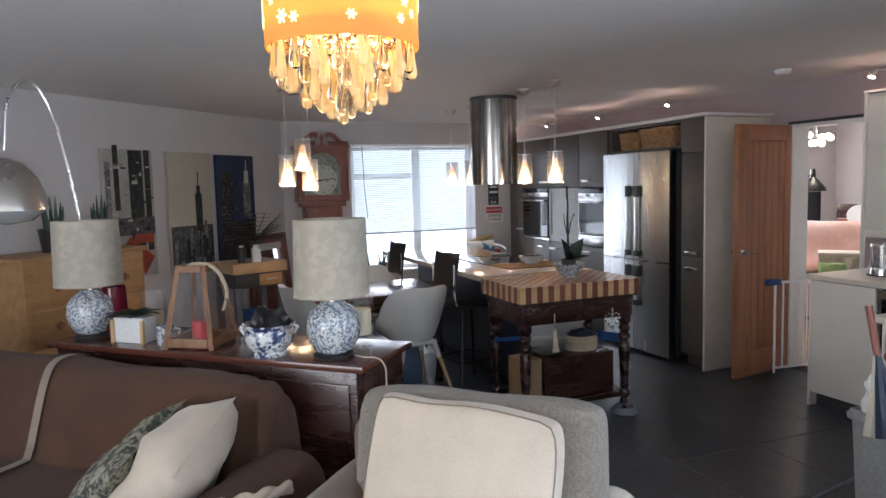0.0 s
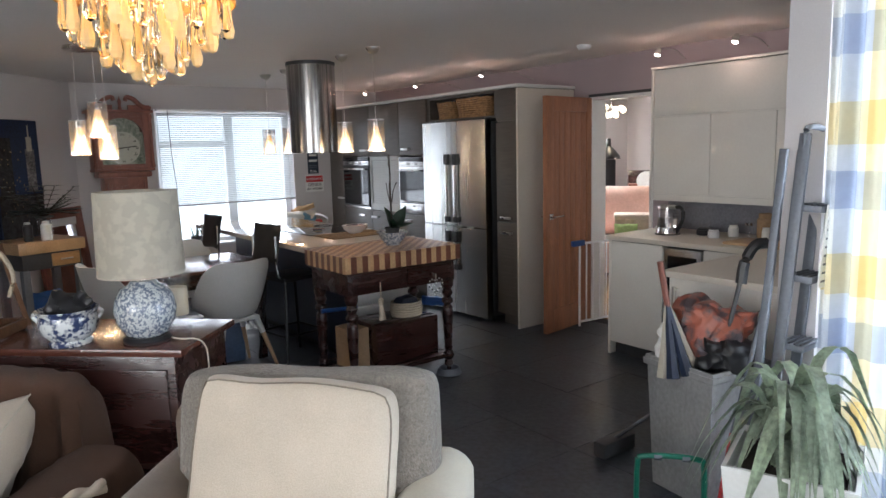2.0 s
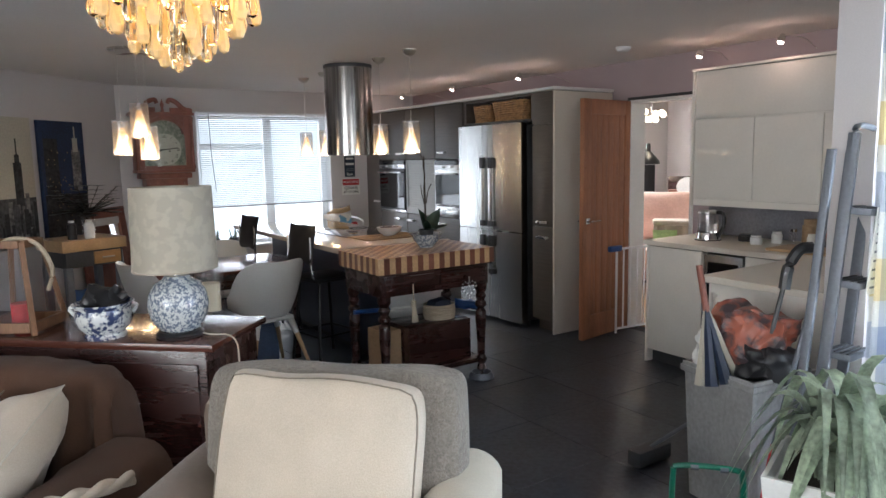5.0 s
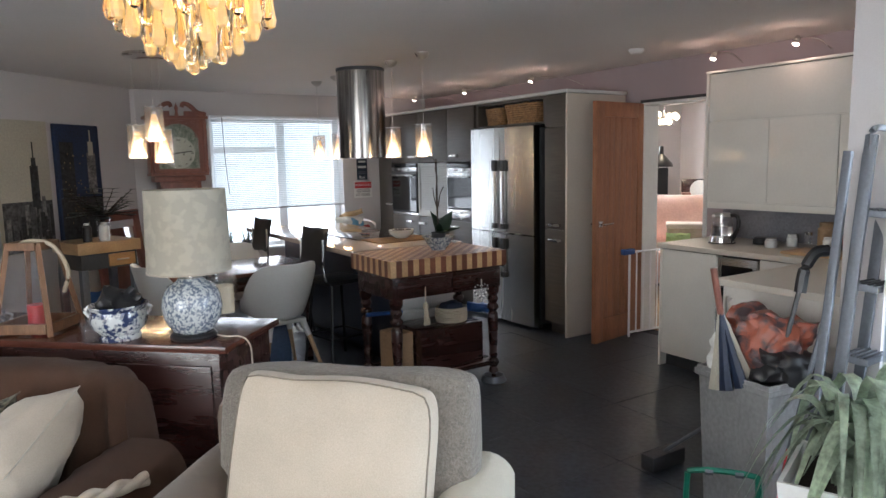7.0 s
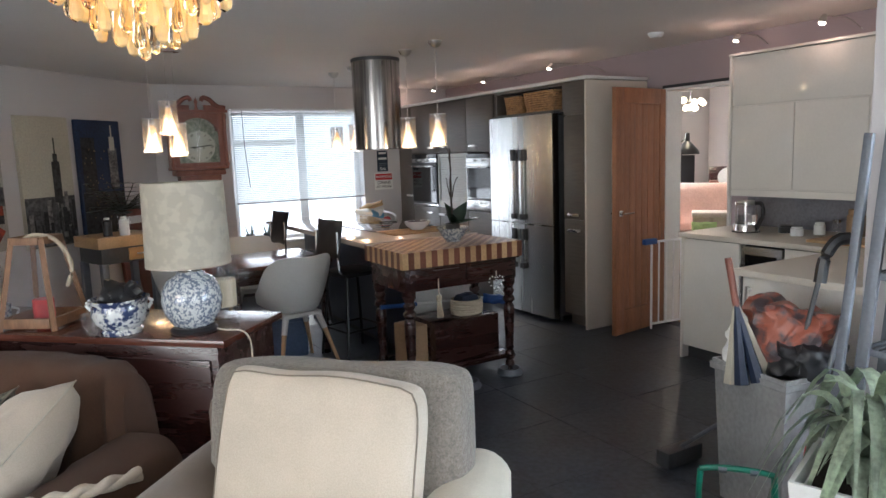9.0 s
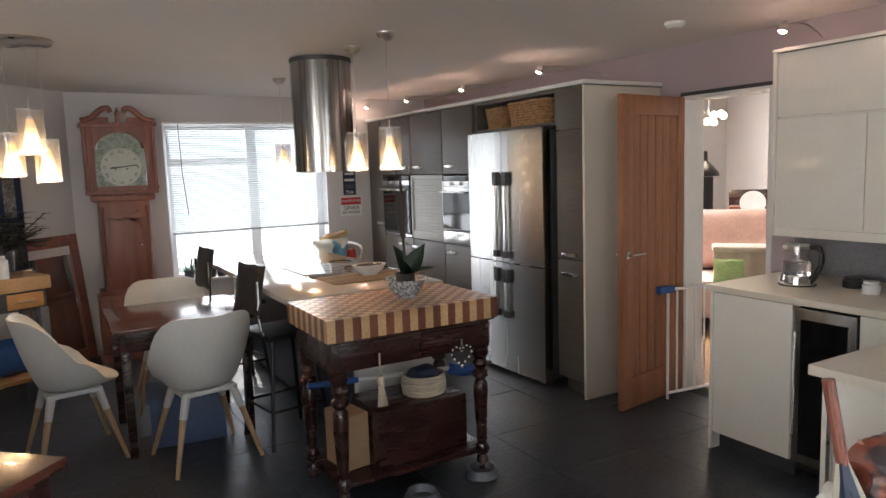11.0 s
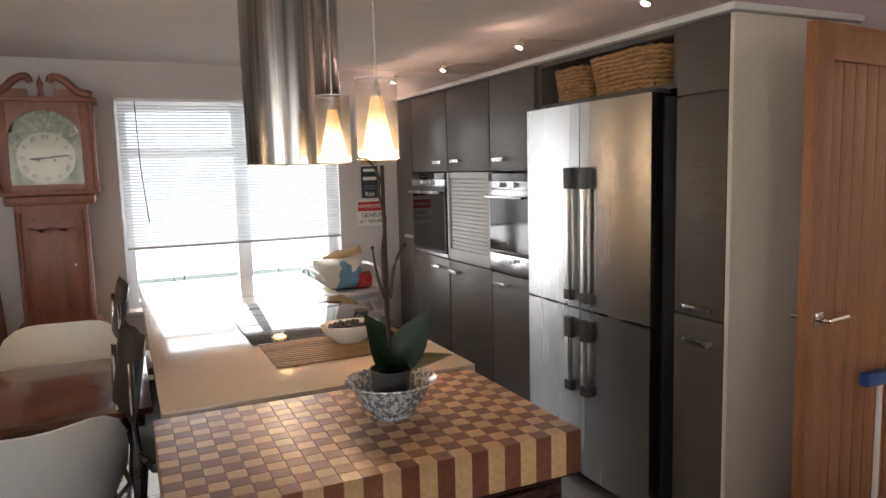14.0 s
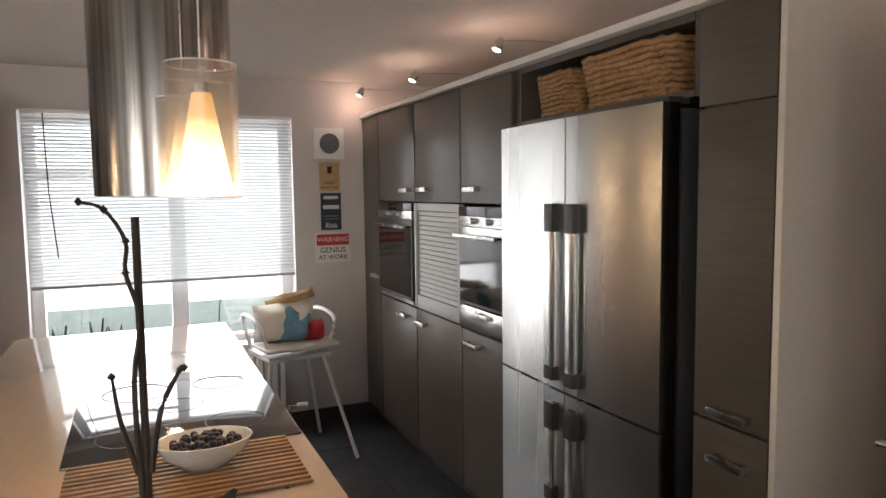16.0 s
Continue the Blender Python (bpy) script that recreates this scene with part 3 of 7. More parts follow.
def oven(y0, y1, z0, z1, label, drawer=False):
    t = thing("oven", label, "oven", pose(FX, 0, 0), "built-in ovens")
    yc, w = (y0 + y1) / 2, y1 - y0
    part("body", bx((0.28, yc, (z0 + z1) / 2), (0.5, w - 0.01, z1 - z0 - 0.01)), M_DKGREY, t)
    part("control_panel", bx((0.0, yc, z1 - 0.069), (0.03, w, 0.046), 0.002), M_STEELH, t, "steel control strip")
    part("display", bx((0.0, yc, z1 - 0.023), (0.03, w, 0.044), 0.002), M_OVENGL, t, "black glass display strip")
    for s in (-0.16, 0.16):
        bm = bmesh.new()
        lathe(bm, [(0, 0), (0.017, 0), (0.015, 0.022), (0, 0.022)], 16)
        part("knob", bm, M_STEEL, t, m=pose(-0.015, yc + s * w, z1 - 0.066, 0, -90))
    zb = z0 + (0.12 if drawer else 0.03)
    d = part("door", bx((0.0, yc, (zb + z1 - 0.095) / 2), (0.03, w, z1 - 0.095 - zb), 0.002), M_STEELH if drawer else M_BLACKP, t)
    part("glass", bx((-0.0165, yc, (zb + z1 - 0.115) / 2), (0.003, w - 0.03, z1 - 0.115 - zb - 0.03)), M_OVENGL, d, "black reflective oven glass")
    bm = bmesh.new()
    tube(bm, [(-0.055, y0 + 0.03, z1 - 0.135), (-0.055, y1 - 0.03, z1 - 0.135)], 0.010, 10)
    for y in (y0 + 0.06, y1 - 0.06):
        tube(bm, [(-0.055, y, z1 - 0.135), (-0.012, y, z1 - 0.135)], 0.007, 8)
    part("handle", bm, M_STEEL, d)
    if drawer:
        p = part("drawer", bx((0.0, yc, z0 + 0.058), (0.03, w, 0.108), 0.002), M_STEELH, t)
        bar_handle(p, yc - 0.02, z0 + 0.085)
    else:
        part("plinth_strip", bx((0.005, yc, z0 + 0.012), (0.02, w, 0.022)), M_STEELH, t)
    return t


oven(7.185, 7.765, 0.925, 1.512, "built-in steel oven with a black glass door")
oven(6.085, 6.56, 0.92, 1.505, "built-in steel oven with a lower drawer", True)
sh = thing("roller_shutter", "brushed aluminium roller shutter closing a cupboard", "shutter", pose(FX, 0, 0))
for y in (6.582, 7.148):
    part("side_rail", bx((0.005, y, 1.22), (0.03, 0.022, 0.585), 0.002), M_SHUT, sh)
part("top_rail", bx((0.01, 6.865, 1.494), (0.025, 0.54, 0.04), 0.002), M_SHUT, sh)
part("bottom_slat", bx((0.008, 6.865, 0.962), (0.028, 0.54, 0.075), 0.003), M_SHUT, sh)
for k in range(18):
    part("slat", bx((0.014, 6.865, 1.013 + k * 0.0262), (0.014, 0.54, 0.0245), 0.004), M_SHUT, sh, smooth=60)
part("backing", bx((0.06, 6.865, 1.22), (0.02, 0.56, 0.58)), M_DKGREY, sh)

# bridging niche over the fridge, cornice and end panel
ni = thing("bridge_cabinet", "open dark shelf above the fridge holding baskets", "cabinet", pose(FX, 0, 0))
for y in (5.05, 6.045):
    part("side_panel", bx((0.34, y, 1.955), (0.64, 0.035, 0.235)), M_DARKCAB, ni)
for z, h_ in ((2.062, 0.024), (1.848, 0.02)):
    part("shelf", bx((0.34, 5.5475, z), (0.64, 0.955, h_)), M_DARKCAB, ni)
part("back_panel", bx((0.65, 5.5475, 1.955), (0.02, 0.955, 0.19)), M_DARKCAB, ni)
solid("fridge_alcove", bx((FX + 0.64, 5.5475, 0.92), (0.04, 1.02, 1.8)), M_DKGREY, "dark back of the fridge recess", "panel")
solid("end_panel", bx((FX + 0.345, 4.76, 1.035), (0.69, 0.02, 2.07), 0.002), M_WARMLIT, "tall white end panel closing the kitchen units, coloured as warmly lit", "panel")
bm = bmesh.new()
box(bm, (FX + 0.335, (4.735 + 8.12) / 2, 2.089), (0.71, 8.12 - 4.735, 0.026), 0.003)
solid("cornice", bm, M_WPAINT, "white cornice board capping the tall units", "trim")

# ---- fridge ----
fr = thing("fridge_freezer", "four-door brushed steel american fridge freezer", "fridge", pose(3.935, 5.1, 0))
FW, FH = 0.94, 1.825
part("body", bx((0.37, FW / 2, 0.93), (0.58, FW - 0.01, 1.76), 0.004), M_DKGREY, fr, "dark grey cabinet sides")
for (y0, y1) in ((0.0, FW / 2 - 0.003), (FW / 2 + 0.003, FW)):
    for z0, z1 in ((0.035, 0.852), (0.862, FH)):
        yc = (y0 + y1) / 2
        bm = bmesh.new()
        ny = 10
        cols = []
        for k in range(ny + 1):
            y = y0 + (y1 - y0) * k / ny
            g = 0.010 * (1 - (2 * (y / FW) - 1) ** 2)
            cols.append((y, -g))
        fv = [[bm.verts.new((x, y, z)) for y, x in cols] for z in (z0, z1)]
        bv = [[bm.verts.new((0.062, y, z)) for y in (y0, y1)] for z in (z0, z1)]
        for k in range(ny):
            bm.faces.new([fv[0][k], fv[0][k + 1], fv[1][k + 1], fv[1][k]])
        bm.faces.new([bv[0][0], fv[0][0], fv[1][0], bv[1][0]])
        bm.faces.new([fv[0][-1], bv[0][1], bv[1][1], fv[1][-1]])
        bm.faces.new(fv[1] + [bv[1][1], bv[1][0]])
        bm.faces.new(fv[0][::-1] + [bv[0][0], bv[0][1]])
        bm.faces.new([bv[0][1], bv[0][0], bv[1][0], bv[1][1]])
        bmesh.ops.recalc_face_normals(bm, faces=bm.faces)
        d = part("door", bm, M_STEEL, fr)
        hy = y1 - 0.06 if y0 == 0.0 else y0 + 0.06
        hz0, hz1 = (0.90, 1.53) if z0 > 0.5 else (0.45, 0.81)
        bm = bmesh.new()
        box(bm, (-0.03, hy, (hz0 + hz1) / 2), (0.012, 0.05, hz1 - hz0), 0.003)
        hd = part("handle", bm, M_STEEL, d, "long steel handle with dark ends")
        for z in (hz0 + 0.02, hz1 - 0.05):
            part("end_cap", bx((-0.022, hy, z), (0.036, 0.054, 0.10 if z > hz0 + 0.1 else 0.05), 0.003), M_DKGREY, hd)
for y in (0.05, FW - 0.05):
    part("foot", lathe(bmesh.new(), [(0, 0), (0.02, 0), (0.02, 0.05), (0, 0.05)], 12, (0.12, y, 0)), M_BLACKP, fr)
for y in (0.04, FW - 0.04):
    part("hinge_cover", bx((0.07, y, FH + 0.008), (0.08, 0.06, 0.02), 0.003), M_DKGREY, fr)


def basket(x, y, w, d, h, label):
    t = thing("storage_basket", label, "basket", pose(x, y, 1.86), "baskets above the fridge")
    bm = bmesh.new()
    n = 9
    for k in range(n):
        f = 0.86 + 0.14 * k / (n - 1)
        z = 0.012 + k * h / n
        a, b = w / 2 * f, d / 2 * f
        pts = []
        for j in range(41):
            th = 2 * math.pi * j / 40
            c, s = math.cos(th), math.sin(th)
            e = 0.35
            px = b * math.copysign(abs(c) ** e, c)
            py = a * math.copysign(abs(s) ** e, s)
            wob = 0.006 * math.sin(j * math.pi + k * math.pi)
            pts.append((px + wob * (1 if c > 0 else -1), py, z + 0.004 * math.sin(j * 2.1 + k)))
        tube(bm, pts, h / n * 0.58, 6)
    part("weave", bm, M_WICKER, t, smooth=80)
    part("base", bx((0, 0, 0.01), (d * 0.84, w * 0.84, 0.02)), M_WICKER, t)
    for k in range(5):
        bm = bmesh.new()
        cushion(bm, w * 0.35, 0.05, 0.05, pose((k % 2 - 0.5) * 0.1, (k - 2) * w * 0.15, h * 0.93, 20 * k, 15, 30 * k), 6, seed=k)
        part("folded_cloth", bm, (M_NAVY, M_PAPER, M_DAMASK)[k % 3], t)
    return t


basket(FX + 0.15, 5.80, 0.25, 0.26, 0.155, "small woven natural basket with folded cloths")
basket(FX + 0.155, 5.40, 0.47, 0.28, 0.172, "long woven natural basket filled with odds and ends")

# ---- island ----
il = thing("island_unit", "long kitchen island carcass with a white end panel", "island", pose(0, 0, 0))
part("carcass", bx((2.66, 5.98, 0.475), (0.52, 2.3, 0.83)), M_NAVY, il)
part("plinth", bx((2.66, 5.98, 0.03), (0.46, 2.26, 0.06)), M_BLACKP, il)
part("end_panel", bx((2.66, 4.82, 0.445), (0.56, 0.02, 0.89)), M_WPAINT, il)
part("side_panel", bx((2.395, 5.98, 0.47), (0.01, 2.3, 0.82)), M_NAVY, il)
solid("worktop", bx((2.49, 5.995, 0.905), (0.925, 2.40, 0.036), 0.004), M_TOP, "long pale polished worktop of the island", "worktop")
hb = thing("induction_hob", "black glass induction hob set flush in the worktop", "hob", pose(2.655, 5.79, 0.9235))
part("glass", bx((0, 0, 0.003), (0.58, 0.82, 0.006), 0.002), M_HOB, hb)
bm = bmesh.new()
for sx, sy, r in ((-0.13, -0.24, 0.09), (0.14, -0.22, 0.08), (-0.12, 0.2, 0.1), (0.14, 0.22, 0.08), (0.0, 0.0, 0.07)):
    lathe(bm, [(r, 0.0062), (r, 0.0068), (r + 0.003, 0.0068), (r + 0.003, 0.0062)], 32, (sx, sy, 0))
part("zone_marking", bm, M_DKGREY, hb)
mt = thing("slatted_mat", "bamboo slat mat lying on the worktop", "mat", pose(2.64, 5.215, 0.9235))
for k in range(13):
    part("slat", bx((0, -0.155 + k * 0.0258, 0.005), (0.52, 0.013, 0.007), 0.002), M_BAMBOO, mt)
for x in (-0.2, 0.2):
    part("thread", bx((x, 0, 0.0012), (0.008, 0.33, 0.0024)), M_BLACKI, mt)
bw = thing("bowl", "oval white bowl of dark berries on the slat mat", "bowl", pose(2.685, 5.25, 0.932))
bm = bmesh.new()
lathe(bm, [(0, 0), (0.045, 0), (0.05, 0.004), (0.085, 0.035), (0.1, 0.066), (0.096, 0.067), (0.08, 0.037), (0.045, 0.009), (0, 0.008)], 36)
bmesh.ops.scale(bm, vec=(1.12, 0.82, 1), verts=bm.verts)
part("dish", bm, M_PORCP, bw)
bm = bmesh.new()
rnd = random.Random(3)
for k in range(70):
    a, r = rnd.random() * 6.28, 0.075 * math.sqrt(rnd.random())
    lathe(bm, [(0, -0.01), (0.007, -0.007), (0.010, 0), (0.007, 0.007), (0, 0.01)], 8, (1.1 * r * math.cos(a), 0.8 * r * math.sin(a), 0.05 + 0.012 * rnd.random()))
tagged(part("berries", bm, M_BERRY, bw), kind="stuff")

# ---- butcher-block table ----
bt = thing("butcher_block_table", "antique mahogany table topped with a chequered end-grain block", "table", pose(2.46, 4.475, 0))
BXH, BYH = 0.455, 0.285
bm = bmesh.new()
box(bm, (0, 0, 0.735), (0.85, 0.50, 0.14), 0.004)
part("apron", bm, M_MAHOG, bt)
for x in (-0.21, 0.21):
    d = part("drawer", bx((x, -0.254, 0.735), (0.37, 0.016, 0.105), 0.004), M_MAHOG, bt)
    bm = bmesh.new()
    lathe(bm, [(0, 0), (0.008, 0), (0.008, 0.01), (0.016, 0.018), (0.014, 0.028), (0, 0.03)], 16)
    part("knob", bm, M_MAHOG, d, m=pose(x, -0.262, 0.735, 90))
part("moulding", bx((0, 0, 0.811), (0.89, 0.545, 0.012), 0.004), M_MAHOG, bt)
leg = [(0, 0.0), (0.022, 0.0), (0.026, 0.02), (0.020, 0.035), (0.034, 0.05), (0.03, 0.075), (0.022, 0.085), (0.034, 0.10), (0.034, 0.14), (0.024, 0.155), (0.03, 0.17), (0.027, 0.2), (0.038, 0.42), (0.036, 0.47), (0.024, 0.49), (0.042, 0.51), (0.040, 0.53), (0.026, 0.545), (0.040, 0.575), (0.030, 0.60), (0.044, 0.625), (0.044, 0.665), (0, 0.665)]
for x in (-0.385, 0.385):
    for y in (-0.215, 0.215):
        part("leg", lathe(bmesh.new(), leg, 20, (x, y, 0)), M_MAHOG, bt, "turned mahogany leg")
part("shelf", bx((0, 0, 0.12), (0.83, 0.49, 0.024), 0.008), M_MAHOG, bt)
blk = new("chopping_block")
blk.parent = bt
tagged(blk, "chequered maple and walnut end-grain block")
NX, NY = 22, 14
cw, cd = 2 * BXH / NX, 2 * BYH / NY
cube_me = finish(bx((0, 0, 0), (cw - 0.0006, cd - 0.0006, 0.104), 0.001), "block_piece", 0)
pieces = []
for mt_ in (M_MAPLE, M_WALNUT):
    me = cube_me.copy()
    me.materials.append(mt_)
    pieces.append(me)
for i in range(NX):
    for j in range(NY):
        o = new("block_piece", pieces[(i + j) % 2])
        o.parent = blk
        o.location = (-BXH + cw * (i + 0.5), -BYH + cd * (j + 0.5), 0.869)

solid("dark_chest", bx((0, 0, 0.0), (0.50, 0.34, 0.29), 0.006), M_MAHOG, "dark red wooden chest on the table's lower shelf", "chest", pose(2.52, 4.45, 0.278))
rb = thing("rope_basket", "coiled cream rope basket on the dark chest", "basket", pose(2.60, 4.42, 0.424))
for k in range(6):
    r = 0.105 + 0.006 * math.sin(k * 0.6)
    bm = tube(bmesh.new(), [(r * math.cos(2 * math.pi * j / 28), r * 0.9 * math.sin(2 * math.pi * j / 28), 0.009 + k * 0.017) for j in range(29)], 0.0095, 6)
    part("coil", bm, M_ROPE, rb, smooth=80)
part("base", lathe(bmesh.new(), [(0, 0.002), (0.1, 0.002), (0.1, 0.012), (0, 0.012)], 24), M_ROPE, rb)
bm = bmesh.new()
cushion(bm, 0.16, 0.13, 0.1, pose(0, 0, 0.09, 90), 8, seed=4)
part("folded_cloth", bm, M_NAVY, rb, "dark folded cloth")
ts = thing("tassel", "cream raffia tassel hung from a drawer knob", "tassel", pose(2.25, 4.187, 0))
bm = bmesh.new()
tube(bm, [(0, -0.002, 0.74), (0, -0.004, 0.64)], 0.004, 6)
part("loop", bm, M_ROPE, ts)
bm = bmesh.new()
lathe(bm, [(0, 0.64), (0.016, 0.63), (0.018, 0.60), (0.012, 0.59)], 14, (0, -0.004, 0))
for k in range(22):
    a = k * 2.4
    r = 0.006 + 0.03 * ((k * 0.37) % 1)
    tube(bm, [(0.008 * math.cos(a), -0.004 + 0.008 * math.sin(a), 0.60), (r * math.cos(a), -0.006 + 0.5 * r * math.sin(a), 0.49)], 0.003, 5)
part("strands", bm, M_ROPE, ts)
ht = thing("beaded_heart", "black and white beaded wire heart on a drawer knob", "ornament", pose(2.69, 4.184, 0.66))
bm, bm2 = bmesh.new(), bmesh.new()
for k in range(34):
    a = 2 * math.pi * k / 34
    x, z = 0.0036 * 16 * math.sin(a) ** 3, 0.0036 * (13 * math.cos(a) - 5 * math.cos(2 * a) - 2 * math.cos(3 * a) - math.cos(4 * a))
    lathe(bm if k % 2 else bm2, [(0, -0.006), (0.005, -0.003), (0.005, 0.003), (0, 0.006)], 8, (x, -0.004, z))
part("white_beads", bm, M_PAPER, ht)
part("black_beads", bm2, M_BLACKI, ht)
part("hook", bx((0, -0.004, 0.055), (0.012, 0.004, 0.05), 0.001), M_CHROME, ht)
solid("cardboard_box", bx((0, 0, 0), (0.13, 0.2, 0.27), 0.003), M_CARD, "open brown cardboard box on the lower shelf", "box", pose(2.18, 4.46, 0.27, 0, 0, 8))
bm = bmesh.new()
tube(bm, [(2.05, 4.64, 0.50), (2.88, 4.60, 0.46)], 0.012, 10)
dm = thing("dust_mop", "white and blue handled duster behind the chest", "mop")
part("handle", bm, M_PAPER, dm)
bm = bmesh.new()
tube(bm, [(2.05, 4.641, 0.50), (2.32, 4.628, 0.487)], 0.015, 10)
part("grip", bm, M_BLUE, dm)
bm = bmesh.new()
cushion(bm, 0.2, 0.07, 0.06, pose(2.94, 4.56, 0.45, 0, 10, -15), 8, seed=2)
part("head", bm, M_BLUE, dm)
for x, y in ((2.30, 4.02), (2.68, 4.08)):
    bwl = thing("pet_bowl", "shallow steel pet bowl on the floor", "bowl", pose(x + 0.12, y + 0.12, 0.004), "pet bowls")
    part("dish", lathe(bmesh.new(), [(0, 0), (0.085, 0), (0.09, 0.008), (0.072, 0.045), (0.076, 0.048), (0.066, 0.046), (0.055, 0.012), (0, 0.01)], 28), M_ALU, bwl)

# orchid in a bowl
oc = thing("orchid", "leafless orchid spikes with broad leaves in a porcelain bowl", "plant", pose(2.558, 4.50, 0.9215))
part("bowl", lathe(bmesh.new(), [(0, 0), (0.05, 0), (0.05, 0.010), (0.058, 0.014), (0.085, 0.045), (0.100, 0.078), (0.116, 0.092), (0.115, 0.096), (0.096, 0.083), (0.08, 0.05), (0.05, 0.022), (0, 0.02)], 40), M_PORC, oc, "blue patterned porcelain bowl")
part("pot", lathe(bmesh.new(), [(0, 0.025), (0.042, 0.025), (0.052, 0.118), (0.055, 0.123), (0.05, 0.123), (0.05, 0.11), (0, 0.11)], 28), M_DKGREY, oc)
part("soil", lathe(bmesh.new(), [(0, 0.118), (0.049, 0.112), (0.049, 0.108), (0, 0.108)], 20), M_SOIL, oc)


def broad_leaf(length, width, turn, rise, droop, base=(0, 0, 0.11), roll=0):
    bm = bmesh.new()
    n = 12
    rows = []
    for k in range(n + 1):
        s = k / n
        w = width / 2 * max(0.06, math.sin(math.pi * min(0.985, 0.08 + 0.92 * s) ** 0.8))
        rows.append([bm.verts.new((length * s, y, -droop * length * s * s + 0.25 * abs(y))) for y in (-w, -w / 2, 0, w / 2, w)])
    for a, b in zip(rows, rows[1:]):
        for j in range(4):
            bm.faces.new([a[j], a[j + 1], b[j + 1], b[j]])
    bmesh.ops.solidify(bm, geom=bm.faces, thickness=0.003)
    bmesh.ops.transform(bm, matrix=pose(*base, 0, 0, turn) @ pose(0, 0, 0, 0, -rise) @ pose(0, 0, 0, roll), verts=bm.verts)
    return bm


for length, width, turn, rise, droop, roll in ((0.175, 0.11, 205, 68, 0.1, -80), (0.19, 0.092, -12, 55, 0.0, 70), (0.17, 0.066, -8, 16, 0.12, 18), (0.13, 0.06, 250, 50, 0.2, -30), (0.10, 0.05, -80, 30, 0.3, 0)):
    part("leaf", broad_leaf(length, width, turn, rise, droop, roll=roll), M_LEAF, oc, smooth=60)
bm = bmesh.new()
tube(bm, [(0, 0, 0.1), (0.0, 0.01, 0.63)], 0.005, 8)
part("support_stick", bm, M_STEM, oc)
for pts in (((0.0, 0, 0.1), (-0.008, 0, 0.3), (-0.010, 0.0, 0.42), (0.0, 0, 0.50), (-0.014, 0, 0.56), (-0.012, 0, 0.60), (-0.035, 0, 0.64), (-0.062, 0, 0.65)),
            ((-0.01, 0, 0.3), (-0.028, 0, 0.37), (-0.036, 0, 0.43)),
            ((0.005, 0, 0.3), (0.02, 0, 0.38), (0.045, 0, 0.43), (0.05, 0.0, 0.432))):
    bm = bmesh.new()
    tube(bm, curve_pts(pts, 4), 0.0045, 6, 0.0022)
    for p in pts[2:]:
        lathe(bm, [(0, -0.006), (0.0055, 0), (0, 0.006)], 7, p)
    part("flower_spike", bm, M_STEM, oc, smooth=70)

# cooker hood and pendants
hd = thing("cooker_hood", "tall cylindrical brushed steel island cooker hood", "cooker hood", pose(2.65, 5.82, 0))
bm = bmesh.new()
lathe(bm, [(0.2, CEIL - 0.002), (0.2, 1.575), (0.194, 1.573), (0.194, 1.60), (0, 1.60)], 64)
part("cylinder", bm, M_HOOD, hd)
part("seam", bx((0.05, -0.194, 1.95), (0.002, 0.002, 0.70)), M_DKGREY, hd)
part("top_collar", lathe(bmesh.new(), [(0.2, 2.29), (0.203, 2.29), (0.203, CEIL - 0.003), (0.2, CEIL - 0.003)], 64), M_DKGREY, hd)
part("grease_filter", lathe(bmesh.new(), [(0, 1.59), (0.17, 1.59), (0.17, 1.597), (0, 1.597)], 40), M_ALU, hd)


def pendant(x, y, low, label, group, rose=True, top=CEIL):
    t = thing("pendant_lamp", label, "lamp", pose(x, y, low), group)
    if rose:
        part("ceiling_rose", lathe(bmesh.new(), [(0.052, top - low), (0.05, top - low - 0.012), (0.03, top - low - 0.04), (0.006, top - low - 0.05), (0, top - low - 0.05)], 24), M_NICKEL, t)
    part("cable", tube(bmesh.new(), [(0, 0, 0.2), (0, 0, top - low - 0.02)], 0.0022, 6), M_NICKEL, t)
    part("glass_cylinder", lathe(bmesh.new(), [(0.062, 0.0), (0.062, 0.235), (0.0595, 0.235), (0.0595, 0.0), (0.062, 0.0)], 32), M_HAZY, t, "clear glass outer cylinder")
    for zz in (0.0015, 0.2335):
        part("glass_rim", lathe(bmesh.new(), [(0.0585, zz - 0.0015), (0.0625, zz - 0.0015), (0.0625, zz + 0.0015), (0.0585, zz + 0.0015), (0.0585, zz - 0.0015)], 32), M_PORCP, t)
    part("glass_cone", lathe(bmesh.new(), [(0.017, 0.185), (0.047, 0.022), (0.045, 0.022), (0.015, 0.185)], 28), M_FROST, t, "lit frosted amber glass cone")
    part("cap", lathe(bmesh.new(), [(0, 0.235), (0.008, 0.23), (0.013, 0.185), (0, 0.185)], 14), M_NICKEL, t)
    part("cross_bar", tube(bmesh.new(), [(-0.06, 0, 0.205), (0.06, 0, 0.205)], 0.002, 6), M_CHROME, t)
    part("bulb", lathe(bmesh.new(), [(0, 0.03), (0.014, 0.036), (0.018, 0.055), (0.01, 0.08), (0, 0.085)], 16), M_BULB, t, "glowing bulb")
    point_lamp("pendant_light", (x, y, low + 0.02), 2.2, (1.0, 0.72, 0.42), 0.03)
    return t


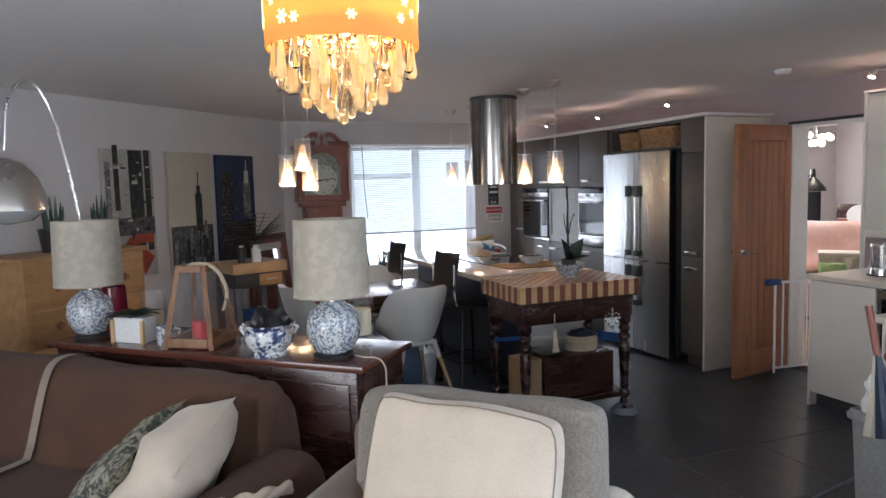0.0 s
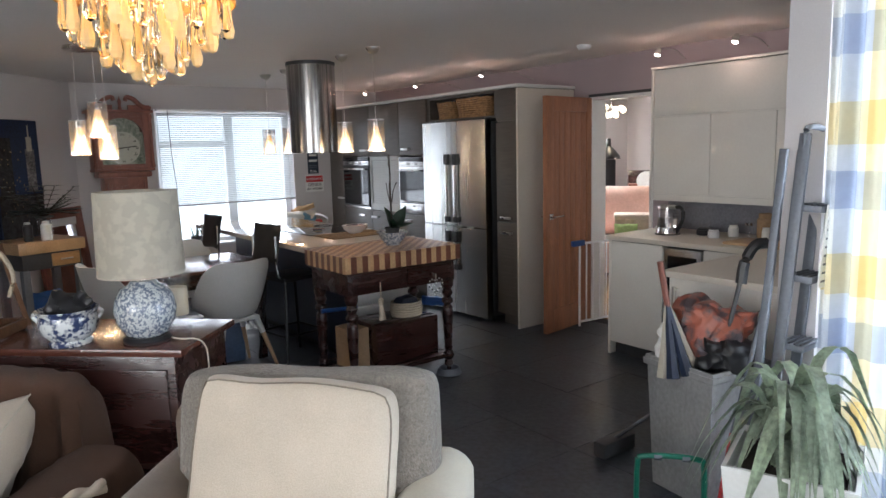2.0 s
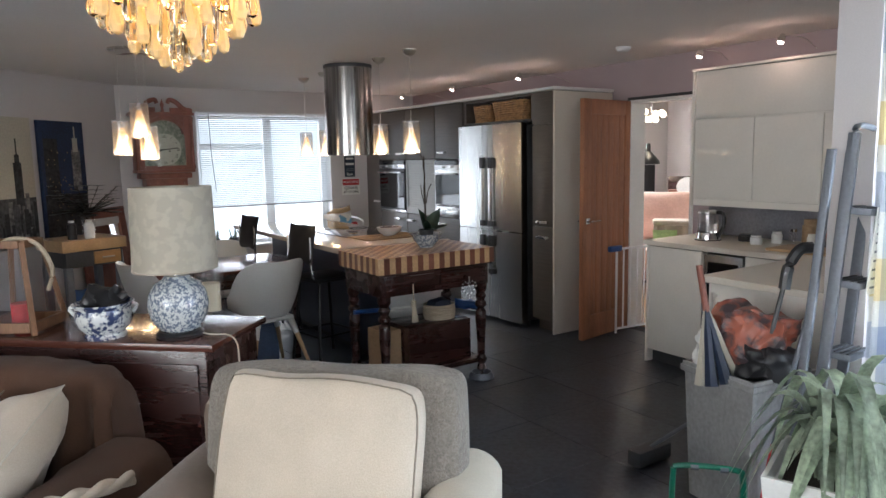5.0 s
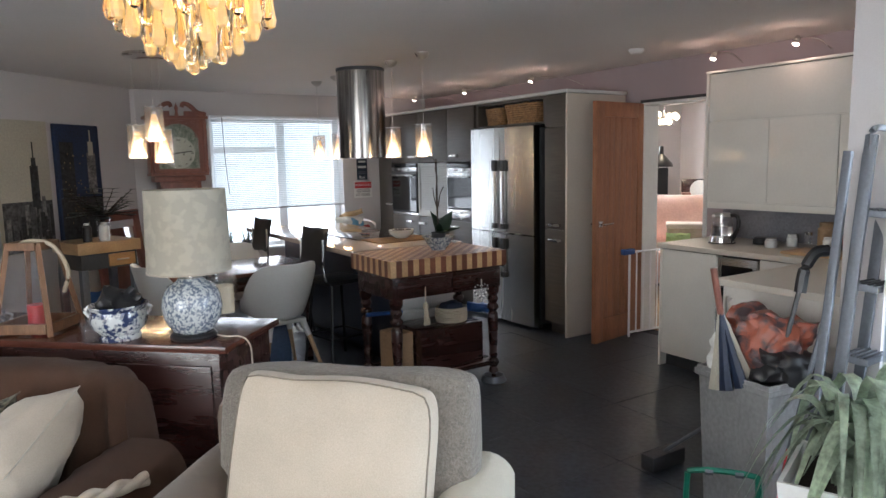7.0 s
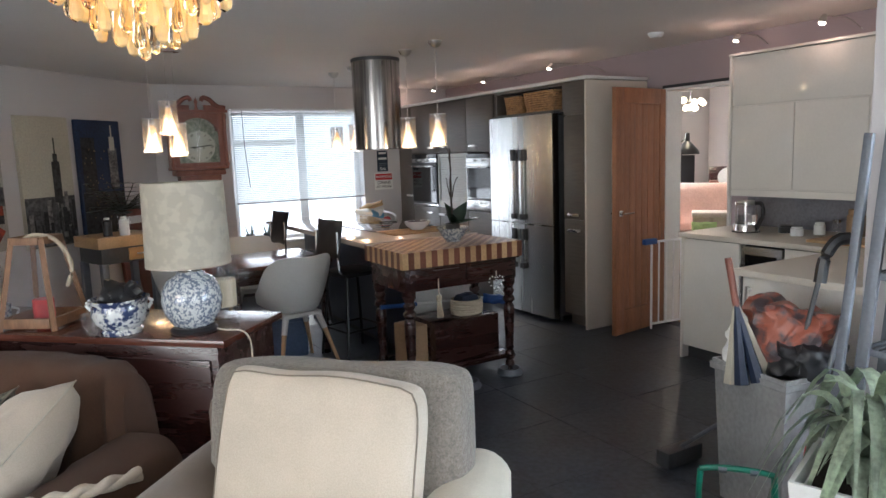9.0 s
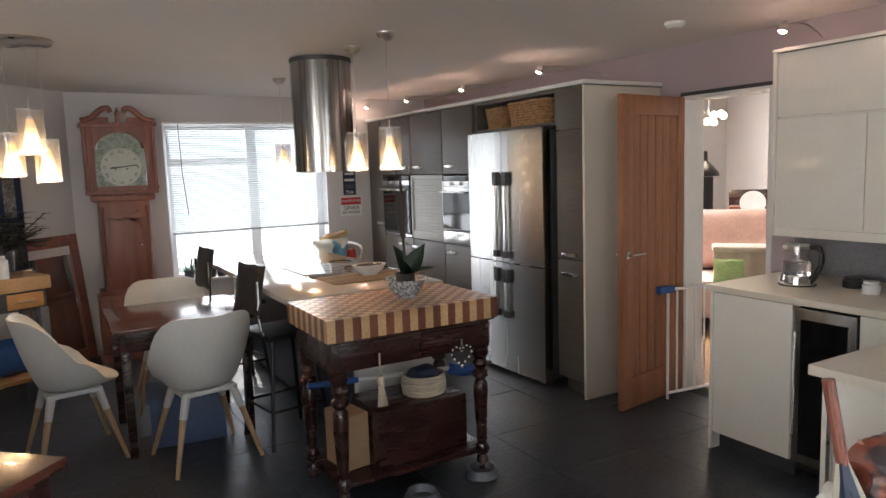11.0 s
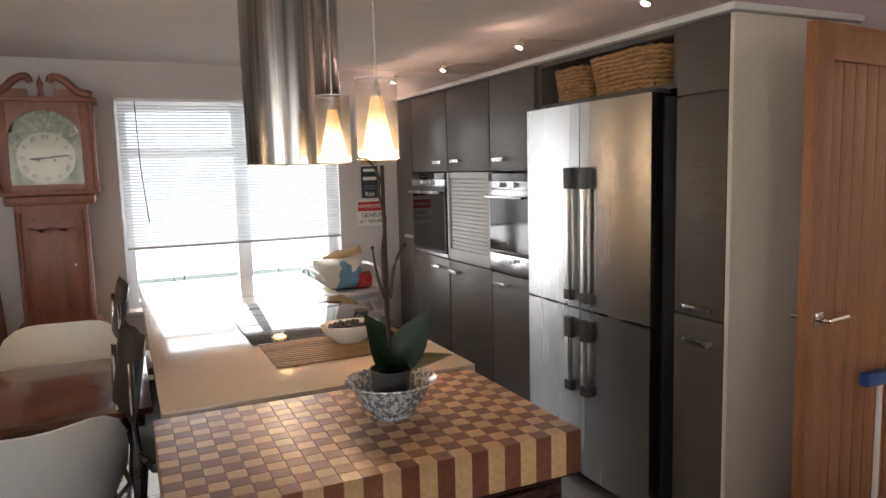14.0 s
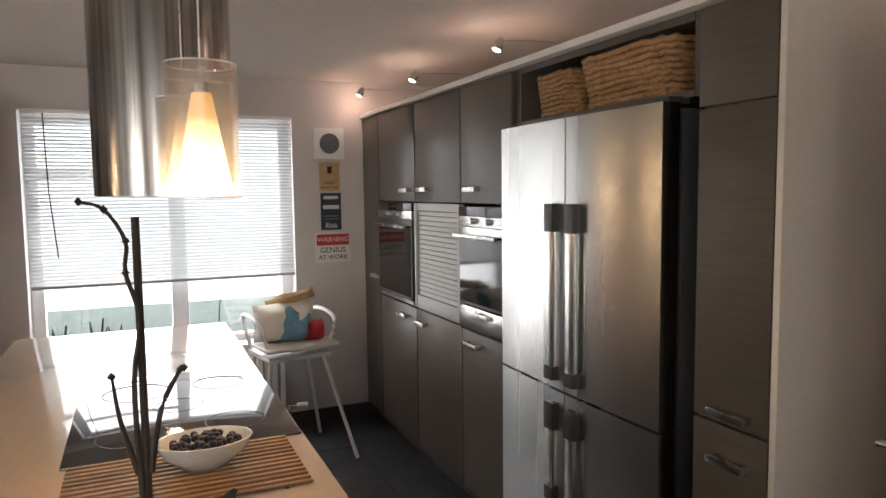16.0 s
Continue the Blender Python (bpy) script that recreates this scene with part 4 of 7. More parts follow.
for y in (4.856, 5.322, 6.36, 6.82):
    pendant(2.675, y, 1.572, "glass cylinder pendant with a lit cone above the island", "island pendants")
cl = solid("pendant_plate", lathe(bmesh.new(), [(0, 0), (0.15, 0), (0.155, 0.008), (0.15, 0.022), (0, 0.022)], 40), M_NICKEL, "round nickel ceiling plate of the dining pendants", "lamp plate", pose(0.945, 5.70, CEIL - 0.023))
for x, y, z in ((0.855, 5.735, 1.60), (0.955, 5.61, 1.715), (1.02, 5.69, 1.565)):
    pendant(x, y, z, "glass cylinder pendant with a lit cone above the dining table", "dining pendants", False, CEIL - 0.02)

# kitchen spots
for x, y in ((3.96, 8.0), (4.06, 7.3), (4.10, 6.36), (4.06, 5.27), (4.36, 3.63), (4.28, 2.98)):
    t = thing("spot_lamp", "small chrome spot lamp bent from the wall above the units", "lamp", pose(x, y, 2.24), "chrome spots")
    part("arm", tube(bmesh.new(), curve_pts([(XW - x, 0, -0.03), ((XW - x) * 0.6, 0, 0.025), (0.05, 0, 0.02), (0, 0, 0.0)], 5), 0.0025, 6), M_NICKEL, t)
    part("head", lathe(bmesh.new(), [(0, 0.03), (0.012, 0.03), (0.024, 0.0), (0.024, -0.03), (0.02, -0.028), (0, -0.02)], 18), M_CHROME, t, m=pose(0, 0, 0, 0, 25))
    point_lamp("spot_light", (x - 0.02, y, 2.19), 0.55, (1.0, 0.62, 0.46), 0.02)
    part("lens", lathe(bmesh.new(), [(0, -0.031), (0.018, -0.030), (0.018, -0.028), (0, -0.028)], 16), M_SPOT, t, m=pose(0, 0, 0, 0, 25))
solid("smoke_alarm", lathe(bmesh.new(), [(0, -0.035), (0.04, -0.033), (0.055, -0.015), (0.055, -0.001), (0, -0.001)], 28), M_WHITE, "round white smoke alarm on the ceiling", "alarm", pose(4.03, 4.05, CEIL))

# signs and vent on the window wall
vt = thing("wall_vent", "white square extractor vent on the wall", "vent", pose(3.765, YW, 1.905))
part("frame", bx((0, -0.012, 0), (0.205, 0.024, 0.205), 0.005), M_WHITE, vt)
part("round_grille", lathe(bmesh.new(), [(0, 0.002), (0.065, 0.002), (0.068, 0.006), (0, 0.006)], 32), M_ALU, vt, m=pose(0, -0.024, 0, 90))
for k in range(9):
    w = math.sqrt(max(0, 0.062 ** 2 - ((k - 4) * 0.0145) ** 2)) * 2
    part("slat", bx((0, -0.032, (k - 4) * 0.0145), (w, 0.004, 0.004)), M_DKGREY, vt)


def wall_sign(x0, x1, z0, z1, board, label, lines, bars=()):
    t = thing("wall_sign", label, "sign", pose((x0 + x1) / 2, YW - 0.002, (z0 + z1) / 2), "kitchen signs")
    part("board", bx((0, -0.003, 0), (x1 - x0, 0.006, z1 - z0), 0.002), board, t)
    for text, z, size, m_ in lines:
        words("lettering", text, size, m_, t, pose(0, -0.0075, z, 90))
    for z, w, hh, m_ in bars:
        part("print_bar", bx((0, -0.007, z), (w, 0.002, hh)), m_, t)
    return t


wall_sign(3.695, 3.835, 1.59, 1.78, M_KRAFT, "small tan printed sign with a dark figure", (("BLACK WHITE", -0.072, 0.018, M_BLACKI),), ((-0.035, 0.08, 0.004, M_BLACKI), (-0.047, 0.06, 0.004, M_BLACKI), (0.045, 0.03, 0.045, M_BLACKI)))
wall_sign(3.70, 3.84, 1.325, 1.575, M_CHALK, "dark chalkboard-style sign with pale lettering", (("Risk", -0.095, 0.05, M_PAPER),), ((0.095, 0.10, 0.022, M_PAPER), (0.03, 0.11, 0.026, M_PAPER), (-0.03, 0.10, 0.008, M_ALU), (-0.05, 0.10, 0.006, M_ALU)))
wall_sign(3.655, 3.90, 1.105, 1.31, M_PAPER, "red and white metal warning sign", (("WARNING", 0.052, 0.045, M_PAPER), ("GENIUS", -0.02, 0.052, M_BLACKI), ("AT WORK", -0.068, 0.044, M_BLACKI)), ((0.052, 0.225, 0.075, M_RED),))

# high chair, radiator, sill plants
hc = thing("high_chair", "white tubular high chair holding bags by the radiator", "high chair", pose(3.36, 7.62, 0, 0, 0, 10))
for sx in (-1, 1):
    for sy in (-1, 1):
        part("leg", tube(bmesh.new(), [(sx * 0.30, sy * 0.27, 0), (sx * 0.16, sy * 0.13, 0.62)], 0.012, 8), M_WHITE, hc)
    part("arm_rail", tube(bmesh.new(), curve_pts([(sx * 0.17, 0.15, 0.62), (sx * 0.22, 0.16, 0.85), (sx * 0.23, -0.14, 0.84), (sx * 0.18, -0.16, 0.68)], 5), 0.012, 8), M_WHITE, hc)
part("seat", bx((0, 0, 0.635), (0.38, 0.36, 0.03), 0.01), M_WHITE, hc)
part("tray", bx((0, -0.1, 0.70), (0.44, 0.28, 0.02), 0.008), M_WHITE, hc)
bg = thing("carrier_bags", "heap of clear and blue carrier bags on the high chair", "bag", pose(3.36, 7.60, 0.71))
for k, (dx, w, h, m_) in enumerate(((-0.03, 0.36, 0.22, M_PAPER), (0.02, 0.22, 0.2, mat("sky_blue_plastic", (0.15, 0.36, 0.55), 0.35)), (0.13, 0.12, 0.12, M_RED))):
    bm = bmesh.new()
    cushion(bm, w, h, 0.2 - 0.02 * k, pose(dx, -0.025 * k, h / 2, 0, 0, 5 * k), 10, seed=k + 5)
    part("bag", bm, m_, bg, smooth=60)
bm = bmesh.new()
cushion(bm, 0.3, 0.06, 0.1, pose(0.02, 0.05, 0.24, 0, -14, 0), 8, seed=9)
part("bread_packet", bm, M_KRAFT, bg)
rd = thing("radiator", "white column radiator under the window", "radiator", pose(3.2, YW - 0.07, 0))
for k in range(9):
    part("column", bx((k * 0.048 - 0.19, 0, 0.34), (0.034, 0.07, 0.44), 0.014), M_WHITE, rd)
part("valve", tube(bmesh.new(), [(0.24, 0, 0.02), (0.24, 0, 0.17), (0.30, -0.03, 0.17)], 0.014, 8), M_CHROME, rd)
part("valve_knob", tube(bmesh.new(), [(0.28, -0.03, 0.17), (0.35, -0.04, 0.17)], 0.02, 10), M_WHITE, rd)


def sill_plant(x, h, kind):
    t = thing("sill_plant", "small succulent in a pot on the window sill" if kind else "bare orchid spike in a pot on the window sill", "plant", pose(x, YW + 0.05, WZ0 + 0.024), "sill plants")
    part("pot", lathe(bmesh.new(), [(0, 0), (0.04, 0), (0.052, 0.09), (0.047, 0.09), (0.04, 0.07), (0, 0.07)], 20), M_DKGREY if kind else M_PORCP, t)
    if kind:
        for k in range(7):
            a = k * 0.9
            part("leaf", tube(bmesh.new(), [(0.02 * math.cos(a), 0.02 * math.sin(a), 0.07), (0.05 * math.cos(a), 0.03 * math.sin(a), 0.07 + h * (0.6 + 0.4 * math.sin(k * 2.3)))], 0.010, 6, 0.003), M_LEAF, t)
    else:
        part("stem", tube(bmesh.new(), curve_pts([(0, 0, 0.07), (0.01, 0, 0.25), (0.03, 0, h)], 5), 0.004, 6, 0.002), M_STEM, t)
        for k in range(4):
            part("leaf", broad_leaf(0.11, 0.05, k * 90 + 20, 35, 0.3, (0, 0, 0.07)), M_LEAF, t)
    return t


sill_plant(2.12, 0.14, 1)
sill_plant(2.32, 0.17, 1)
sill_plant(2.42, 0.12, 1)
sill_plant(3.02, 0.36, 0)
sill_plant(3.3, 0.13, 1)

# ---- white units along the east wall ----
wc = thing("wall_cabinet", "gloss cream wall cabinet with two doors and a lift-up top", "cabinet", pose(4.375, 0, 0))
part("body", bx((0.17, 2.80, 1.63), (0.30, 1.75, 0.93)), M_GLOSSW, wc)
part("side_panel", bx((0.155, 3.678, 1.635), (0.335, 0.02, 0.965), 0.002), M_GLOSSW, wc)
part("light_pelmet", bx((0.02, 2.80, 1.175), (0.03, 1.74, 0.045), 0.002), M_GLOSSW, wc)
for a, b in ((3.205, 3.665), (2.74, 3.20), (2.27, 2.735)):
    part("door", bx((0.009, (a + b) / 2, 1.487), (0.02, b - a, 0.56), 0.002), M_GLOSSW, wc)
part("lift_door", bx((0.009, 2.967, 1.945), (0.02, 1.395, 0.33), 0.002), M_GLOSSW, wc)
part("top_panel", bx((0.155, 2.80, 2.123), (0.345, 1.78, 0.018), 0.002), M_GLOSSW, wc)

bc = thing("base_cabinet", "gloss cream base unit with a plain end door", "cabinet", pose(4.025, 0, 0), "cream base units")
part("body", bx((0.35, 3.55, 0.48), (0.62, 0.44, 0.76)), M_GLOSSW, bc)
part("door", bx((0.012, 3.55, 0.485), (0.022, 0.445, 0.77), 0.002), M_GLOSSW, bc)
part("end_panel", bx((0.335, 3.785, 0.44), (0.67, 0.02, 0.88), 0.002), M_GLOSSW, bc)
part("plinth", bx((0.36, 3.55, 0.05), (0.6, 0.44, 0.1)), M_DKGREY, bc)
wcl = thing("wine_cooler", "narrow steel and black glass wine cooler under the worktop", "wine cooler", pose(4.025, 0, 0))
part("body", bx((0.35, 3.17, 0.46), (0.6, 0.29, 0.82)), M_BLACKP, wcl)
part("door", bx((0.015, 3.17, 0.48), (0.03, 0.29, 0.76), 0.003), M_STEELH, wcl)
part("glass", bx((-0.002, 3.17, 0.48), (0.006, 0.22, 0.66)), M_OVENGL, wcl)
part("handle", tube(bmesh.new(), [(-0.03, 3.29, 0.25), (-0.03, 3.29, 0.75)], 0.008, 8), M_STEEL, wcl)
bc2 = thing("base_cabinet", "gloss cream corner base unit", "cabinet", pose(4.025, 0, 0), "cream base units")
part("body", bx((0.35, 2.82, 0.48), (0.62, 0.38, 0.76)), M_GLOSSW, bc2)
part("door", bx((0.012, 2.84, 0.485), (0.022, 0.34, 0.77), 0.002), M_GLOSSW, bc2)
part("plinth", bx((0.36, 2.82, 0.05), (0.6, 0.38, 0.1)), M_DKGREY, bc2)
bm = bmesh.new()
box(bm, (4.35, 3.225, 0.895), (0.70, 1.165, 0.034), 0.004)
box(bm, (3.875, 2.265, 0.895), (1.65, 0.75, 0.034), 0.004)
solid("counter_worktop", bm, M_CREAMT, "pale cream laminate worktop turning a corner", "worktop")
pc = thing("base_cabinet", "gloss cream peninsula unit with a tall bar handle", "cabinet", pose(3.09, 0, 0), "cream base units")
part("body", bx((0.78, 2.27, 0.48), (1.5, 0.70, 0.76)), M_GLOSSW, pc)
d = part("door", bx((0.012, 2.27, 0.485), (0.022, 0.69, 0.77), 0.002), M_GLOSSW, pc)
bar_handle(d, 2.57, 0.66, 0.34, True)
part("plinth", bx((0.78, 2.27, 0.05), (1.46, 0.66, 0.1)), M_DKGREY, pc)
structure("backsplash", bx((XW - 0.005, 2.8, 1.03), (0.01, 1.9, 0.236)), mat("grey_splashback", (0.22, 0.22, 0.25), 0.3), "grey splashback under the wall cabinets", "backsplash")

kt = thing("kettle", "glass and steel kettle standing on the worktop", "kettle", pose(4.33, 3.50, 0.9125))
part("base", lathe(bmesh.new(), [(0, 0), (0.085, 0), (0.085, 0.02), (0.078, 0.055), (0, 0.055)], 32), M_CHROME, kt)
part("glass_jug", lathe(bmesh.new(), [(0.076, 0.055), (0.072, 0.19), (0.069, 0.19), (0.073, 0.055)], 32), M_TUMBLER, kt)
part("lid", lathe(bmesh.new(), [(0.073, 0.19), (0.071, 0.205), (0.05, 0.215), (0, 0.217), (0, 0.19)], 32), M_STEEL, kt)
part("water", lathe(bmesh.new(), [(0, 0.056), (0.071, 0.056), (0.07, 0.12), (0, 0.12)], 32), glass("water", (0.95, 0.97, 1), 0, 1.33), kt)
part("handle", tube(bmesh.new(), curve_pts([(0.0, -0.065, 0.2), (0.0, -0.115, 0.195), (0.0, -0.125, 0.12), (0.0, -0.085, 0.035)], 5), 0.014, 8), M_BLACKP, kt)
part("power_base", lathe(bmesh.new(), [(0, -0.0), (0.092, -0.0), (0.09, 0.006), (0, 0.006)], 32), M_BLACKP, kt)
for n_, x, y, r, h, m_, lab, cat in (("toaster_lead", 4.45, 3.28, 0.05, 0.05, M_BLACKP, "low black gadget on the worktop", "gadget"), ("spice_jar", 4.50, 3.08, 0.035, 0.08, M_PAPER, "small white-capped jar on the worktop", "jar"), ("spice_jar", 4.54, 2.99, 0.03, 0.10, M_TUMBLER, "small clear jar on the worktop", "jar"), ("utensil_crock", 4.56, 2.88, 0.055, 0.17, M_CARD, "brown crock against the splashback", "crock"), ("spice_jar", 4.42, 2.80, 0.028, 0.09, M_PAPER, "small pale jar on the worktop", "jar"), ("sauce_jar", 4.42, 2.68, 0.042, 0.13, M_ORANGE, "jar of orange sauce with a steel lid", "jar"), ("mug", 4.35, 3.14, 0.04, 0.06, M_PORCP, "white mug on the worktop", "mug")):
    t = thing(n_, lab, cat, pose(x, y, 0.9125))
    part("body", lathe(bmesh.new(), [(0, 0), (r * 0.95, 0), (r, h * 0.1), (r, h * 0.75), (r * 0.8, h * 0.82), (0, h * 0.82)], 22), m_, t)
    part("lid", lathe(bmesh.new(), [(0, h * 0.82), (r * 0.84, h * 0.82), (r * 0.84, h), (0, h)], 22), M_CHROME if m_ in (M_ORANGE, M_TUMBLER) else m_, t)
solid("chopping_board", bx((0, 0, 0.009), (0.28, 0.42, 0.018), 0.006), M_BEECH, "wooden chopping board lying on the worktop", "board", pose(4.25, 2.72, 0.9125))

# stair gate by the door
sg = thing("safety_gate", "white tubular safety gate with a blue latch", "gate")
GA, GB = Vector((4.43, 4.445, 0)), Vector((4.815, 4.40, 0))
for z in (0.05, 0.74):
    part("rail", tube(bmesh.new(), [GA + Vector((0, 0, z)), GB + Vector((0, 0, z))], 0.011, 8), M_WHITE, sg)
for k in range(6):
    p = GA.lerp(GB, k / 5)
    part("bar", tube(bmesh.new(), [p + Vector((0, 0, 0.01 if k in (0, 5) else 0.05)), p + Vector((0, 0, 0.75))], 0.010 if k in (0, 5) else 0.007, 8), M_WHITE, sg)
part("latch", bx((4.41, 4.447, 0.745), (0.14, 0.04, 0.05), 0.01), M_BLUE, sg, "blue plastic latch")

# ---- corner by the patio window ----
lb = thing("laundry_bin", "tall off-white bin standing by the peninsula", "bin", pose(2.70, 2.14, 0, 0, 0, -8) @ Matrix.Diagonal((0.95, 0.95, 1.27, 1)))
bm = bmesh.new()
lathe(bm, [(0.235, 0.0), (0.27, 0.46), (0.28, 0.47), (0.28, 0.49), (0.262, 0.49), (0.255, 0.46), (0.22, 0.02), (0, 0.02)], 4, m=pose(0, 0, 0, 0, 0, 45))
part("body", bm, mat("grey_bin_plastic", (0.30, 0.30, 0.30), 0.5), lb, smooth=0)
bm = bmesh.new()
lathe(bm, [(0.285, 0.455), (0.29, 0.46), (0.29, 0.478), (0.283, 0.478), (0.283, 0.455)], 4, m=pose(0, 0, 0, 0, 0, 45))
part("rim", bm, bpy.data.materials["grey_bin_plastic"], lb, smooth=0)
ob = thing("shopping_sack", "crumpled orange and black plastic sack on the bin", "bag", pose(2.70, 2.14, 0.585))
for k, (dx, dy, dz, w, h, t_, m_) in enumerate(((0.0, -0.02, 0.15, 0.32, 0.30, 0.26, M_ORANGE), (-0.02, -0.12, 0.08, 0.26, 0.16, 0.2, M_BLACKP), (-0.06, 0.08, 0.10, 0.22, 0.16, 0.18, M_PAPER))):
    bm = bmesh.new()
    cushion(bm, w, h, t_, pose(dx, dy, dz, 12 * k, 8, -60 + 20 * k), 34, seed=k + 20, sharp=2.2)
    for v in bm.verts:
        v.co += 0.035 * noise.noise_vector(v.co * 13 + Vector((k, 0, 0))) + 0.012 * noise.noise_vector(v.co * 37)
    part("fold", bm, m_, ob, smooth=30)
um = thing("umbrella", "folded navy and white umbrella with a wooden handle", "umbrella", pose(2.545, 2.155, 0.46, -8, -6, 0))
part("handle", tube(bmesh.new(), [(0, 0, 0.42), (0, 0, 0.62)], 0.014, 10), M_CLOCKW, um)
for k in range(7):
    a = k * 0.9
    part("fold", tube(bmesh.new(), [(0.0, 0.0, 0.44), (0.05 * math.cos(a), 0.035 * math.sin(a), 0.25), (0.085 * math.cos(a), 0.06 * math.sin(a), 0.12)], 0.01, 6, 0.03), M_NAVY if k % 3 else M_CREAMA, um)
gr = thing("grabber_stick", "black litter-picker stick leaning on the wall end", "stick")
part("shaft", tube(bmesh.new(), [(2.60, 2.045, 0.50), (2.70, 1.99, 1.02)], 0.010, 8), M_DKGREY, gr)
part("grip", tube(bmesh.new(), curve_pts([(2.695, 1.99, 0.98), (2.71, 1.985, 1.07), (2.74, 1.96, 1.14), (2.78, 1.93, 1.15)], 4), 0.024, 8), M_BLACKP, gr)
part("jaw", tube(bmesh.new(), [(2.60, 2.04, 0.40), (2.625, 2.03, 0.56)], 0.02, 8), M_BLACKP, gr)
rp = thing("mop_pole", "red and silver mop pole leaning in the corner", "pole")
part("lower_pole", tube(bmesh.new(), [(2.56, 1.98, 0.01), (2.58, 1.94, 0.36)], 0.011, 8), M_RED, rp)
part("upper_pole", tube(bmesh.new(), [(2.58, 1.94, 0.36), (2.66, 1.86, 0.95)], 0.010, 8), M_ALU, rp)
lad = thing("step_ladder", "folded aluminium step ladder against the wall end", "ladder", pose(2.63, 1.80, 0, 3, 3, 6))
for sx in (-0.11, 0.11):
    part("stile", bx((sx * 0.9, 0, 0.80), (0.022, 0.04, 1.60), 0.004), M_ALU, lad)
    part("back_leg", bx((sx * 0.8, 0.075, 0.78), (0.025, 0.03, 1.52), 0.004), M_ALU, lad)
part("top_hoop", tube(bmesh.new(), curve_pts([(-0.1, 0, 1.55), (-0.09, 0, 1.62), (0.09, 0, 1.62), (0.1, 0, 1.55)], 5), 0.012, 8), M_ALU, lad)
for k in range(5):
    part("tread", bx((0, -0.035, 0.24 + k * 0.27), (0.19, 0.10, 0.025), 0.004), M_ALU, lad)
    for j in range(4):
        part("tread_rib", bx((0, -0.07 + j * 0.022, 0.255 + k * 0.27), (0.18, 0.006, 0.006)), M_DKGREY, lad)
nt_ = part("instruction_label", bx((0.02, -0.095, 1.18), (0.17, 0.004, 0.32)), M_PAPER, lad, "printed instruction sheet")
for k in range(9):
    part("print_line", bx((0.02, -0.0985, 1.31 - k * 0.033), (0.13, 0.002, 0.008)), M_ALU, nt_)
part("print_block", bx((0.02, -0.099, 1.14), (0.06, 0.002, 0.06)), M_BLACKI, nt_)
gf = thing("green_trolley_frame", "green tubular folding trolley frame on the floor", "trolley", pose(2.28, 2.03, 0, 0, 0, -50))
part("hoop", tube(bmesh.new(), curve_pts([(-0.13, 0, 0), (-0.13, 0, 0.26), (-0.10, 0, 0.31), (0.10, 0, 0.31), (0.13, 0, 0.26), (0.13, 0, 0)], 5), 0.012, 8), M_TEAL, gf)
for x in (-0.05, 0.06):
    part("clip", tube(bmesh.new(), [(x - 0.015, 0, 0.31), (x + 0.015, 0, 0.31)], 0.015, 8), M_ALU, gf)
part("platform", bx((0, -0.12, 0.02), (0.30, 0.22, 0.03), 0.006), M_NAVY, gf)
br = thing("broom", "dark bristle broom lying by the bin", "broom")
part("head", bx((2.67, 2.63, 0.05), (0.24, 0.08, 0.08), 0.012, pose(0, 0, 0)), M_DKGREY, br)
part("handle", tube(bmesh.new(), [(2.67, 2.63, 0.08), (2.78, 2.36, 0.34)], 0.010, 8), M_ALU, br)

pp = thing("potted_plant", "pale strap-leaved house plant in a white square planter", "plant", pose(2.14, 1.47, 0, 0, 0, 20))
bm = bmesh.new()
lathe(bm, [(0, 0), (0.20, 0), (0.27, 0.56), (0.25, 0.56), (0.24, 0.52), (0, 0.52)], 4, m=pose(0, 0, 0, 0, 0, 45))
part("planter", bm, M_WPAINT, pp, smooth=0)
part("soil", bx((0, 0, 0.525), (0.31, 0.31, 0.02)), M_SOIL, pp)
rl = random.Random(8)
for k in range(84):
    a = rl.uniform(0, 360)
    L_ = rl.uniform(0.26, 0.50)
    w = rl.uniform(0.014, 0.032)
    rise = rl.uniform(0.7, 1.25)
    bm = bmesh.new()
    rows, n = [], 9
    for j in range(n + 1):
        s = j / n
        out = L_ * (0.12 * s + 0.62 * s * s)
        up = L_ * (rise * s * 1.5 - 1.75 * s * s * s * rl.uniform(0.93, 1.0))
        ww = w * (0.7 + 0.6 * s) * (1 - s ** 3) + 0.001
        tw = 0.4 * s * math.sin(k)
        rows.append([bm.verts.new((out, y * math.cos(tw), up + y * math.sin(tw) + 0.2 * abs(y))) for y in (-ww, 0, ww)])
    for p, q in zip(rows, rows[1:]):
        for j in range(2):
            bm.faces.new([p[j], p[j + 1], q[j + 1], q[j]])
    bmesh.ops.solidify(bm, geom=bm.faces, thickness=0.0015)
    part("leaf", bm, M_LEAFL, pp, m=pose(rl.uniform(-0.06, 0.06), rl.uniform(-0.06, 0.06), 0.53, 0, 0, a), smooth=60)


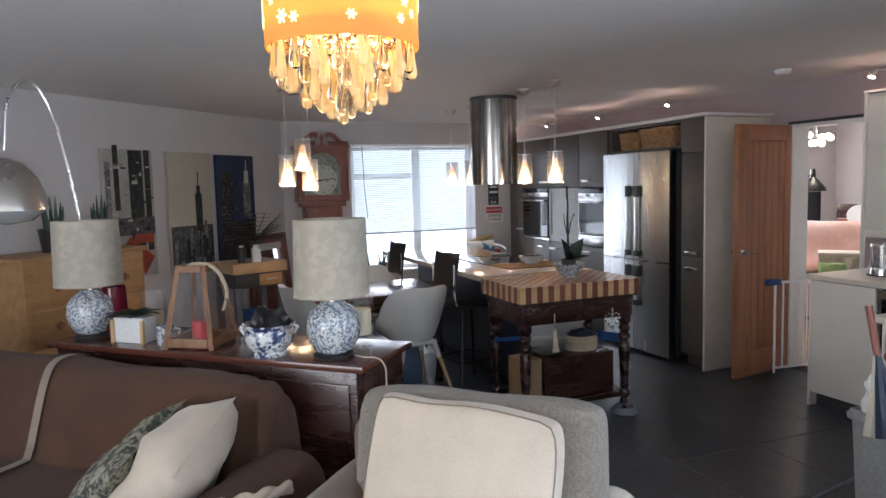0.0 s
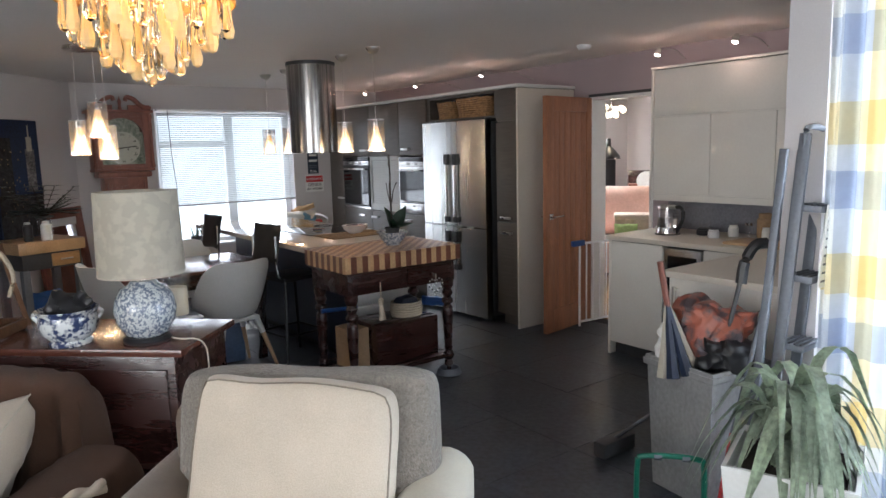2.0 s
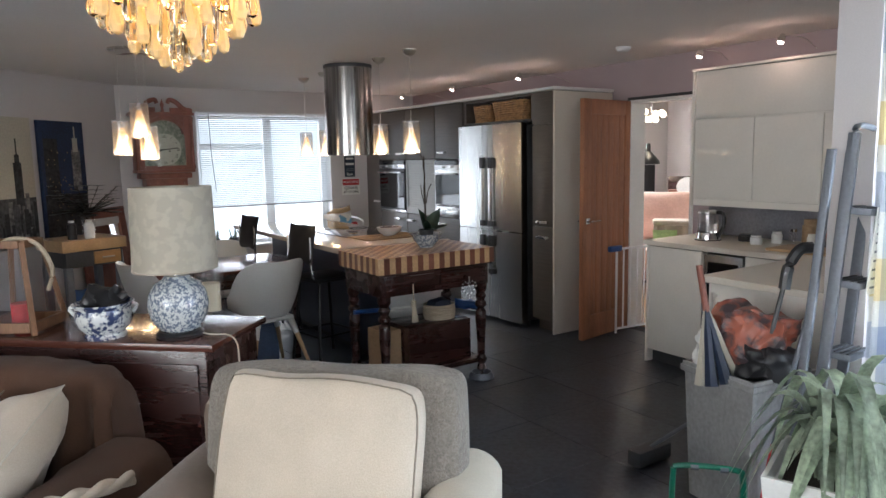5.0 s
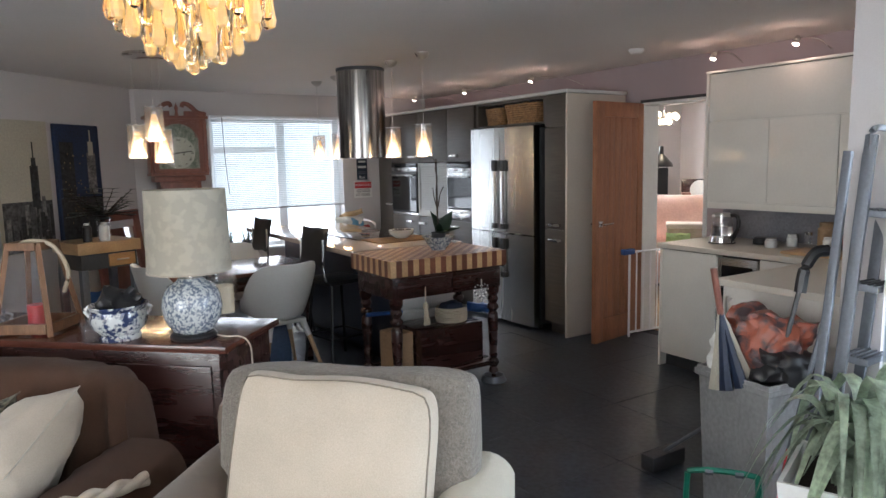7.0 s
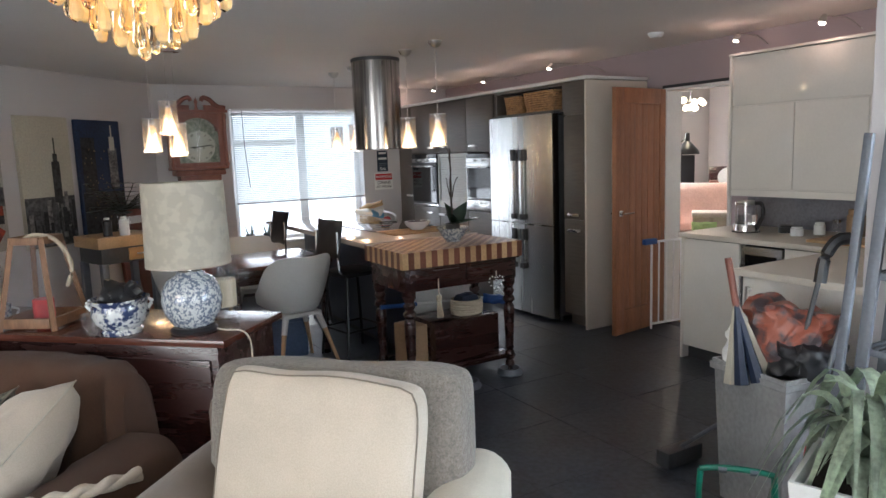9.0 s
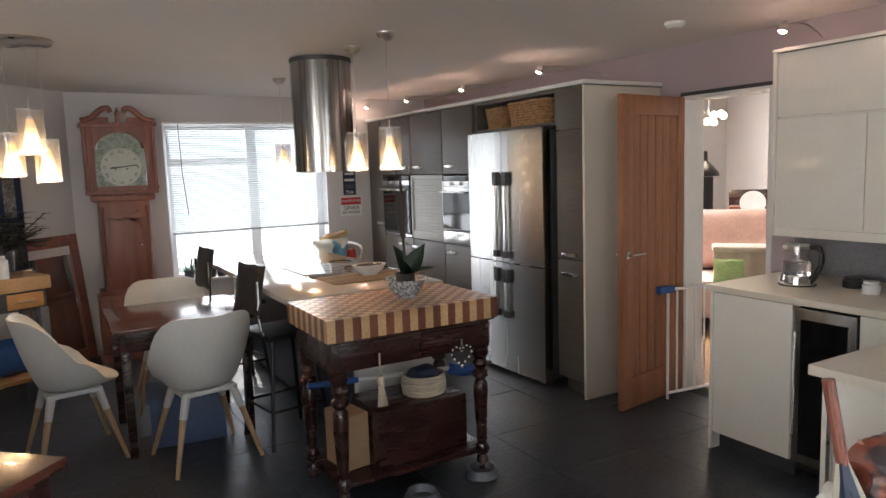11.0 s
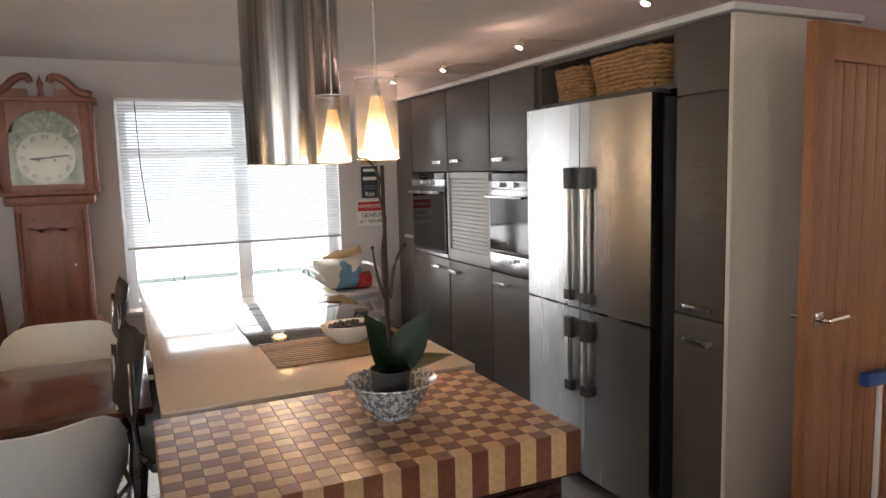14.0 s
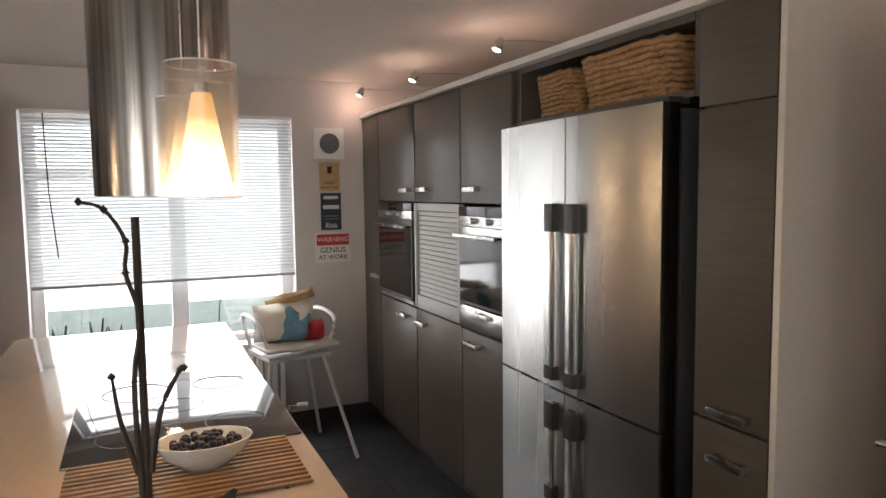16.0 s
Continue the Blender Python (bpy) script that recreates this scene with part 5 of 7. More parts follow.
def curtain(name, p0, p1, z0, z1, folds, depth, material, label, uvs):
    bm = bmesh.new()
    uvl = bm.loops.layers.uv.new("UVMap")
    p0, p1 = Vector(p0), Vector(p1)
    d = (p1 - p0)
    nrm = Vector((-d.y, d.x, 0)).normalized()
    n, rowsn = folds * 10, 16
    grid = []
    for j in range(rowsn + 1):
        s = j / rowsn
        z = z0 + (z1 - z0) * s
        row = []
        for i in range(n + 1):
            u = i / n
            amp = depth * (0.6 + 0.4 * (1 - s)) * (0.7 + 0.5 * math.sin(i * 0.13 + 1))
            off = amp * math.sin(2 * math.pi * folds * u + 0.6 * math.sin(3 * s + u * 9))
            q = p0 + d * u + nrm * off
            row.append(bm.verts.new((q.x, q.y, z)))
        grid.append(row)
    for j in range(rowsn):
        for i in range(n):
            f = bm.faces.new([grid[j][i], grid[j][i + 1], grid[j + 1][i + 1], grid[j + 1][i]])
            for lp, (a, b) in zip(f.loops, ((i, j), (i + 1, j), (i + 1, j + 1), (i, j + 1))):
                lp[uvl].uv = (a / n * uvs[0], b / rowsn * uvs[1])
    t = thing(name, label, "curtain")
    part("cloth", bm, material, t, smooth=80)
    return t


ct = curtain("curtain", (2.70, 1.68, 0), (2.68, 1.22, 0), 0.03, 2.27, 6, 0.045, M_CURT, "checked blue, white and yellow curtain drawn aside", (2.2, 4.0))
part("rail", tube(bmesh.new(), [(2.70, 1.75, 2.285), (2.70, -2.0, 2.285)], 0.012, 10), M_NICKEL, ct)
vo = curtain("voile", (2.755, 1.30, 0), (2.755, 0.35, 0), 0.03, 2.22, 12, 0.018, M_VOILE, "sheer white voile over the patio window", (1, 1))
pw_ = tagged(thing("window_2", "white framed patio window beside the lounge", "window"), kind="structure")
for y in (1.68, 0.72, -0.24, -1.2, -1.97):
    part("window_frame", bx((2.87, y, 1.10), (0.07, 0.06, 2.2), 0.005), M_WHITE, pw_)
part("window_sill", bx((2.87, -0.15, 0.02), (0.1, 3.7, 0.04), 0.005), M_WHITE, pw_)
for a, b in ((0.75, 1.65), (-0.21, 0.69), (-1.17, -0.27), (-1.94, -1.23)):
    o = part("pane", bx((2.87, (a + b) / 2, 1.12), (0.006, b - a, 2.14)), M_PANE, pw_)
    o.visible_shadow = False
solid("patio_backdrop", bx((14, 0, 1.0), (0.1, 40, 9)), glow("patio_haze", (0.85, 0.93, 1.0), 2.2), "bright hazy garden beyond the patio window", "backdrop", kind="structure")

# ---- dining corner ----
tb = thing("dining_table", "small red mahogany drop-leaf table", "table", pose(1.63, 5.82, 0))
part("tabletop", bx((0, 0, 0.738), (0.78, 0.80, 0.024), 0.006), M_MAHOG2, tb)
part("apron", bx((0, 0, 0.665), (0.66, 0.66, 0.12), 0.004), M_MAHOG, tb)
for sx in (-0.33, 0.33):
    for sy in (-0.33, 0.33):
        part("leg", bx((sx, sy, 0.305), (0.045, 0.045, 0.61), 0.005), M_MAHOG, tb)


def shell_chair(m, group="white dining chairs"):
    t = thing("dining_chair", "white moulded plastic armchair on splayed beech legs", "chair", m, group)
    bm = bmesh.new()
    n, rr = 32, 12
    rings = []
    for j in range(rr + 1):
        s = j / rr
        ring = []
        for i in range(n):
            a = 2 * math.pi * i / n
            c, q = math.cos(a), math.sin(a)
            back = max(0, -q) ** 0.8
            side = abs(c) ** 2.5
            front = max(0, q) ** 1.5
            top = 0.455 + 0.385 * (1 - (1 - max(0, -q)) ** 1.5) ** 1.15 + 0.15 * side * (1 - front) * (1 if q < 0.5 else 0.6) - 0.015 * front
            r = (0.16 + 0.135 * s ** 0.6)
            z = 0.425 + (top - 0.425) * max(0, (s - 0.35) / 0.65) ** 1.3
            k = s ** 0.5
            ring.append(bm.verts.new((0.275 * c * k * (1 + 0.05 * back), 0.25 * q * k - 0.05 * back * max(0, s - 0.5), z)))
        rings.append(ring)
    for a, b in zip(rings, rings[1:]):
        for i in range(n):
            bm.faces.new([a[i], a[(i + 1) % n], b[(i + 1) % n], b[i]])
    bmesh.ops.remove_doubles(bm, verts=bm.verts, dist=0.0008)
    bmesh.ops.recalc_face_normals(bm, faces=bm.faces)
    bmesh.ops.solidify(bm, geom=bm.faces, thickness=0.008)
    part("shell", bm, M_CHAIRW, t, smooth=60)
    part("under_frame", bx((0, 0, 0.405), (0.30, 0.28, 0.03), 0.01), M_CHAIRW, t)
    for sx in (-1, 1):
        for sy in (-1, 1):
            lg = part("leg", tube(bmesh.new(), [(sx * 0.235, sy * 0.22, 0), (sx * 0.16, sy * 0.145, 0.29)], 0.011, 10, 0.018), M_BEECH, t)
            part("leg_socket", tube(bmesh.new(), [(sx * 0.161, sy * 0.146, 0.285), (sx * 0.125, sy * 0.115, 0.41)], 0.020, 10, 0.024), M_CHAIRW, lg)
    return t


c0 = shell_chair(pose(1.66, 5.30, 0, 0, 0, 8))
copy_thing(c0, pose(1.66, 6.42, 0, 0, 0, 176))
copy_thing(c0, pose(1.02, 5.72, 0, 0, 0, -82))


def bar_stool(m):
    t = thing("bar_stool", "black bar stool with a low back at the island", "stool", m, "black bar stools")
    bm = bmesh.new()
    cushion(bm, 0.36, 0.30, 0.03, pose(0, -0.19, 0.92, -10), 10, sharp=6)
    part("backrest", bm, M_BLACKP, t)
    part("seat", bx((0, 0, 0.65), (0.38, 0.36, 0.035), 0.015), M_BLACKP, t)
    for sx in (-0.15, 0.15):
        part("back_post", tube(bmesh.new(), curve_pts([(sx, -0.12, 0.64), (sx, -0.20, 0.70), (sx, -0.205, 0.98)], 4), 0.010, 8), M_CHROME, t)
        for sy in (-0.15, 0.15):
            part("leg", tube(bmesh.new(), [(sx * 1.25, sy * 1.25, 0), (sx * 0.85, sy * 0.85, 0.63)], 0.012, 8), M_BLACKM, t)
    part("footrest", tube(bmesh.new(), [(-0.17, 0.17, 0.22), (0.17, 0.17, 0.22), (0.17, -0.17, 0.22), (-0.17, -0.17, 0.22), (-0.17, 0.17, 0.22)], 0.009, 6), M_BLACKM, t)
    return t


s0 = bar_stool(pose(2.14, 5.33, 0, 0, 0, -80))
copy_thing(s0, pose(2.12, 6.46, 0, 0, 0, -84))

sbx = thing("storage_box", "blue-grey plastic storage box under the dining table", "box", pose(1.63, 5.70, 0, 0, 0, -6))
part("tub", bx((0, 0, 0.14), (0.42, 0.36, 0.28), 0.02), mat("blue_grey_plastic", (0.07, 0.11, 0.20), 0.45), sbx)
part("lid", bx((0, 0, 0.292), (0.45, 0.39, 0.022), 0.008), bpy.data.materials["blue_grey_plastic"], sbx)

# longcase clock
ck = thing("longcase_clock", "antique red mahogany longcase clock with a painted dial", "clock", pose(1.575, 7.905, 0))
part("plinth", bx((0, 0, 0.04), (0.56, 0.25, 0.08), 0.006), M_CLOCKW, ck)
part("base", bx((0, 0, 0.33), (0.52, 0.235, 0.50), 0.006), M_CLOCKW, ck)
part("base_moulding", bx((0, 0, 0.605), (0.48, 0.225, 0.05), 0.016), M_CLOCKW, ck)
part("trunk", bx((0, 0, 1.0), (0.40, 0.20, 0.77), 0.004), M_CLOCKW, ck)
bm = bmesh.new()
box(bm, (0, -0.107, 0.98), (0.27, 0.016, 0.52), 0.005)
for k in range(9):
    x = -0.12 + k * 0.03
    box(bm, (x, -0.107, 1.24 + 0.035 * math.cos(k * math.pi / 4) ** 2), (0.031, 0.016, 0.06))
td = part("trunk_door", bm, M_CLOCKW, ck, "shaped trunk door")
part("keyhole", lathe(bmesh.new(), [(0, 0), (0.008, 0), (0.008, 0.003), (0, 0.003)], 10), M_NICKEL, td, m=pose(0.11, -0.115, 1.0, 90))
for x in (-0.18, 0.18):
    part("column", lathe(bmesh.new(), [(0.016, 0.66), (0.020, 0.68), (0.014, 0.70), (0.014, 1.30), (0.020, 1.32), (0.016, 1.34)], 12, (x, -0.10, 0)), M_CLOCKW, ck)
part("throat_moulding", bx((0, 0, 1.41), (0.50, 0.23, 0.06), 0.02), M_CLOCKW, ck)
part("hood_sill", bx((0, 0, 1.455), (0.56, 0.25, 0.03), 0.008), M_CLOCKW, ck)
HC = 1.72
for x in (-0.235, 0.235):
    part("hood_side", bx((x, 0.0, 1.74), (0.075, 0.22, 0.55), 0.003), M_CLOCKW, ck)
part("hood_rail", bx((0, 0, 1.49), (0.395, 0.22, 0.04)), M_CLOCKW, ck)
bm = bmesh.new()
n = 20
low, high = [], []
for k in range(n + 1):
    a = math.pi * k / n
    x = 0.1965 * math.cos(a)
    z = HC + 0.06 + 0.18 * math.sin(a)
    low.append([bm.verts.new((x, y, z)) for y in (-0.11, 0.08)])
    high.append([bm.verts.new((x, y, 2.012)) for y in (-0.11, 0.08)])
for k in range(n):
    for y in (0, 1):
        bm.faces.new([low[k][y], low[k + 1][y], high[k + 1][y], high[k][y]])
    bm.faces.new([low[k][0], low[k][1], low[k + 1][1], low[k + 1][0]])
    bm.faces.new([high[k][0], high[k + 1][0], high[k + 1][1], high[k][1]])
for k in (0, n):
    bm.faces.new([low[k][0], high[k][0], high[k][1], low[k][1]])
part("hood_arch", bm, M_CLOCKW, ck, "arched surround of the dial")
part("cornice", bx((0, 0, 2.025), (0.60, 0.26, 0.03), 0.008), M_CLOCKW, ck)
for s in (-1, 1):
    bm = bmesh.new()
    pts = curve_pts([(s * 0.28, -0.11, 2.05), (s * 0.2, -0.11, 2.075), (s * 0.13, -0.11, 2.14), (s * 0.07, -0.11, 2.16), (s * 0.05, -0.11, 2.125)], 5)
    tube(bm, pts, 0.028, 8, 0.02)
    part("swan_neck", bm, M_CLOCKW, ck, smooth=60)
    bm = bmesh.new()
    box(bm, (s * 0.17, -0.1, 2.06), (0.2, 0.03, 0.05))
    part("pediment_board", bm, M_CLOCKW, ck)
    part("hood_column", lathe(bmesh.new(), [(0.018, 1.47), (0.022, 1.5), (0.015, 1.52), (0.015, 1.94), (0.022, 1.97), (0.018, 2.0)], 12, (s * 0.265, -0.12, 0)), M_CLOCKW, ck)
part("finial", lathe(bmesh.new(), [(0.02, 2.04), (0.012, 2.08), (0.02, 2.12), (0.006, 2.15), (0, 2.175)], 12, (0, -0.1, 0)), M_CLOCKW, ck)
dl = part("dial", bx((0, -0.085, 1.66), (0.40, 0.01, 0.33)), M_DIALG, ck, "painted arched dial")
part("arch_painting", lathe(bmesh.new(), [(0, 0), (0.17, 0), (0.17, 0.006), (0, 0.006)], 32), M_DIALG, dl, m=pose(0, -0.082, HC + 0.10, 90))
part("chapter_ring", lathe(bmesh.new(), [(0, 0), (0.158, 0), (0.158, 0.004), (0, 0.004)], 40), M_DIAL, dl, m=pose(0, -0.0925, 1.67, 90))
for k, num in enumerate(("XII", "I", "II", "III", "IIII", "V", "VI", "VII", "VIII", "IX", "X", "XI")):
    a = radians(30 * k)
    words("numeral", num, 0.036, M_BLACKI, dl, pose(0.128 * math.sin(a), -0.0975, 1.67 + 0.128 * math.cos(a), 90, 0, 0) @ pose(0, 0, 0, 0, 0, -30 * k))
for a, L_, w in ((265, 0.085, 0.012), (83, 0.125, 0.009)):
    part("clock_hand", bx((0, 0, L_ / 2), (w, 0.002, L_), 0), M_BLACKI, dl, m=pose(0, -0.0985, 1.67, 0, a, 0))
for x in (-0.045, 0.045):
    part("winding_hole", lathe(bmesh.new(), [(0, 0), (0.008, 0), (0.008, 0.002), (0, 0.002)], 10), M_BLACKI, dl, m=pose(x, -0.097, 1.655, 90))
part("door_glass", bx((0, -0.113, 1.75), (0.40, 0.003, 0.50)), M_CLOCKGL, ck)

# ---- slanting wall: canvases, mirror, trolley, chest ----
def canvas(s0, s1, z0, z1, back, label, shapes):
    t = thing("canvas_picture", label, "picture", along((s0 + s1) / 2, 0.004, (z0 + z1) / 2), "skyline canvases")
    w, h = s1 - s0, z1 - z0
    part("stretched_canvas", bx((0, -0.018, 0), (w, 0.034, h), 0.003), back, t)
    for k, (x, z, sw, sh, m_, tilt) in enumerate(shapes):
        part("painted_shape", bx((x * w, -0.0365 - 0.0006 * k, z * h), (sw * w, 0.001, sh * h), 0, pose(x * w, 0, z * h, 0, tilt) @ pose(-x * w, 0, -z * h) if tilt else None), m_, t)
    return t


P_SKY = mat("print_pale_sky", (0.50, 0.47, 0.38), 0.7, var=0.08, scale=2)
P_GREY = mat("print_grey", (0.10, 0.10, 0.10), 0.7, var=0.4, scale=18, grain=40)
P_DARK = mat("print_dark", (0.03, 0.03, 0.032), 0.7, var=0.5, scale=22, grain=40)
P_MID = mat("print_mid", (0.22, 0.21, 0.20), 0.7, var=0.4, scale=16)
P_RED = mat("print_red", (0.36, 0.05, 0.02), 0.6, var=0.3, scale=9)
P_NIGHT = mat("print_night_blue", (0.012, 0.03, 0.085), 0.6, var=0.3, scale=3)
P_LITE = mat("print_city_light", (0.30, 0.22, 0.12), 0.6, var=0.4, scale=40)
rc = random.Random(5)


def wall_s(x):
    return (1.2 - x) / 0.70711


sh1 = [(-0.25, 0.28, 0.10, 0.5, P_DARK, 0), (0.14, 0.12, 0.28, 0.75, P_DARK, 0), (0.38, 0.1, 0.12, 0.8, P_DARK, 0), (-0.42, 0.05, 0.1, 0.7, P_MID, 0), (0, -0.1, 0.96, 0.14, P_GREY, 0)]
for k in range(30):
    sh1.append((rc.uniform(-0.42, 0.42), rc.uniform(-0.2, 0.4), rc.uniform(0.04, 0.14), rc.uniform(0.008, 0.03), (P_SKY, P_DARK, P_MID)[k % 3], 0))
sh1 += [(-0.12, -0.3, 0.7, 0.1, P_GREY, 12), (0.05, -0.33, 0.62, 0.17, P_RED, 38), (0.2, -0.2, 0.4, 0.07, P_RED, 0), (-0.3, -0.42, 0.3, 0.1, P_DARK, 0)]
canvas(wall_s(-0.132), wall_s(-0.486), 0.89, 1.935, mat("print_street", (0.40, 0.38, 0.34), 0.7, var=0.15, scale=6), "canvas print of a grey street with a red taxi", sh1)
sh2 = [(0.0, -0.30, 0.98, 0.38, P_GREY, 0), (0.17, -0.02, 0.16, 0.36, P_DARK, 0), (0.17, 0.18, 0.09, 0.08, P_DARK, 0), (0.17, 0.27, 0.025, 0.14, P_DARK, 0)]
for k in range(34):
    h_ = rc.uniform(0.08, 0.26)
    sh2.append((rc.uniform(-0.44, 0.44), -0.5 + 0.01 + h_ / 2 + rc.uniform(0, 0.16), rc.uniform(0.04, 0.11), h_, (P_DARK, P_MID, P_GREY)[k % 3], 0))
canvas(wall_s(0.365), wall_s(-0.011), 0.85, 1.935, P_SKY, "canvas print of a pale hazy skyscraper skyline", sh2)
sh3 = [(0.28, 0.08, 0.2, 0.36, P_MID, 0), (0.28, 0.3, 0.12, 0.12, P_SKY, 0), (0.28, 0.4, 0.03, 0.12, P_SKY, 0), (-0.28, 0.1, 0.3, 0.5, P_DARK, 0), (0.0, -0.3, 0.95, 0.36, P_DARK, 0)]
for k in range(40):
    sh3.append((rc.uniform(-0.42, 0.1), rc.uniform(-0.45, 0.3), 0.02, 0.012, P_LITE, 0))
canvas(wall_s(0.81), wall_s(0.427), 0.88, 1.925, P_NIGHT, "canvas print of a dark blue skyscraper at night", sh3)

mr_ = thing("leaning_mirror", "wood-framed mirror leaning on the slanting wall", "mirror", along(0.34, 0.10, 0.0) @ pose(0, 0, 0, -6))
for a, b, c, d in ((-0.34, -0.25, 0.02, 1.12), (0.25, 0.34, 0.02, 1.12), (-0.25, 0.25, 1.02, 1.12), (-0.25, 0.25, 0.02, 0.12)):
    part("frame_rail", bx(((a + b) / 2, 0, (c + d) / 2), (b - a, 0.035, d - c), 0.006), M_CLOCKW, mr_)
part("mirror_glass", bx((0, 0.004, 0.57), (0.5, 0.006, 0.9)), M_MIRROR, mr_)

tr_ = thing("butcher_trolley", "beech-topped kitchen trolley with a small drawer", "trolley", along(1.32, 0.55) @ pose(0, 0, 0, 0, 0, -25))
part("top", bx((0, 0, 0.90), (0.52, 0.45, 0.09), 0.006), M_MAPLE, tr_)
part("apron", bx((0, 0, 0.79), (0.46, 0.40, 0.13), 0.003), M_DKGREY, tr_)
d = part("drawer", bx((0.1, -0.205, 0.79), (0.22, 0.014, 0.10), 0.003), M_PINE, tr_)
part("handle", tube(bmesh.new(), [(0.05, -0.222, 0.79), (0.15, -0.222, 0.79)], 0.006, 8), M_NICKEL, d)
for sx in (-0.21, 0.21):
    for sy in (-0.18, 0.18):
        part("leg", bx((sx, sy, 0.365), (0.055, 0.055, 0.73), 0.004), M_ALU, tr_)
part("shelf", bx((0, 0, 0.25), (0.44, 0.38, 0.025)), M_PINE, tr_)
bm = bmesh.new()
cushion(bm, 0.28, 0.26, 0.2, None, 10, seed=33)
solid("blue_bag", bm, M_BLUE, "crumpled bright blue bag on the trolley shelf", "bag", along(1.32, 0.55, 0.39) @ pose(0, 0, 0, 0, 0, -25))
vs = thing("leafy_vase", "eucalyptus stems in a glass vase on the trolley", "vase", along(1.22, 0.55, 0.946))
part("vase", lathe(bmesh.new(), [(0, 0), (0.05, 0), (0.055, 0.02), (0.055, 0.17), (0.051, 0.17), (0.05, 0.02), (0, 0.012)], 24), M_TUMBLER, vs)
for k in range(19):
    a = k * 2.4
    tip = Vector((0.27 * math.cos(a), 0.22 * math.sin(a), 0.30 + 0.12 * math.sin(k * 1.7)))
    pts = curve_pts([(0, 0, 0.02), (0.03 * math.cos(a), 0.03 * math.sin(a), 0.19), tip], 6)
    sb = part("stem", tube(bmesh.new(), pts, 0.003, 5), M_STEM, vs)
    for j, p in enumerate(pts[5:]):
        for sgn in (-1, 1):
            bm = broad_leaf(0.07, 0.034, math.degrees(a) + sgn * 60, 15, 0.2, p)
            part("leaf", bm, M_LEAF, sb)
for k, (s, o, r, h, m_, lab) in enumerate(((1.48, 0.60, 0.035, 0.15, M_BLACKP, "dark bottle on the trolley"), (1.38, 0.68, 0.04, 0.15, M_PORCP, "white candle jar on the trolley"))):
    t = thing("bottle" if k == 0 else "jar", lab, "bottle" if k == 0 else "jar", along(s, o, 0.946))
    part("body", lathe(bmesh.new(), [(0, 0), (r, 0), (r, h * 0.8), (r * 0.6, h * 0.9), (0, h * 0.9)], 20), m_, t)
    part("lid", lathe(bmesh.new(), [(0, h * 0.9), (r * 0.62, h * 0.9), (r * 0.62, h), (0, h)], 20), M_PAPER, t)

ch = thing("pine_chest", "waxed pine chest of drawers with round knobs", "chest", along(2.95, 0.27) @ Matrix.Diagonal((1, 1, 1.12, 1)))
part("body", bx((0, 0, 0.53), (0.95, 0.46, 1.0), 0.004), M_PINE, ch)
part("top", bx((0, -0.005, 1.045), (1.0, 0.50, 0.03), 0.01), M_PINE, ch)
part("plinth", bx((0, 0, 0.035), (0.98, 0.48, 0.07), 0.006), M_PINE, ch)
for k in range(4):
    z = 0.2 + k * 0.225
    d = part("drawer", bx((0, -0.235, z), (0.88, 0.02, 0.205), 0.008), M_PINE, ch)
    for x in (-0.27, 0.27):
        part("knob", lathe(bmesh.new(), [(0, 0), (0.012, 0), (0.012, 0.012), (0.024, 0.025), (0.02, 0.04), (0, 0.043)], 18), M_CLOCKW, d, m=pose(x, -0.245, z, 90))
for s, r in ((2.62, 0.08), (3.0, 0.10)):
    t = thing("snake_plant", "upright snake plant in a black pot on the chest", "plant", along(s, 0.25, 1.188), "pots on the chest")
    part("pot", lathe(bmesh.new(), [(0, 0), (r * 0.8, 0), (r, 0.16), (r * 0.93, 0.16), (r * 0.9, 0.13), (0, 0.13)], 24), M_BLACKP, t)
    for k in range(6):
        a = k * 1.1
        bm = bmesh.new()
        p = (r * 0.4 * math.cos(a), r * 0.4 * math.sin(a), 0.12)
        part("leaf", tube(bm, [p, (p[0] * 1.5, p[1] * 1.5, 0.25), (p[0] * 1.7, p[1] * 1.7, 0.34 + 0.05 * math.sin(k * 2))], 0.02, 6, 0.003), M_LEAF, t)

al = thing("arc_floor_lamp", "tall chrome arc floor lamp with a dome shade", "lamp", pose(-0.47, 4.95, 0))
part("base", lathe(bmesh.new(), [(0, 0), (0.15, 0), (0.15, 0.05), (0.14, 0.06), (0, 0.06)], 32), M_BLACKM, al)
part("arc", tube(bmesh.new(), curve_pts([(0, 0, 0.06), (0, 0, 1.1), (-0.04, -0.01, 1.6), (-0.12, -0.02, 2.05), (-0.22, -0.04, 2.22), (-0.32, -0.06, 2.12), (-0.36, -0.08, 1.83)], 8), 0.010, 8), M_NICKEL, al)
part("shade", lathe(bmesh.new(), [(0.205, 1.50), (0.20, 1.56), (0.16, 1.68), (0.09, 1.76), (0.02, 1.79), (0.02, 1.785), (0.085, 1.755), (0.155, 1.675), (0.195, 1.56), (0.20, 1.50)], 36, (-0.36, -0.10, 0)), M_NICKEL, al, "dome shade, silver outside")
part("diffuser", lathe(bmesh.new(), [(0, 1.42), (0.12, 1.44), (0.195, 1.50), (0, 1.51)], 32, (-0.36, -0.10, 0)), M_PORCP, al)

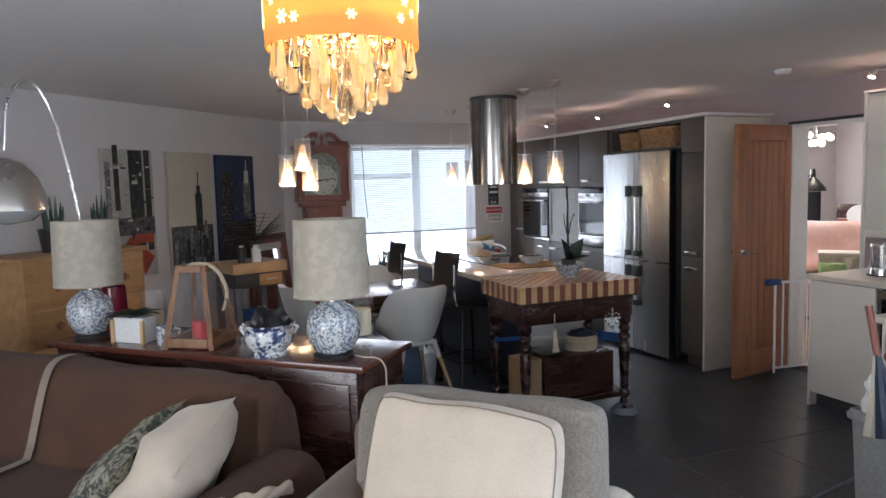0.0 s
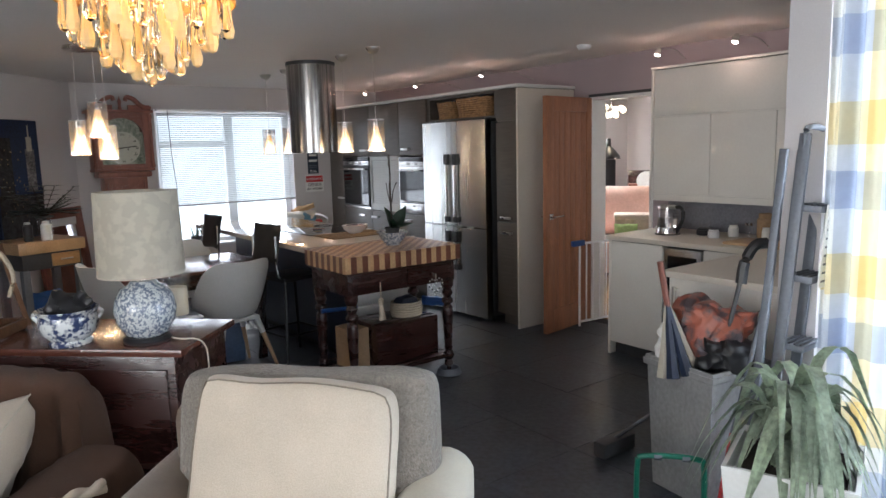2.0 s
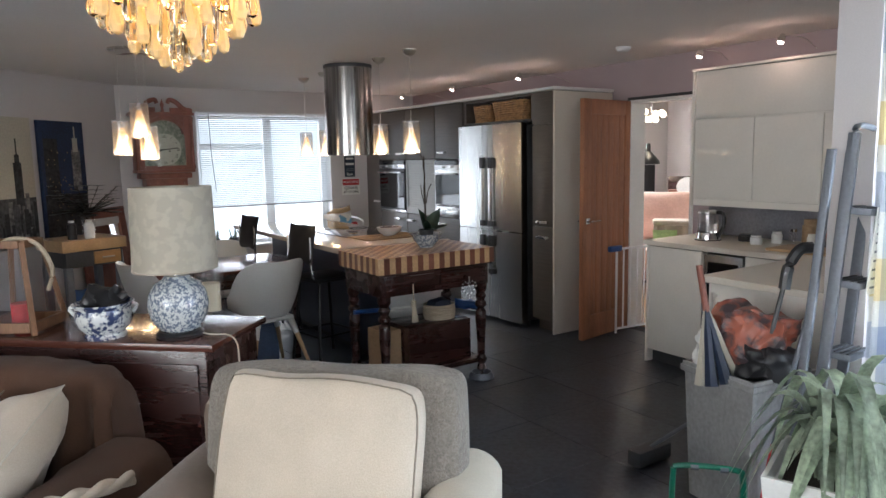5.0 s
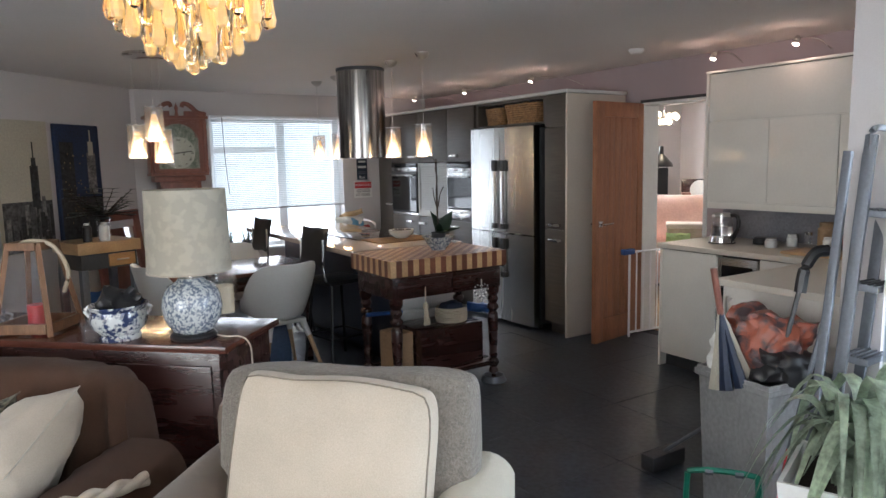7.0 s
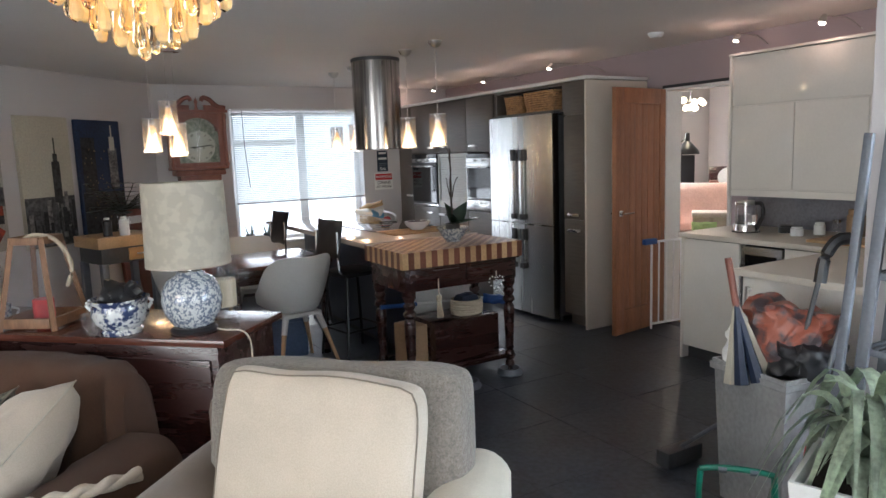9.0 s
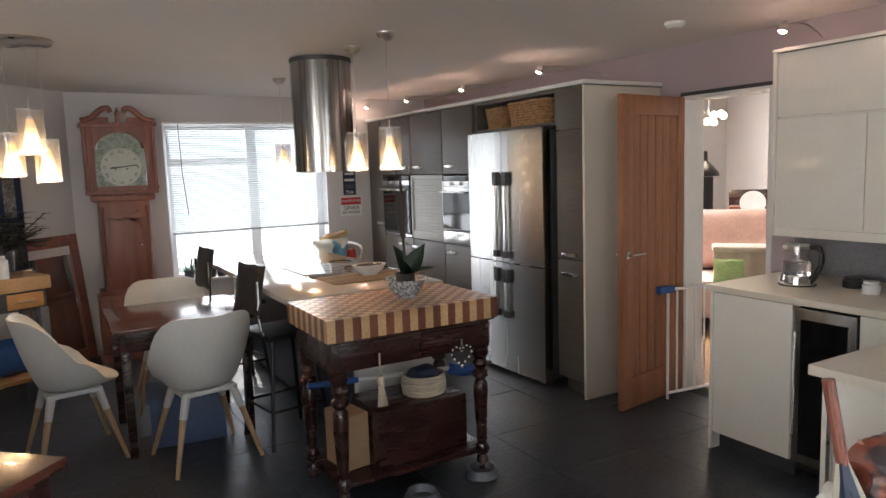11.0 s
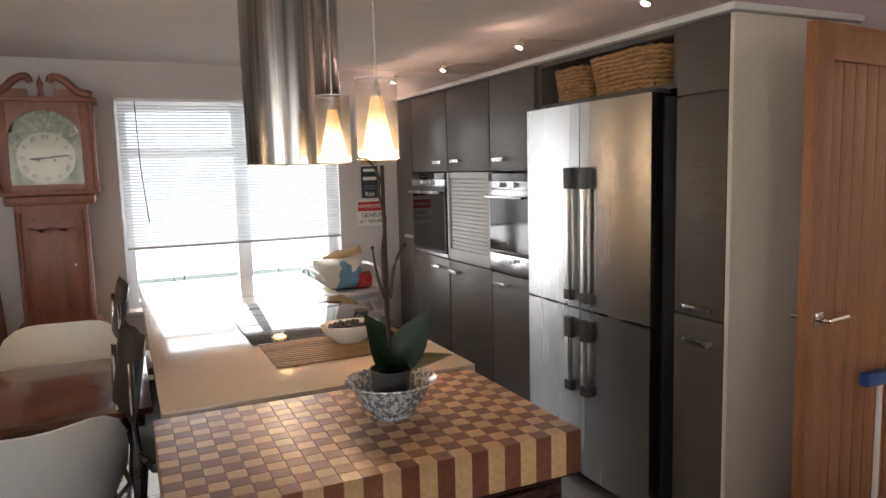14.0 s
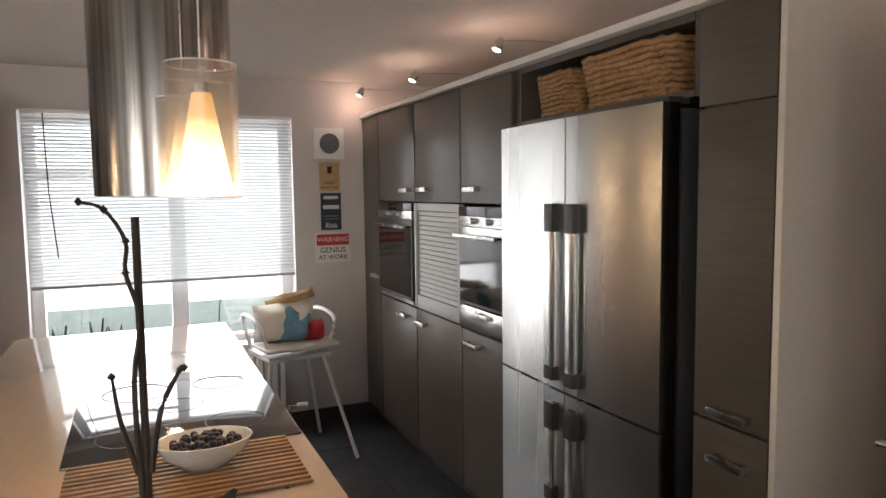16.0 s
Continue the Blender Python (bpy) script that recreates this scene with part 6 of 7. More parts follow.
# ---- sideboard behind the sofa and what stands on it ----
SB = living(-2.415, 2.83)
sd = thing("sideboard", "long dark mahogany sideboard behind the sofa", "sideboard", SB)
part("top", bx((0, 0, 0.866), (1.70, 0.47, 0.028), 0.006), M_MAHOG2, sd)
part("body", bx((0, 0, 0.46), (1.62, 0.43, 0.78), 0.004), M_MAHOG, sd)
for k in range(3):
    part("door", bx((-0.53 + k * 0.53, -0.22, 0.47), (0.50, 0.016, 0.66), 0.006), M_MAHOG, sd)
part("plinth", bx((0, 0, 0.035), (1.64, 0.44, 0.07), 0.004), M_MAHOG, sd)


def table_lamp(x, y):
    t = thing("table_lamp", "blue and white ginger-jar lamp with an ivory drum shade", "lamp", pose(x, y, 0.8805), "pair of ginger-jar lamps")
    part("foot", lathe(bmesh.new(), [(0, 0), (0.085, 0), (0.088, 0.012), (0.075, 0.022), (0, 0.022)], 32), M_BLACKP, t)
    part("jar", lathe(bmesh.new(), [(0, 0.02), (0.062, 0.022), (0.08, 0.035), (0.105, 0.08), (0.112, 0.125), (0.105, 0.17), (0.085, 0.205), (0.055, 0.222), (0.045, 0.235), (0, 0.235)], 40), M_PORC, t, "blue flowered porcelain jar")
    part("stem", lathe(bmesh.new(), [(0.012, 0.235), (0.012, 0.36), (0, 0.36)], 12), M_NICKEL, t)
    part("shade", lathe(bmesh.new(), [(0.155, 0.262), (0.147, 0.572), (0.144, 0.572), (0.152, 0.262), (0.155, 0.262)], 48), M_SHADE, t, "ivory drum shade with pale leaf print")
    part("shade_ring", lathe(bmesh.new(), [(0.156, 0.26), (0.156, 0.266), (0.1535, 0.266), (0.1535, 0.26)], 48), M_CREAMF, t)
    for k in range(3):
        a = k * 2.094
        part("spider", tube(bmesh.new(), [(0, 0, 0.36), (0.14 * math.cos(a), 0.14 * math.sin(a), 0.36)], 0.002, 5), M_NICKEL, t)
    return t


tl = table_lamp(0.595, 3.19)
part("cord", tube(bmesh.new(), curve_pts([(0.07, -0.03, 0.006), (0.10, -0.09, 0.005), (0.14, -0.128, 0.006), (0.166, -0.153, -0.02), (0.172, -0.16, -0.10), (0.168, -0.158, -0.45)], 5), 0.003, 6), M_CREAMA, tl, "thin pale lamp cord")
table_lamp(-0.385, 4.145)
pt = thing("planter_bowl", "blue and white two-handled pot on the sideboard", "pot", pose(0.355, 3.355, 0.8805, 0, 0, -20))
bm = bmesh.new()
lathe(bm, [(0, 0), (0.075, 0), (0.078, 0.012), (0.07, 0.02), (0.098, 0.05), (0.106, 0.08), (0.100, 0.115), (0.112, 0.135), (0.108, 0.137), (0.094, 0.115), (0.098, 0.08), (0.06, 0.025), (0, 0.02)], 40)
part("bowl", bm, M_PEONY, pt, "white bowl painted with dark blue peonies")
for s in (-1, 1):
    part("lug", tube(bmesh.new(), curve_pts([(s * 0.106, 0, 0.125), (s * 0.120, 0, 0.115), (s * 0.103, 0, 0.09)], 4), 0.007, 8), M_PORCP, pt)
bm = bmesh.new()
cushion(bm, 0.15, 0.10, 0.12, pose(0, 0, 0.135, 20, 30), 10, seed=41)
part("sunglasses_case", bm, M_BLACKP, pt, "dark case lying in the pot")
bm = bmesh.new()
cushion(bm, 0.07, 0.14, 0.05, pose(0.04, 0, 0.15, 40, 50), 8, seed=42)
part("sunglasses_case", bm, M_BLACKP, pt, "dark case lying in the pot")
cg = thing("hurricane_candle", "ivory candle in a footed glass cylinder", "candle", pose(0.755, 3.34, 0.8805))
part("glass", lathe(bmesh.new(), [(0, 0), (0.05, 0), (0.052, 0.006), (0.03, 0.02), (0.055, 0.04), (0.06, 0.24), (0.057, 0.24), (0.052, 0.045), (0, 0.03)], 32), M_TUMBLER, cg)
part("wax", lathe(bmesh.new(), [(0, 0.05), (0.042, 0.05), (0.042, 0.16), (0.038, 0.165), (0, 0.158)], 28), M_WAX, cg)
tm = thing("tumbler", "small clear glass tumbler on the sideboard", "glass", pose(0.245, 3.335, 0.8805))
part("glass", lathe(bmesh.new(), [(0, 0), (0.03, 0), (0.034, 0.09), (0.032, 0.09), (0.028, 0.01), (0, 0.008)], 24), M_TUMBLER, tm)

ln = thing("wooden_lantern", "tapered wooden lantern with glass sides and a rope handle", "lantern", pose(0.10, 3.70, 0.8805, 0, 0, -35))
for sx in (-1, 1):
    for sy in (-1, 1):
        part("post", tube(bmesh.new(), [(sx * 0.115, sy * 0.115, 0), (sx * 0.062, sy * 0.062, 0.36)], 0.013, 4), M_LANT, ln, smooth=0)
for z, h_, w in ((0.03, 0.04, 0.23), (0.355, 0.03, 0.15)):
    bm = bmesh.new()
    for sgn in (-1, 1):
        box(bm, (sgn * (w / 2 - 0.008), 0, z), (0.016, w - 0.02, h_), 0.002)
        box(bm, (0, sgn * (w / 2 - 0.008), z), (w - 0.036, 0.016, h_), 0.002)
    part("rail", bm, M_LANT, ln)
for k in range(4):
    bm = bmesh.new()
    v = [bm.verts.new(p) for p in ((-0.1, -0.103, 0.05), (0.1, -0.103, 0.05), (0.055, -0.066, 0.34), (-0.055, -0.066, 0.34))]
    bm.faces.new(v)
    bmesh.ops.solidify(bm, geom=bm.faces, thickness=0.003)
    part("glass", bm, M_TUMBLER, ln, m=pose(0, 0, 0, 0, 0, 90 * k), smooth=0)
part("candle", lathe(bmesh.new(), [(0, 0.01), (0.04, 0.01), (0.04, 0.11), (0, 0.11)], 20), M_RED, ln)
part("rope_handle", tube(bmesh.new(), curve_pts([(-0.07, 0, 0.35), (0.02, -0.03, 0.375), (0.10, -0.02, 0.35), (0.14, 0, 0.25), (0.115, 0, 0.16)], 6), 0.009, 8), M_ROPE, ln)
ps = thing("trough_planter", "small white trough planter with trailing green leaves", "plant", pose(-0.185, 3.93, 0.8805, 0, 0, -40))
part("trough", bx((0, 0, 0.06), (0.17, 0.09, 0.12), 0.006), M_PORCP, ps)
for x in (-0.085, 0.085):
    part("stand", bx((x, -0.05, 0.055), (0.016, 0.016, 0.11), 0.002), M_BEECH, ps)
for k in range(7):
    part("leaf", broad_leaf(0.15, 0.06, k * 51, 28, 0.35, (0, 0, 0.11)), M_LEAF, ps)
mg = thing("patterned_mug", "blue patterned mug on the sideboard", "mug", pose(-0.055, 3.79, 0.8805))
part("cup", lathe(bmesh.new(), [(0, 0), (0.036, 0), (0.04, 0.09), (0.037, 0.09), (0.033, 0.01), (0, 0.008)], 24), M_PORC, mg)
part("handle", tube(bmesh.new(), curve_pts([(0.038, 0, 0.075), (0.065, 0, 0.06), (0.037, 0, 0.02)], 4), 0.005, 6), M_PORCP, mg)
cj = thing("candle_jar", "ivory pillar candle in a square glass jar", "candle", pose(-0.10, 4.03, 0.8805))
part("glass", lathe(bmesh.new(), [(0, 0), (0.06, 0), (0.06, 0.22), (0.057, 0.22), (0.056, 0.01), (0, 0.01)], 24), M_TUMBLER, cj)
part("wax", lathe(bmesh.new(), [(0, 0.012), (0.04, 0.012), (0.04, 0.13), (0, 0.13)], 20), M_WAX, cj)
rv = thing("red_vase", "dark red glass vase on the sideboard", "vase", pose(-0.28, 4.16, 0.8805))
part("body", lathe(bmesh.new(), [(0, 0), (0.05, 0), (0.06, 0.08), (0.055, 0.24), (0.052, 0.24), (0.05, 0.02), (0, 0.02)], 24), mat("dark_red_glass", (0.12, 0.006, 0.02), 0.1), rv)

# ---- sofa, armchair ----
so = thing("sofa", "long sofa covered with a brown throw", "sofa", living(-2.95, 2.12))
bm = bmesh.new()
n, mm = 60, 22
prof = [(-0.62, 0.02), (-0.625, 0.2), (-0.60, 0.42), (-0.50, 0.465), (-0.2, 0.47), (0.08, 0.47), (0.13, 0.50), (0.165, 0.62), (0.205, 0.80), (0.25, 0.855), (0.33, 0.862), (0.40, 0.83), (0.425, 0.7), (0.43, 0.02)]
pp_ = curve_pts([(0, y, z) for y, z in prof], 4)
rows = []
for i in range(n + 13):
    x = -1.15 + 2.12 * min(1, i / n)
    phi = max(0, i - n) / 12 * math.pi / 2
    row = []
    for j, p in enumerate(pp_):
        k = noise.noise(Vector((x * 2.2, p.y * 3, p.z * 3)))
        hang = max(0, min(1, (0.86 - p.z) / 0.5))
        fold = (0.012 + 0.016 * hang) * math.sin(x * 46 + phi * 9 + p.z * 4) * max(0, min(1, (x - 0.6) / 0.3))
        wave = 0.007 * math.sin(x * 9 + 5 * p.z) * hang
        xx = x + (0.15 + 0.10 * hang) * math.sin(phi) + 0.02 * hang * math.sin(p.y * 55) * math.sin(phi)
        yy = 0.28 + (p.y - 0.28) * (1 - 0.45 * (1 - math.cos(phi)) * (p.z > 0.5)) if phi else p.y
        zz = p.z - 0.11 * (1 - math.cos(phi)) * (p.z > 0.5) - 0.03 * (1 - hang) * max(0, (x - 0.5) / 0.47) ** 2
        row.append(bm.verts.new((xx, yy + 0.02 * k + fold + wave, max(0.02, zz + 0.014 * k))))
    rows.append(row)
for a, b in zip(rows, rows[1:]):
    for j in range(len(pp_) - 1):
        bm.faces.new([a[j], a[j + 1], b[j + 1], b[j]])
bm.faces.new(rows[0])
bm.faces.new(rows[-1][::-1])
part("throw_cover", bm, M_BROWN, so, "brown woollen throw over the whole sofa", smooth=60)
bm = bmesh.new()
sp = []
for j, p in enumerate(pp_[6:44]):
    sp.append((0.02 - 0.10 * (0.8 - p.z), p.y, p.z))
vs_ = []
for x, y, z in sp:
    kk = noise.noise(Vector(((x) * 2.2, y * 3, z * 3)))
    vs_.append([bm.verts.new((x + d, y + 0.02 * kk - 0.012, z + 0.014 * kk + 0.012)) for d in (-0.022, 0.022)])
for a, b in zip(vs_, vs_[1:]):
    bm.faces.new([a[0], a[1], b[1], b[0]])
bmesh.ops.solidify(bm, geom=bm.faces, thickness=0.006)
part("pale_stripe", bm, M_CREAMF, so, "cream edging strip of the throw", smooth=70)
bm = bmesh.new()
rows = []
for i in range(19):
    f = i / 18
    y = -0.60 + 0.84 * f
    row = []
    for j in range(17):
        a = math.pi * j / 16
        k = noise.noise(Vector((y * 5, a * 1.5, 4)))
        top = 0.57 + 0.05 * f + 0.016 * k - 0.06 * max(0, 1 - f * 6) ** 2
        side = 0.012 * math.sin(y * 40 + a) * abs(math.cos(a))
        if j in (0, 16):
            row.append(bm.verts.new((1.20 + (0.17 if j == 0 else -0.15) + 2 * side, y, 0.03)))
        else:
            row.append(bm.verts.new((1.20 + 0.15 * math.copysign(abs(math.cos(a)) ** 0.6, math.cos(a)) + side, y, top - 0.14 + 0.14 * math.sin(a) ** 0.7)))
    rows.append(row)
for a, b in zip(rows, rows[1:]):
    for j in range(16):
        bm.faces.new([a[j], a[j + 1], b[j + 1], b[j]])
bm.faces.new(rows[0])
bm.faces.new(rows[-1][::-1])
part("draped_arm", bm, M_BROWN, so, "sofa arm under the brown throw", smooth=60)
rope = curve_pts([(1.10, -0.60, 0.53), (1.12, -0.50, 0.565), (1.08, -0.42, 0.56), (1.15, -0.36, 0.585), (1.20, -0.33, 0.60), (1.17, -0.26, 0.60), (1.25, -0.22, 0.61), (1.31, -0.12, 0.60), (1.345, 0.02, 0.58)], 9)
for ph in (0, math.pi):
    bm = bmesh.new()
    tube(bm, [p + Vector((0.010 * math.cos(k * 0.55 + ph), 0.006 * math.cos(k * 0.55 + ph), 0.012 + 0.010 * math.sin(k * 0.55 + ph))) for k, p in enumerate(rope)], 0.015, 8)
    part("fringe_cord", bm, M_CREAMF, so, "thick cream twisted cord edging the throw", smooth=80)


def scatter_cushion(m, w, h, t_, material, label, seed, seam=M_PIPING):
    c = thing("cushion", label, "cushion", m, "scatter cushions")
    bm = bmesh.new()
    cushion(bm, w, h, t_, None, 20, 0.0, seed, 2.6)
    for v in bm.verts:
        v.co += (0.022 * noise.noise_vector(v.co * 6 + Vector((seed, 0, 0))) + 0.007 * noise.noise_vector(v.co * 22)) * (1 - abs(2 * v.co.x / w) ** 4)
    part("cover", bm, material, c, smooth=70)
    part("seam", tube(bmesh.new(), edge_line(w, h), 0.0025, 6), seam, c)
    return c


scatter_cushion(living(-2.05, 2.08, 0.60, -4) @ pose(0, 0, 0, 0, -44, 0) @ pose(0, 0, 0, -68), 0.50, 0.42, 0.27, M_CREAMF, "cream cotton cushion slumped on the sofa", 3, M_CREAMA)
scatter_cushion(living(-2.30, 2.08, 0.585, -4) @ pose(0, 0, 0, 0, -40, 0) @ pose(0, 0, 0, -70), 0.52, 0.40, 0.13, M_DAMASK, "green damask patterned cushion on the sofa", 6)

ac = thing("armchair", "grey linen armchair with cream arm covers", "armchair", living(-0.975, 1.85))
part("base", bx((0, 0.0, 0.22), (0.80, 0.84, 0.26), 0.03), M_TAN, ac)
for sx in (-0.3, 0.3):
    for sy in (-0.3, 0.3):
        part("foot", lathe(bmesh.new(), [(0, 0), (0.025, 0), (0.03, 0.09), (0, 0.09)], 12, (sx, sy, 0)), M_BLACKP, ac)
bm = bmesh.new()
box(bm, (0.0, -0.08, 0.41), (0.62, 0.68, 0.16), 0.05)
part("seat_cushion", bm, M_TAN, ac)
bm = bmesh.new()
box(bm, (-0.03, 0.40, 0.47), (0.78, 0.14, 0.72), 0.05)
part("back_frame", bm, M_TAN, ac)


def block_edge(a, b, w, h, seed):
    """Outline of a block cushion: rounded corners and a slack, wavy border."""
    k = noise.noise(Vector((a * 1.3 + seed, b * 1.3, 7.0)))
    c = (abs(a) * abs(b)) ** 8
    return (a * w / 2 * (1 - 0.05 * c) * (1 + 0.02 * (1 - b * b) - 0.02) + 0.010 * k, b * h / 2 * (1 - 0.05 * c) * (1 + 0.02 * (1 - a * a) - 0.02) + 0.014 * k * (b + 1) / 2)


def box_cushion(bm, w, h, t_, m, seed):
    """Block cushion with puffed faces between two seams and a bulging border."""
    n, levels = 22, 6
    g = {}
    for side in (1, -1):
        for i in range(n + 1):
            for j in range(n + 1):
                a, b = math.sin((2 * i / n - 1) * math.pi / 2), math.sin((2 * j / n - 1) * math.pi / 2)
                x, z = block_edge(a, b, w, h, seed)
                k = noise.noise(Vector((a * 1.7 + seed, b * 1.7, side)))
                k2 = noise.noise(Vector((a * 5 + seed, b * 5, side)))
                f = ((1 - abs(a) ** 3) * (1 - abs(b) ** 3)) ** 0.6
                g[side, i, j] = bm.verts.new((x, side * t_ * (0.34 + f * (0.30 + 0.10 * k + 0.025 * k2)), z))
    for side in (1, -1):
        for i in range(n):
            for j in range(n):
                q = [g[side, i, j], g[side, i + 1, j], g[side, i + 1, j + 1], g[side, i, j + 1]]
                bm.faces.new(q if side == -1 else q[::-1])
    ring = [(i, 0) for i in range(n)] + [(n, j) for j in range(n)] + [(n - i, n) for i in range(n)] + [(0, n - j) for j in range(n)]
    last = [g[-1, i, j] for i, j in ring]
    for lv in range(1, levels + 1):
        s = lv / levels
        if lv == levels:
            cur = [g[1, i, j] for i, j in ring]
        else:
            bul = 1 + 0.045 * math.sin(math.pi * s)
            cur = []
            for i, j in ring:
                p, q = g[-1, i, j].co, g[1, i, j].co
                cur.append(bm.verts.new((p.x * bul, p.y + (q.y - p.y) * s, p.z * bul)))
        for k in range(len(ring)):
            k1 = (k + 1) % len(ring)
            bm.faces.new([last[k], last[k1], cur[k1], cur[k]])
        last = cur
    bmesh.ops.transform(bm, matrix=m, verts=bm.verts)
    return bm


bkm = pose(0.012, 0.34, 0.69, -10)
bc_ = part("back_cushion", box_cushion(bmesh.new(), 0.75, 0.50, 0.20, bkm, 2), M_LINEN, ac, "grey woven linen back cushion", smooth=50)
for sx, m_ in ((0.385, M_CREAMA), (-0.395, M_TAN)):
    bm = bmesh.new()
    pts = []
    for i in range(15):
        s = i / 14
        y = -0.42 + 0.86 * s
        row = []
        for j in range(13):
            a = math.pi * j / 12
            hgt = 0.675 - 0.03 * (1 - s) ** 2
            if j in (0, 12):
                row.append(bm.verts.new((sx + (0.1 if j == 0 else -0.1), y, 0.05)))
            else:
                row.append(bm.verts.new((sx + 0.105 * math.cos(a), y, hgt - 0.09 + 0.09 * math.sin(a) + 0.006 * noise.noise(Vector((y * 5, a, sx))))))
        pts.append(row)
    for a, b in zip(pts, pts[1:]):
        for j in range(12):
            bm.faces.new([a[j], a[j + 1], b[j + 1], b[j]])
    bm.faces.new(pts[0])
    bm.faces.new(pts[-1][::-1])
    ar = part("arm", bm, m_, ac, "cream covered arm" if sx > 0 else "taupe arm", smooth=60)
cu = thing("box_cushion", "square cream cotton cushion with dark piping on the armchair", "cushion", living(-0.965, 2.045, 0.715, 0) @ pose(0, 0, 0, -14, 3))
part("cover", box_cushion(bmesh.new(), 0.545, 0.47, 0.15, Matrix(), 7), M_CREAMF, cu, smooth=50)
for y in (-0.053, 0.053):
    pts = []
    for a0, b0, a1, b1 in ((-1, -1, 1, -1), (1, -1, 1, 1), (1, 1, -1, 1), (-1, 1, -1, -1)):
        for k in range(12):
            x, z = block_edge(a0 + (a1 - a0) * k / 12, b0 + (b1 - b0) * k / 12, 0.545, 0.47, 7)
            pts.append((x * 1.004, y, z * 1.004))
    part("piping", tube(bmesh.new(), pts + pts[:1], 0.0026, 6), M_PIPING, cu)

# ---- crystal ceiling lamp ----
cd_ = thing("crystal_ceiling_lamp", "gold drum shade ceiling lamp dripping with amber crystals", "lamp", pose(0.314, 1.746, 0))
part("ceiling_plate", lathe(bmesh.new(), [(0, CEIL - 0.02), (0.07, CEIL - 0.02), (0.07, CEIL - 0.001), (0, CEIL - 0.001)], 28), M_CHROME, cd_)
part("rod", lathe(bmesh.new(), [(0.008, 2.0), (0.008, CEIL - 0.02)], 10), M_CHROME, cd_)
SR, SZ0, SZ1 = 0.147, 1.84, 2.02
sh_ = part("shade", lathe(bmesh.new(), [(SR, SZ0), (SR * 0.99, SZ1), (SR * 0.97, SZ1), (SR * 0.98, SZ0), (SR, SZ0)], 64), M_GOLDSH, cd_, "gold fabric drum shade with cut-out flowers")
flower = glow("lit_cut_out", (1.0, 0.80, 0.42), 1.6)
rf = random.Random(21)
for k in range(46):
    a, z = rf.uniform(0, 2 * math.pi), rf.uniform(SZ0 + 0.03, SZ1 - 0.02)
    bm = bmesh.new()
    r = rf.uniform(0.007, 0.013)
    for j in range(6):
        b = j * math.pi / 3
        box(bm, (r * 0.6 * math.cos(b), 0, r * 0.6 * math.sin(b)), (r, 0.0008, r * 0.36), 0, Matrix.Translation((r * 0.6 * math.cos(b), 0, r * 0.6 * math.sin(b))) @ pose(0, 0, 0, 0, -math.degrees(b)) @ Matrix.Translation((-r * 0.6 * math.cos(b), 0, -r * 0.6 * math.sin(b))))
    part("cut_out_flower", bm, flower, sh_, m=pose((SR + 0.001) * math.cos(a), (SR + 0.001) * math.sin(a), z, 0, 0, math.degrees(a) + 90), smooth=0)
part("crystal_plate", lathe(bmesh.new(), [(0.128, SZ0 + 0.03), (0.136, SZ0 + 0.03), (0.136, SZ0 + 0.036), (0.128, SZ0 + 0.036), (0.128, SZ0 + 0.03)], 40), M_CHROME, cd_)
drop_me = finish(lathe(bmesh.new(), [(0, 0), (0.004, -0.002), (0.006, -0.02), (0.010, -0.05), (0.013, -0.062), (0.009, -0.072), (0, -0.076)], 8), "crystal_drop", 20)
bead_me = finish(lathe(bmesh.new(), [(0, 0), (0.006, -0.004), (0.008, -0.01), (0.006, -0.016), (0, -0.02)], 8), "crystal_bead", 20)
for me in (drop_me, bead_me):
    me.materials.append(M_CRYSTAL)
milky_me = drop_me.copy()
milky_me.materials.clear()
milky_me.materials.append(M_MILKY)
for ring, (r, nn, low) in enumerate(((0.132, 20, 0.0), (0.105, 16, -0.022), (0.076, 12, -0.045), (0.045, 8, -0.065), (0.012, 3, -0.078))):
    for k in range(nn):
        a = 2 * math.pi * (k + 0.5 * (ring % 2)) / nn
        x, y = r * math.cos(a), r * math.sin(a)
        z = SZ0 + 0.03 + low
        o = new("crystal_drop", milky_me if (k + ring) % 2 else drop_me)
        o.scale = (0.85, 0.85, 1.1)
        o.parent = cd_
        o.location = (x, y, z - 0.012 * ((k * 7) % 3) / 2)
        for j in range(2 + ring):
            o = new("crystal_bead", bead_me)
            o.parent = cd_
            o.location = (x, y, min(z + 0.03 + j * 0.02, SZ0 + 0.03))
for k in range(5):
    a = 2 * math.pi * k / 5
    part("bulb", lathe(bmesh.new(), [(0, 0), (0.01, 0.004), (0.014, 0.02), (0.008, 0.04), (0, 0.045)], 12, (0.085 * math.cos(a), 0.085 * math.sin(a), SZ0 + 0.045)), M_BULB, cd_)

# ---- lounge seen through the doorway ----
structure("wall_lounge_east", bx((8.28, 4.2, CEIL / 2), (0.16, 5.9, CEIL)), M_WALL, "plain grey wall of the next room", "wall")
bm = bmesh.new()
box(bm, (5.07, 7.0, CEIL / 2), (0.44, 0.16, CEIL))
box(bm, (7.5, 7.0, CEIL / 2), (1.4, 0.16, CEIL))
box(bm, (6.045, 7.0, 0.4), (1.51, 0.16, 0.8))
box(bm, (6.045, 7.0, 2.22), (1.51, 0.16, 0.2))
structure("wall_lounge_north", bm, M_WALL, "grey window wall of the next room", "wall")
structure("wall_lounge_south", bx((6.5, 1.3, CEIL / 2), (3.4, 0.16, CEIL)), M_WALL, "plain wall of the next room", "wall")
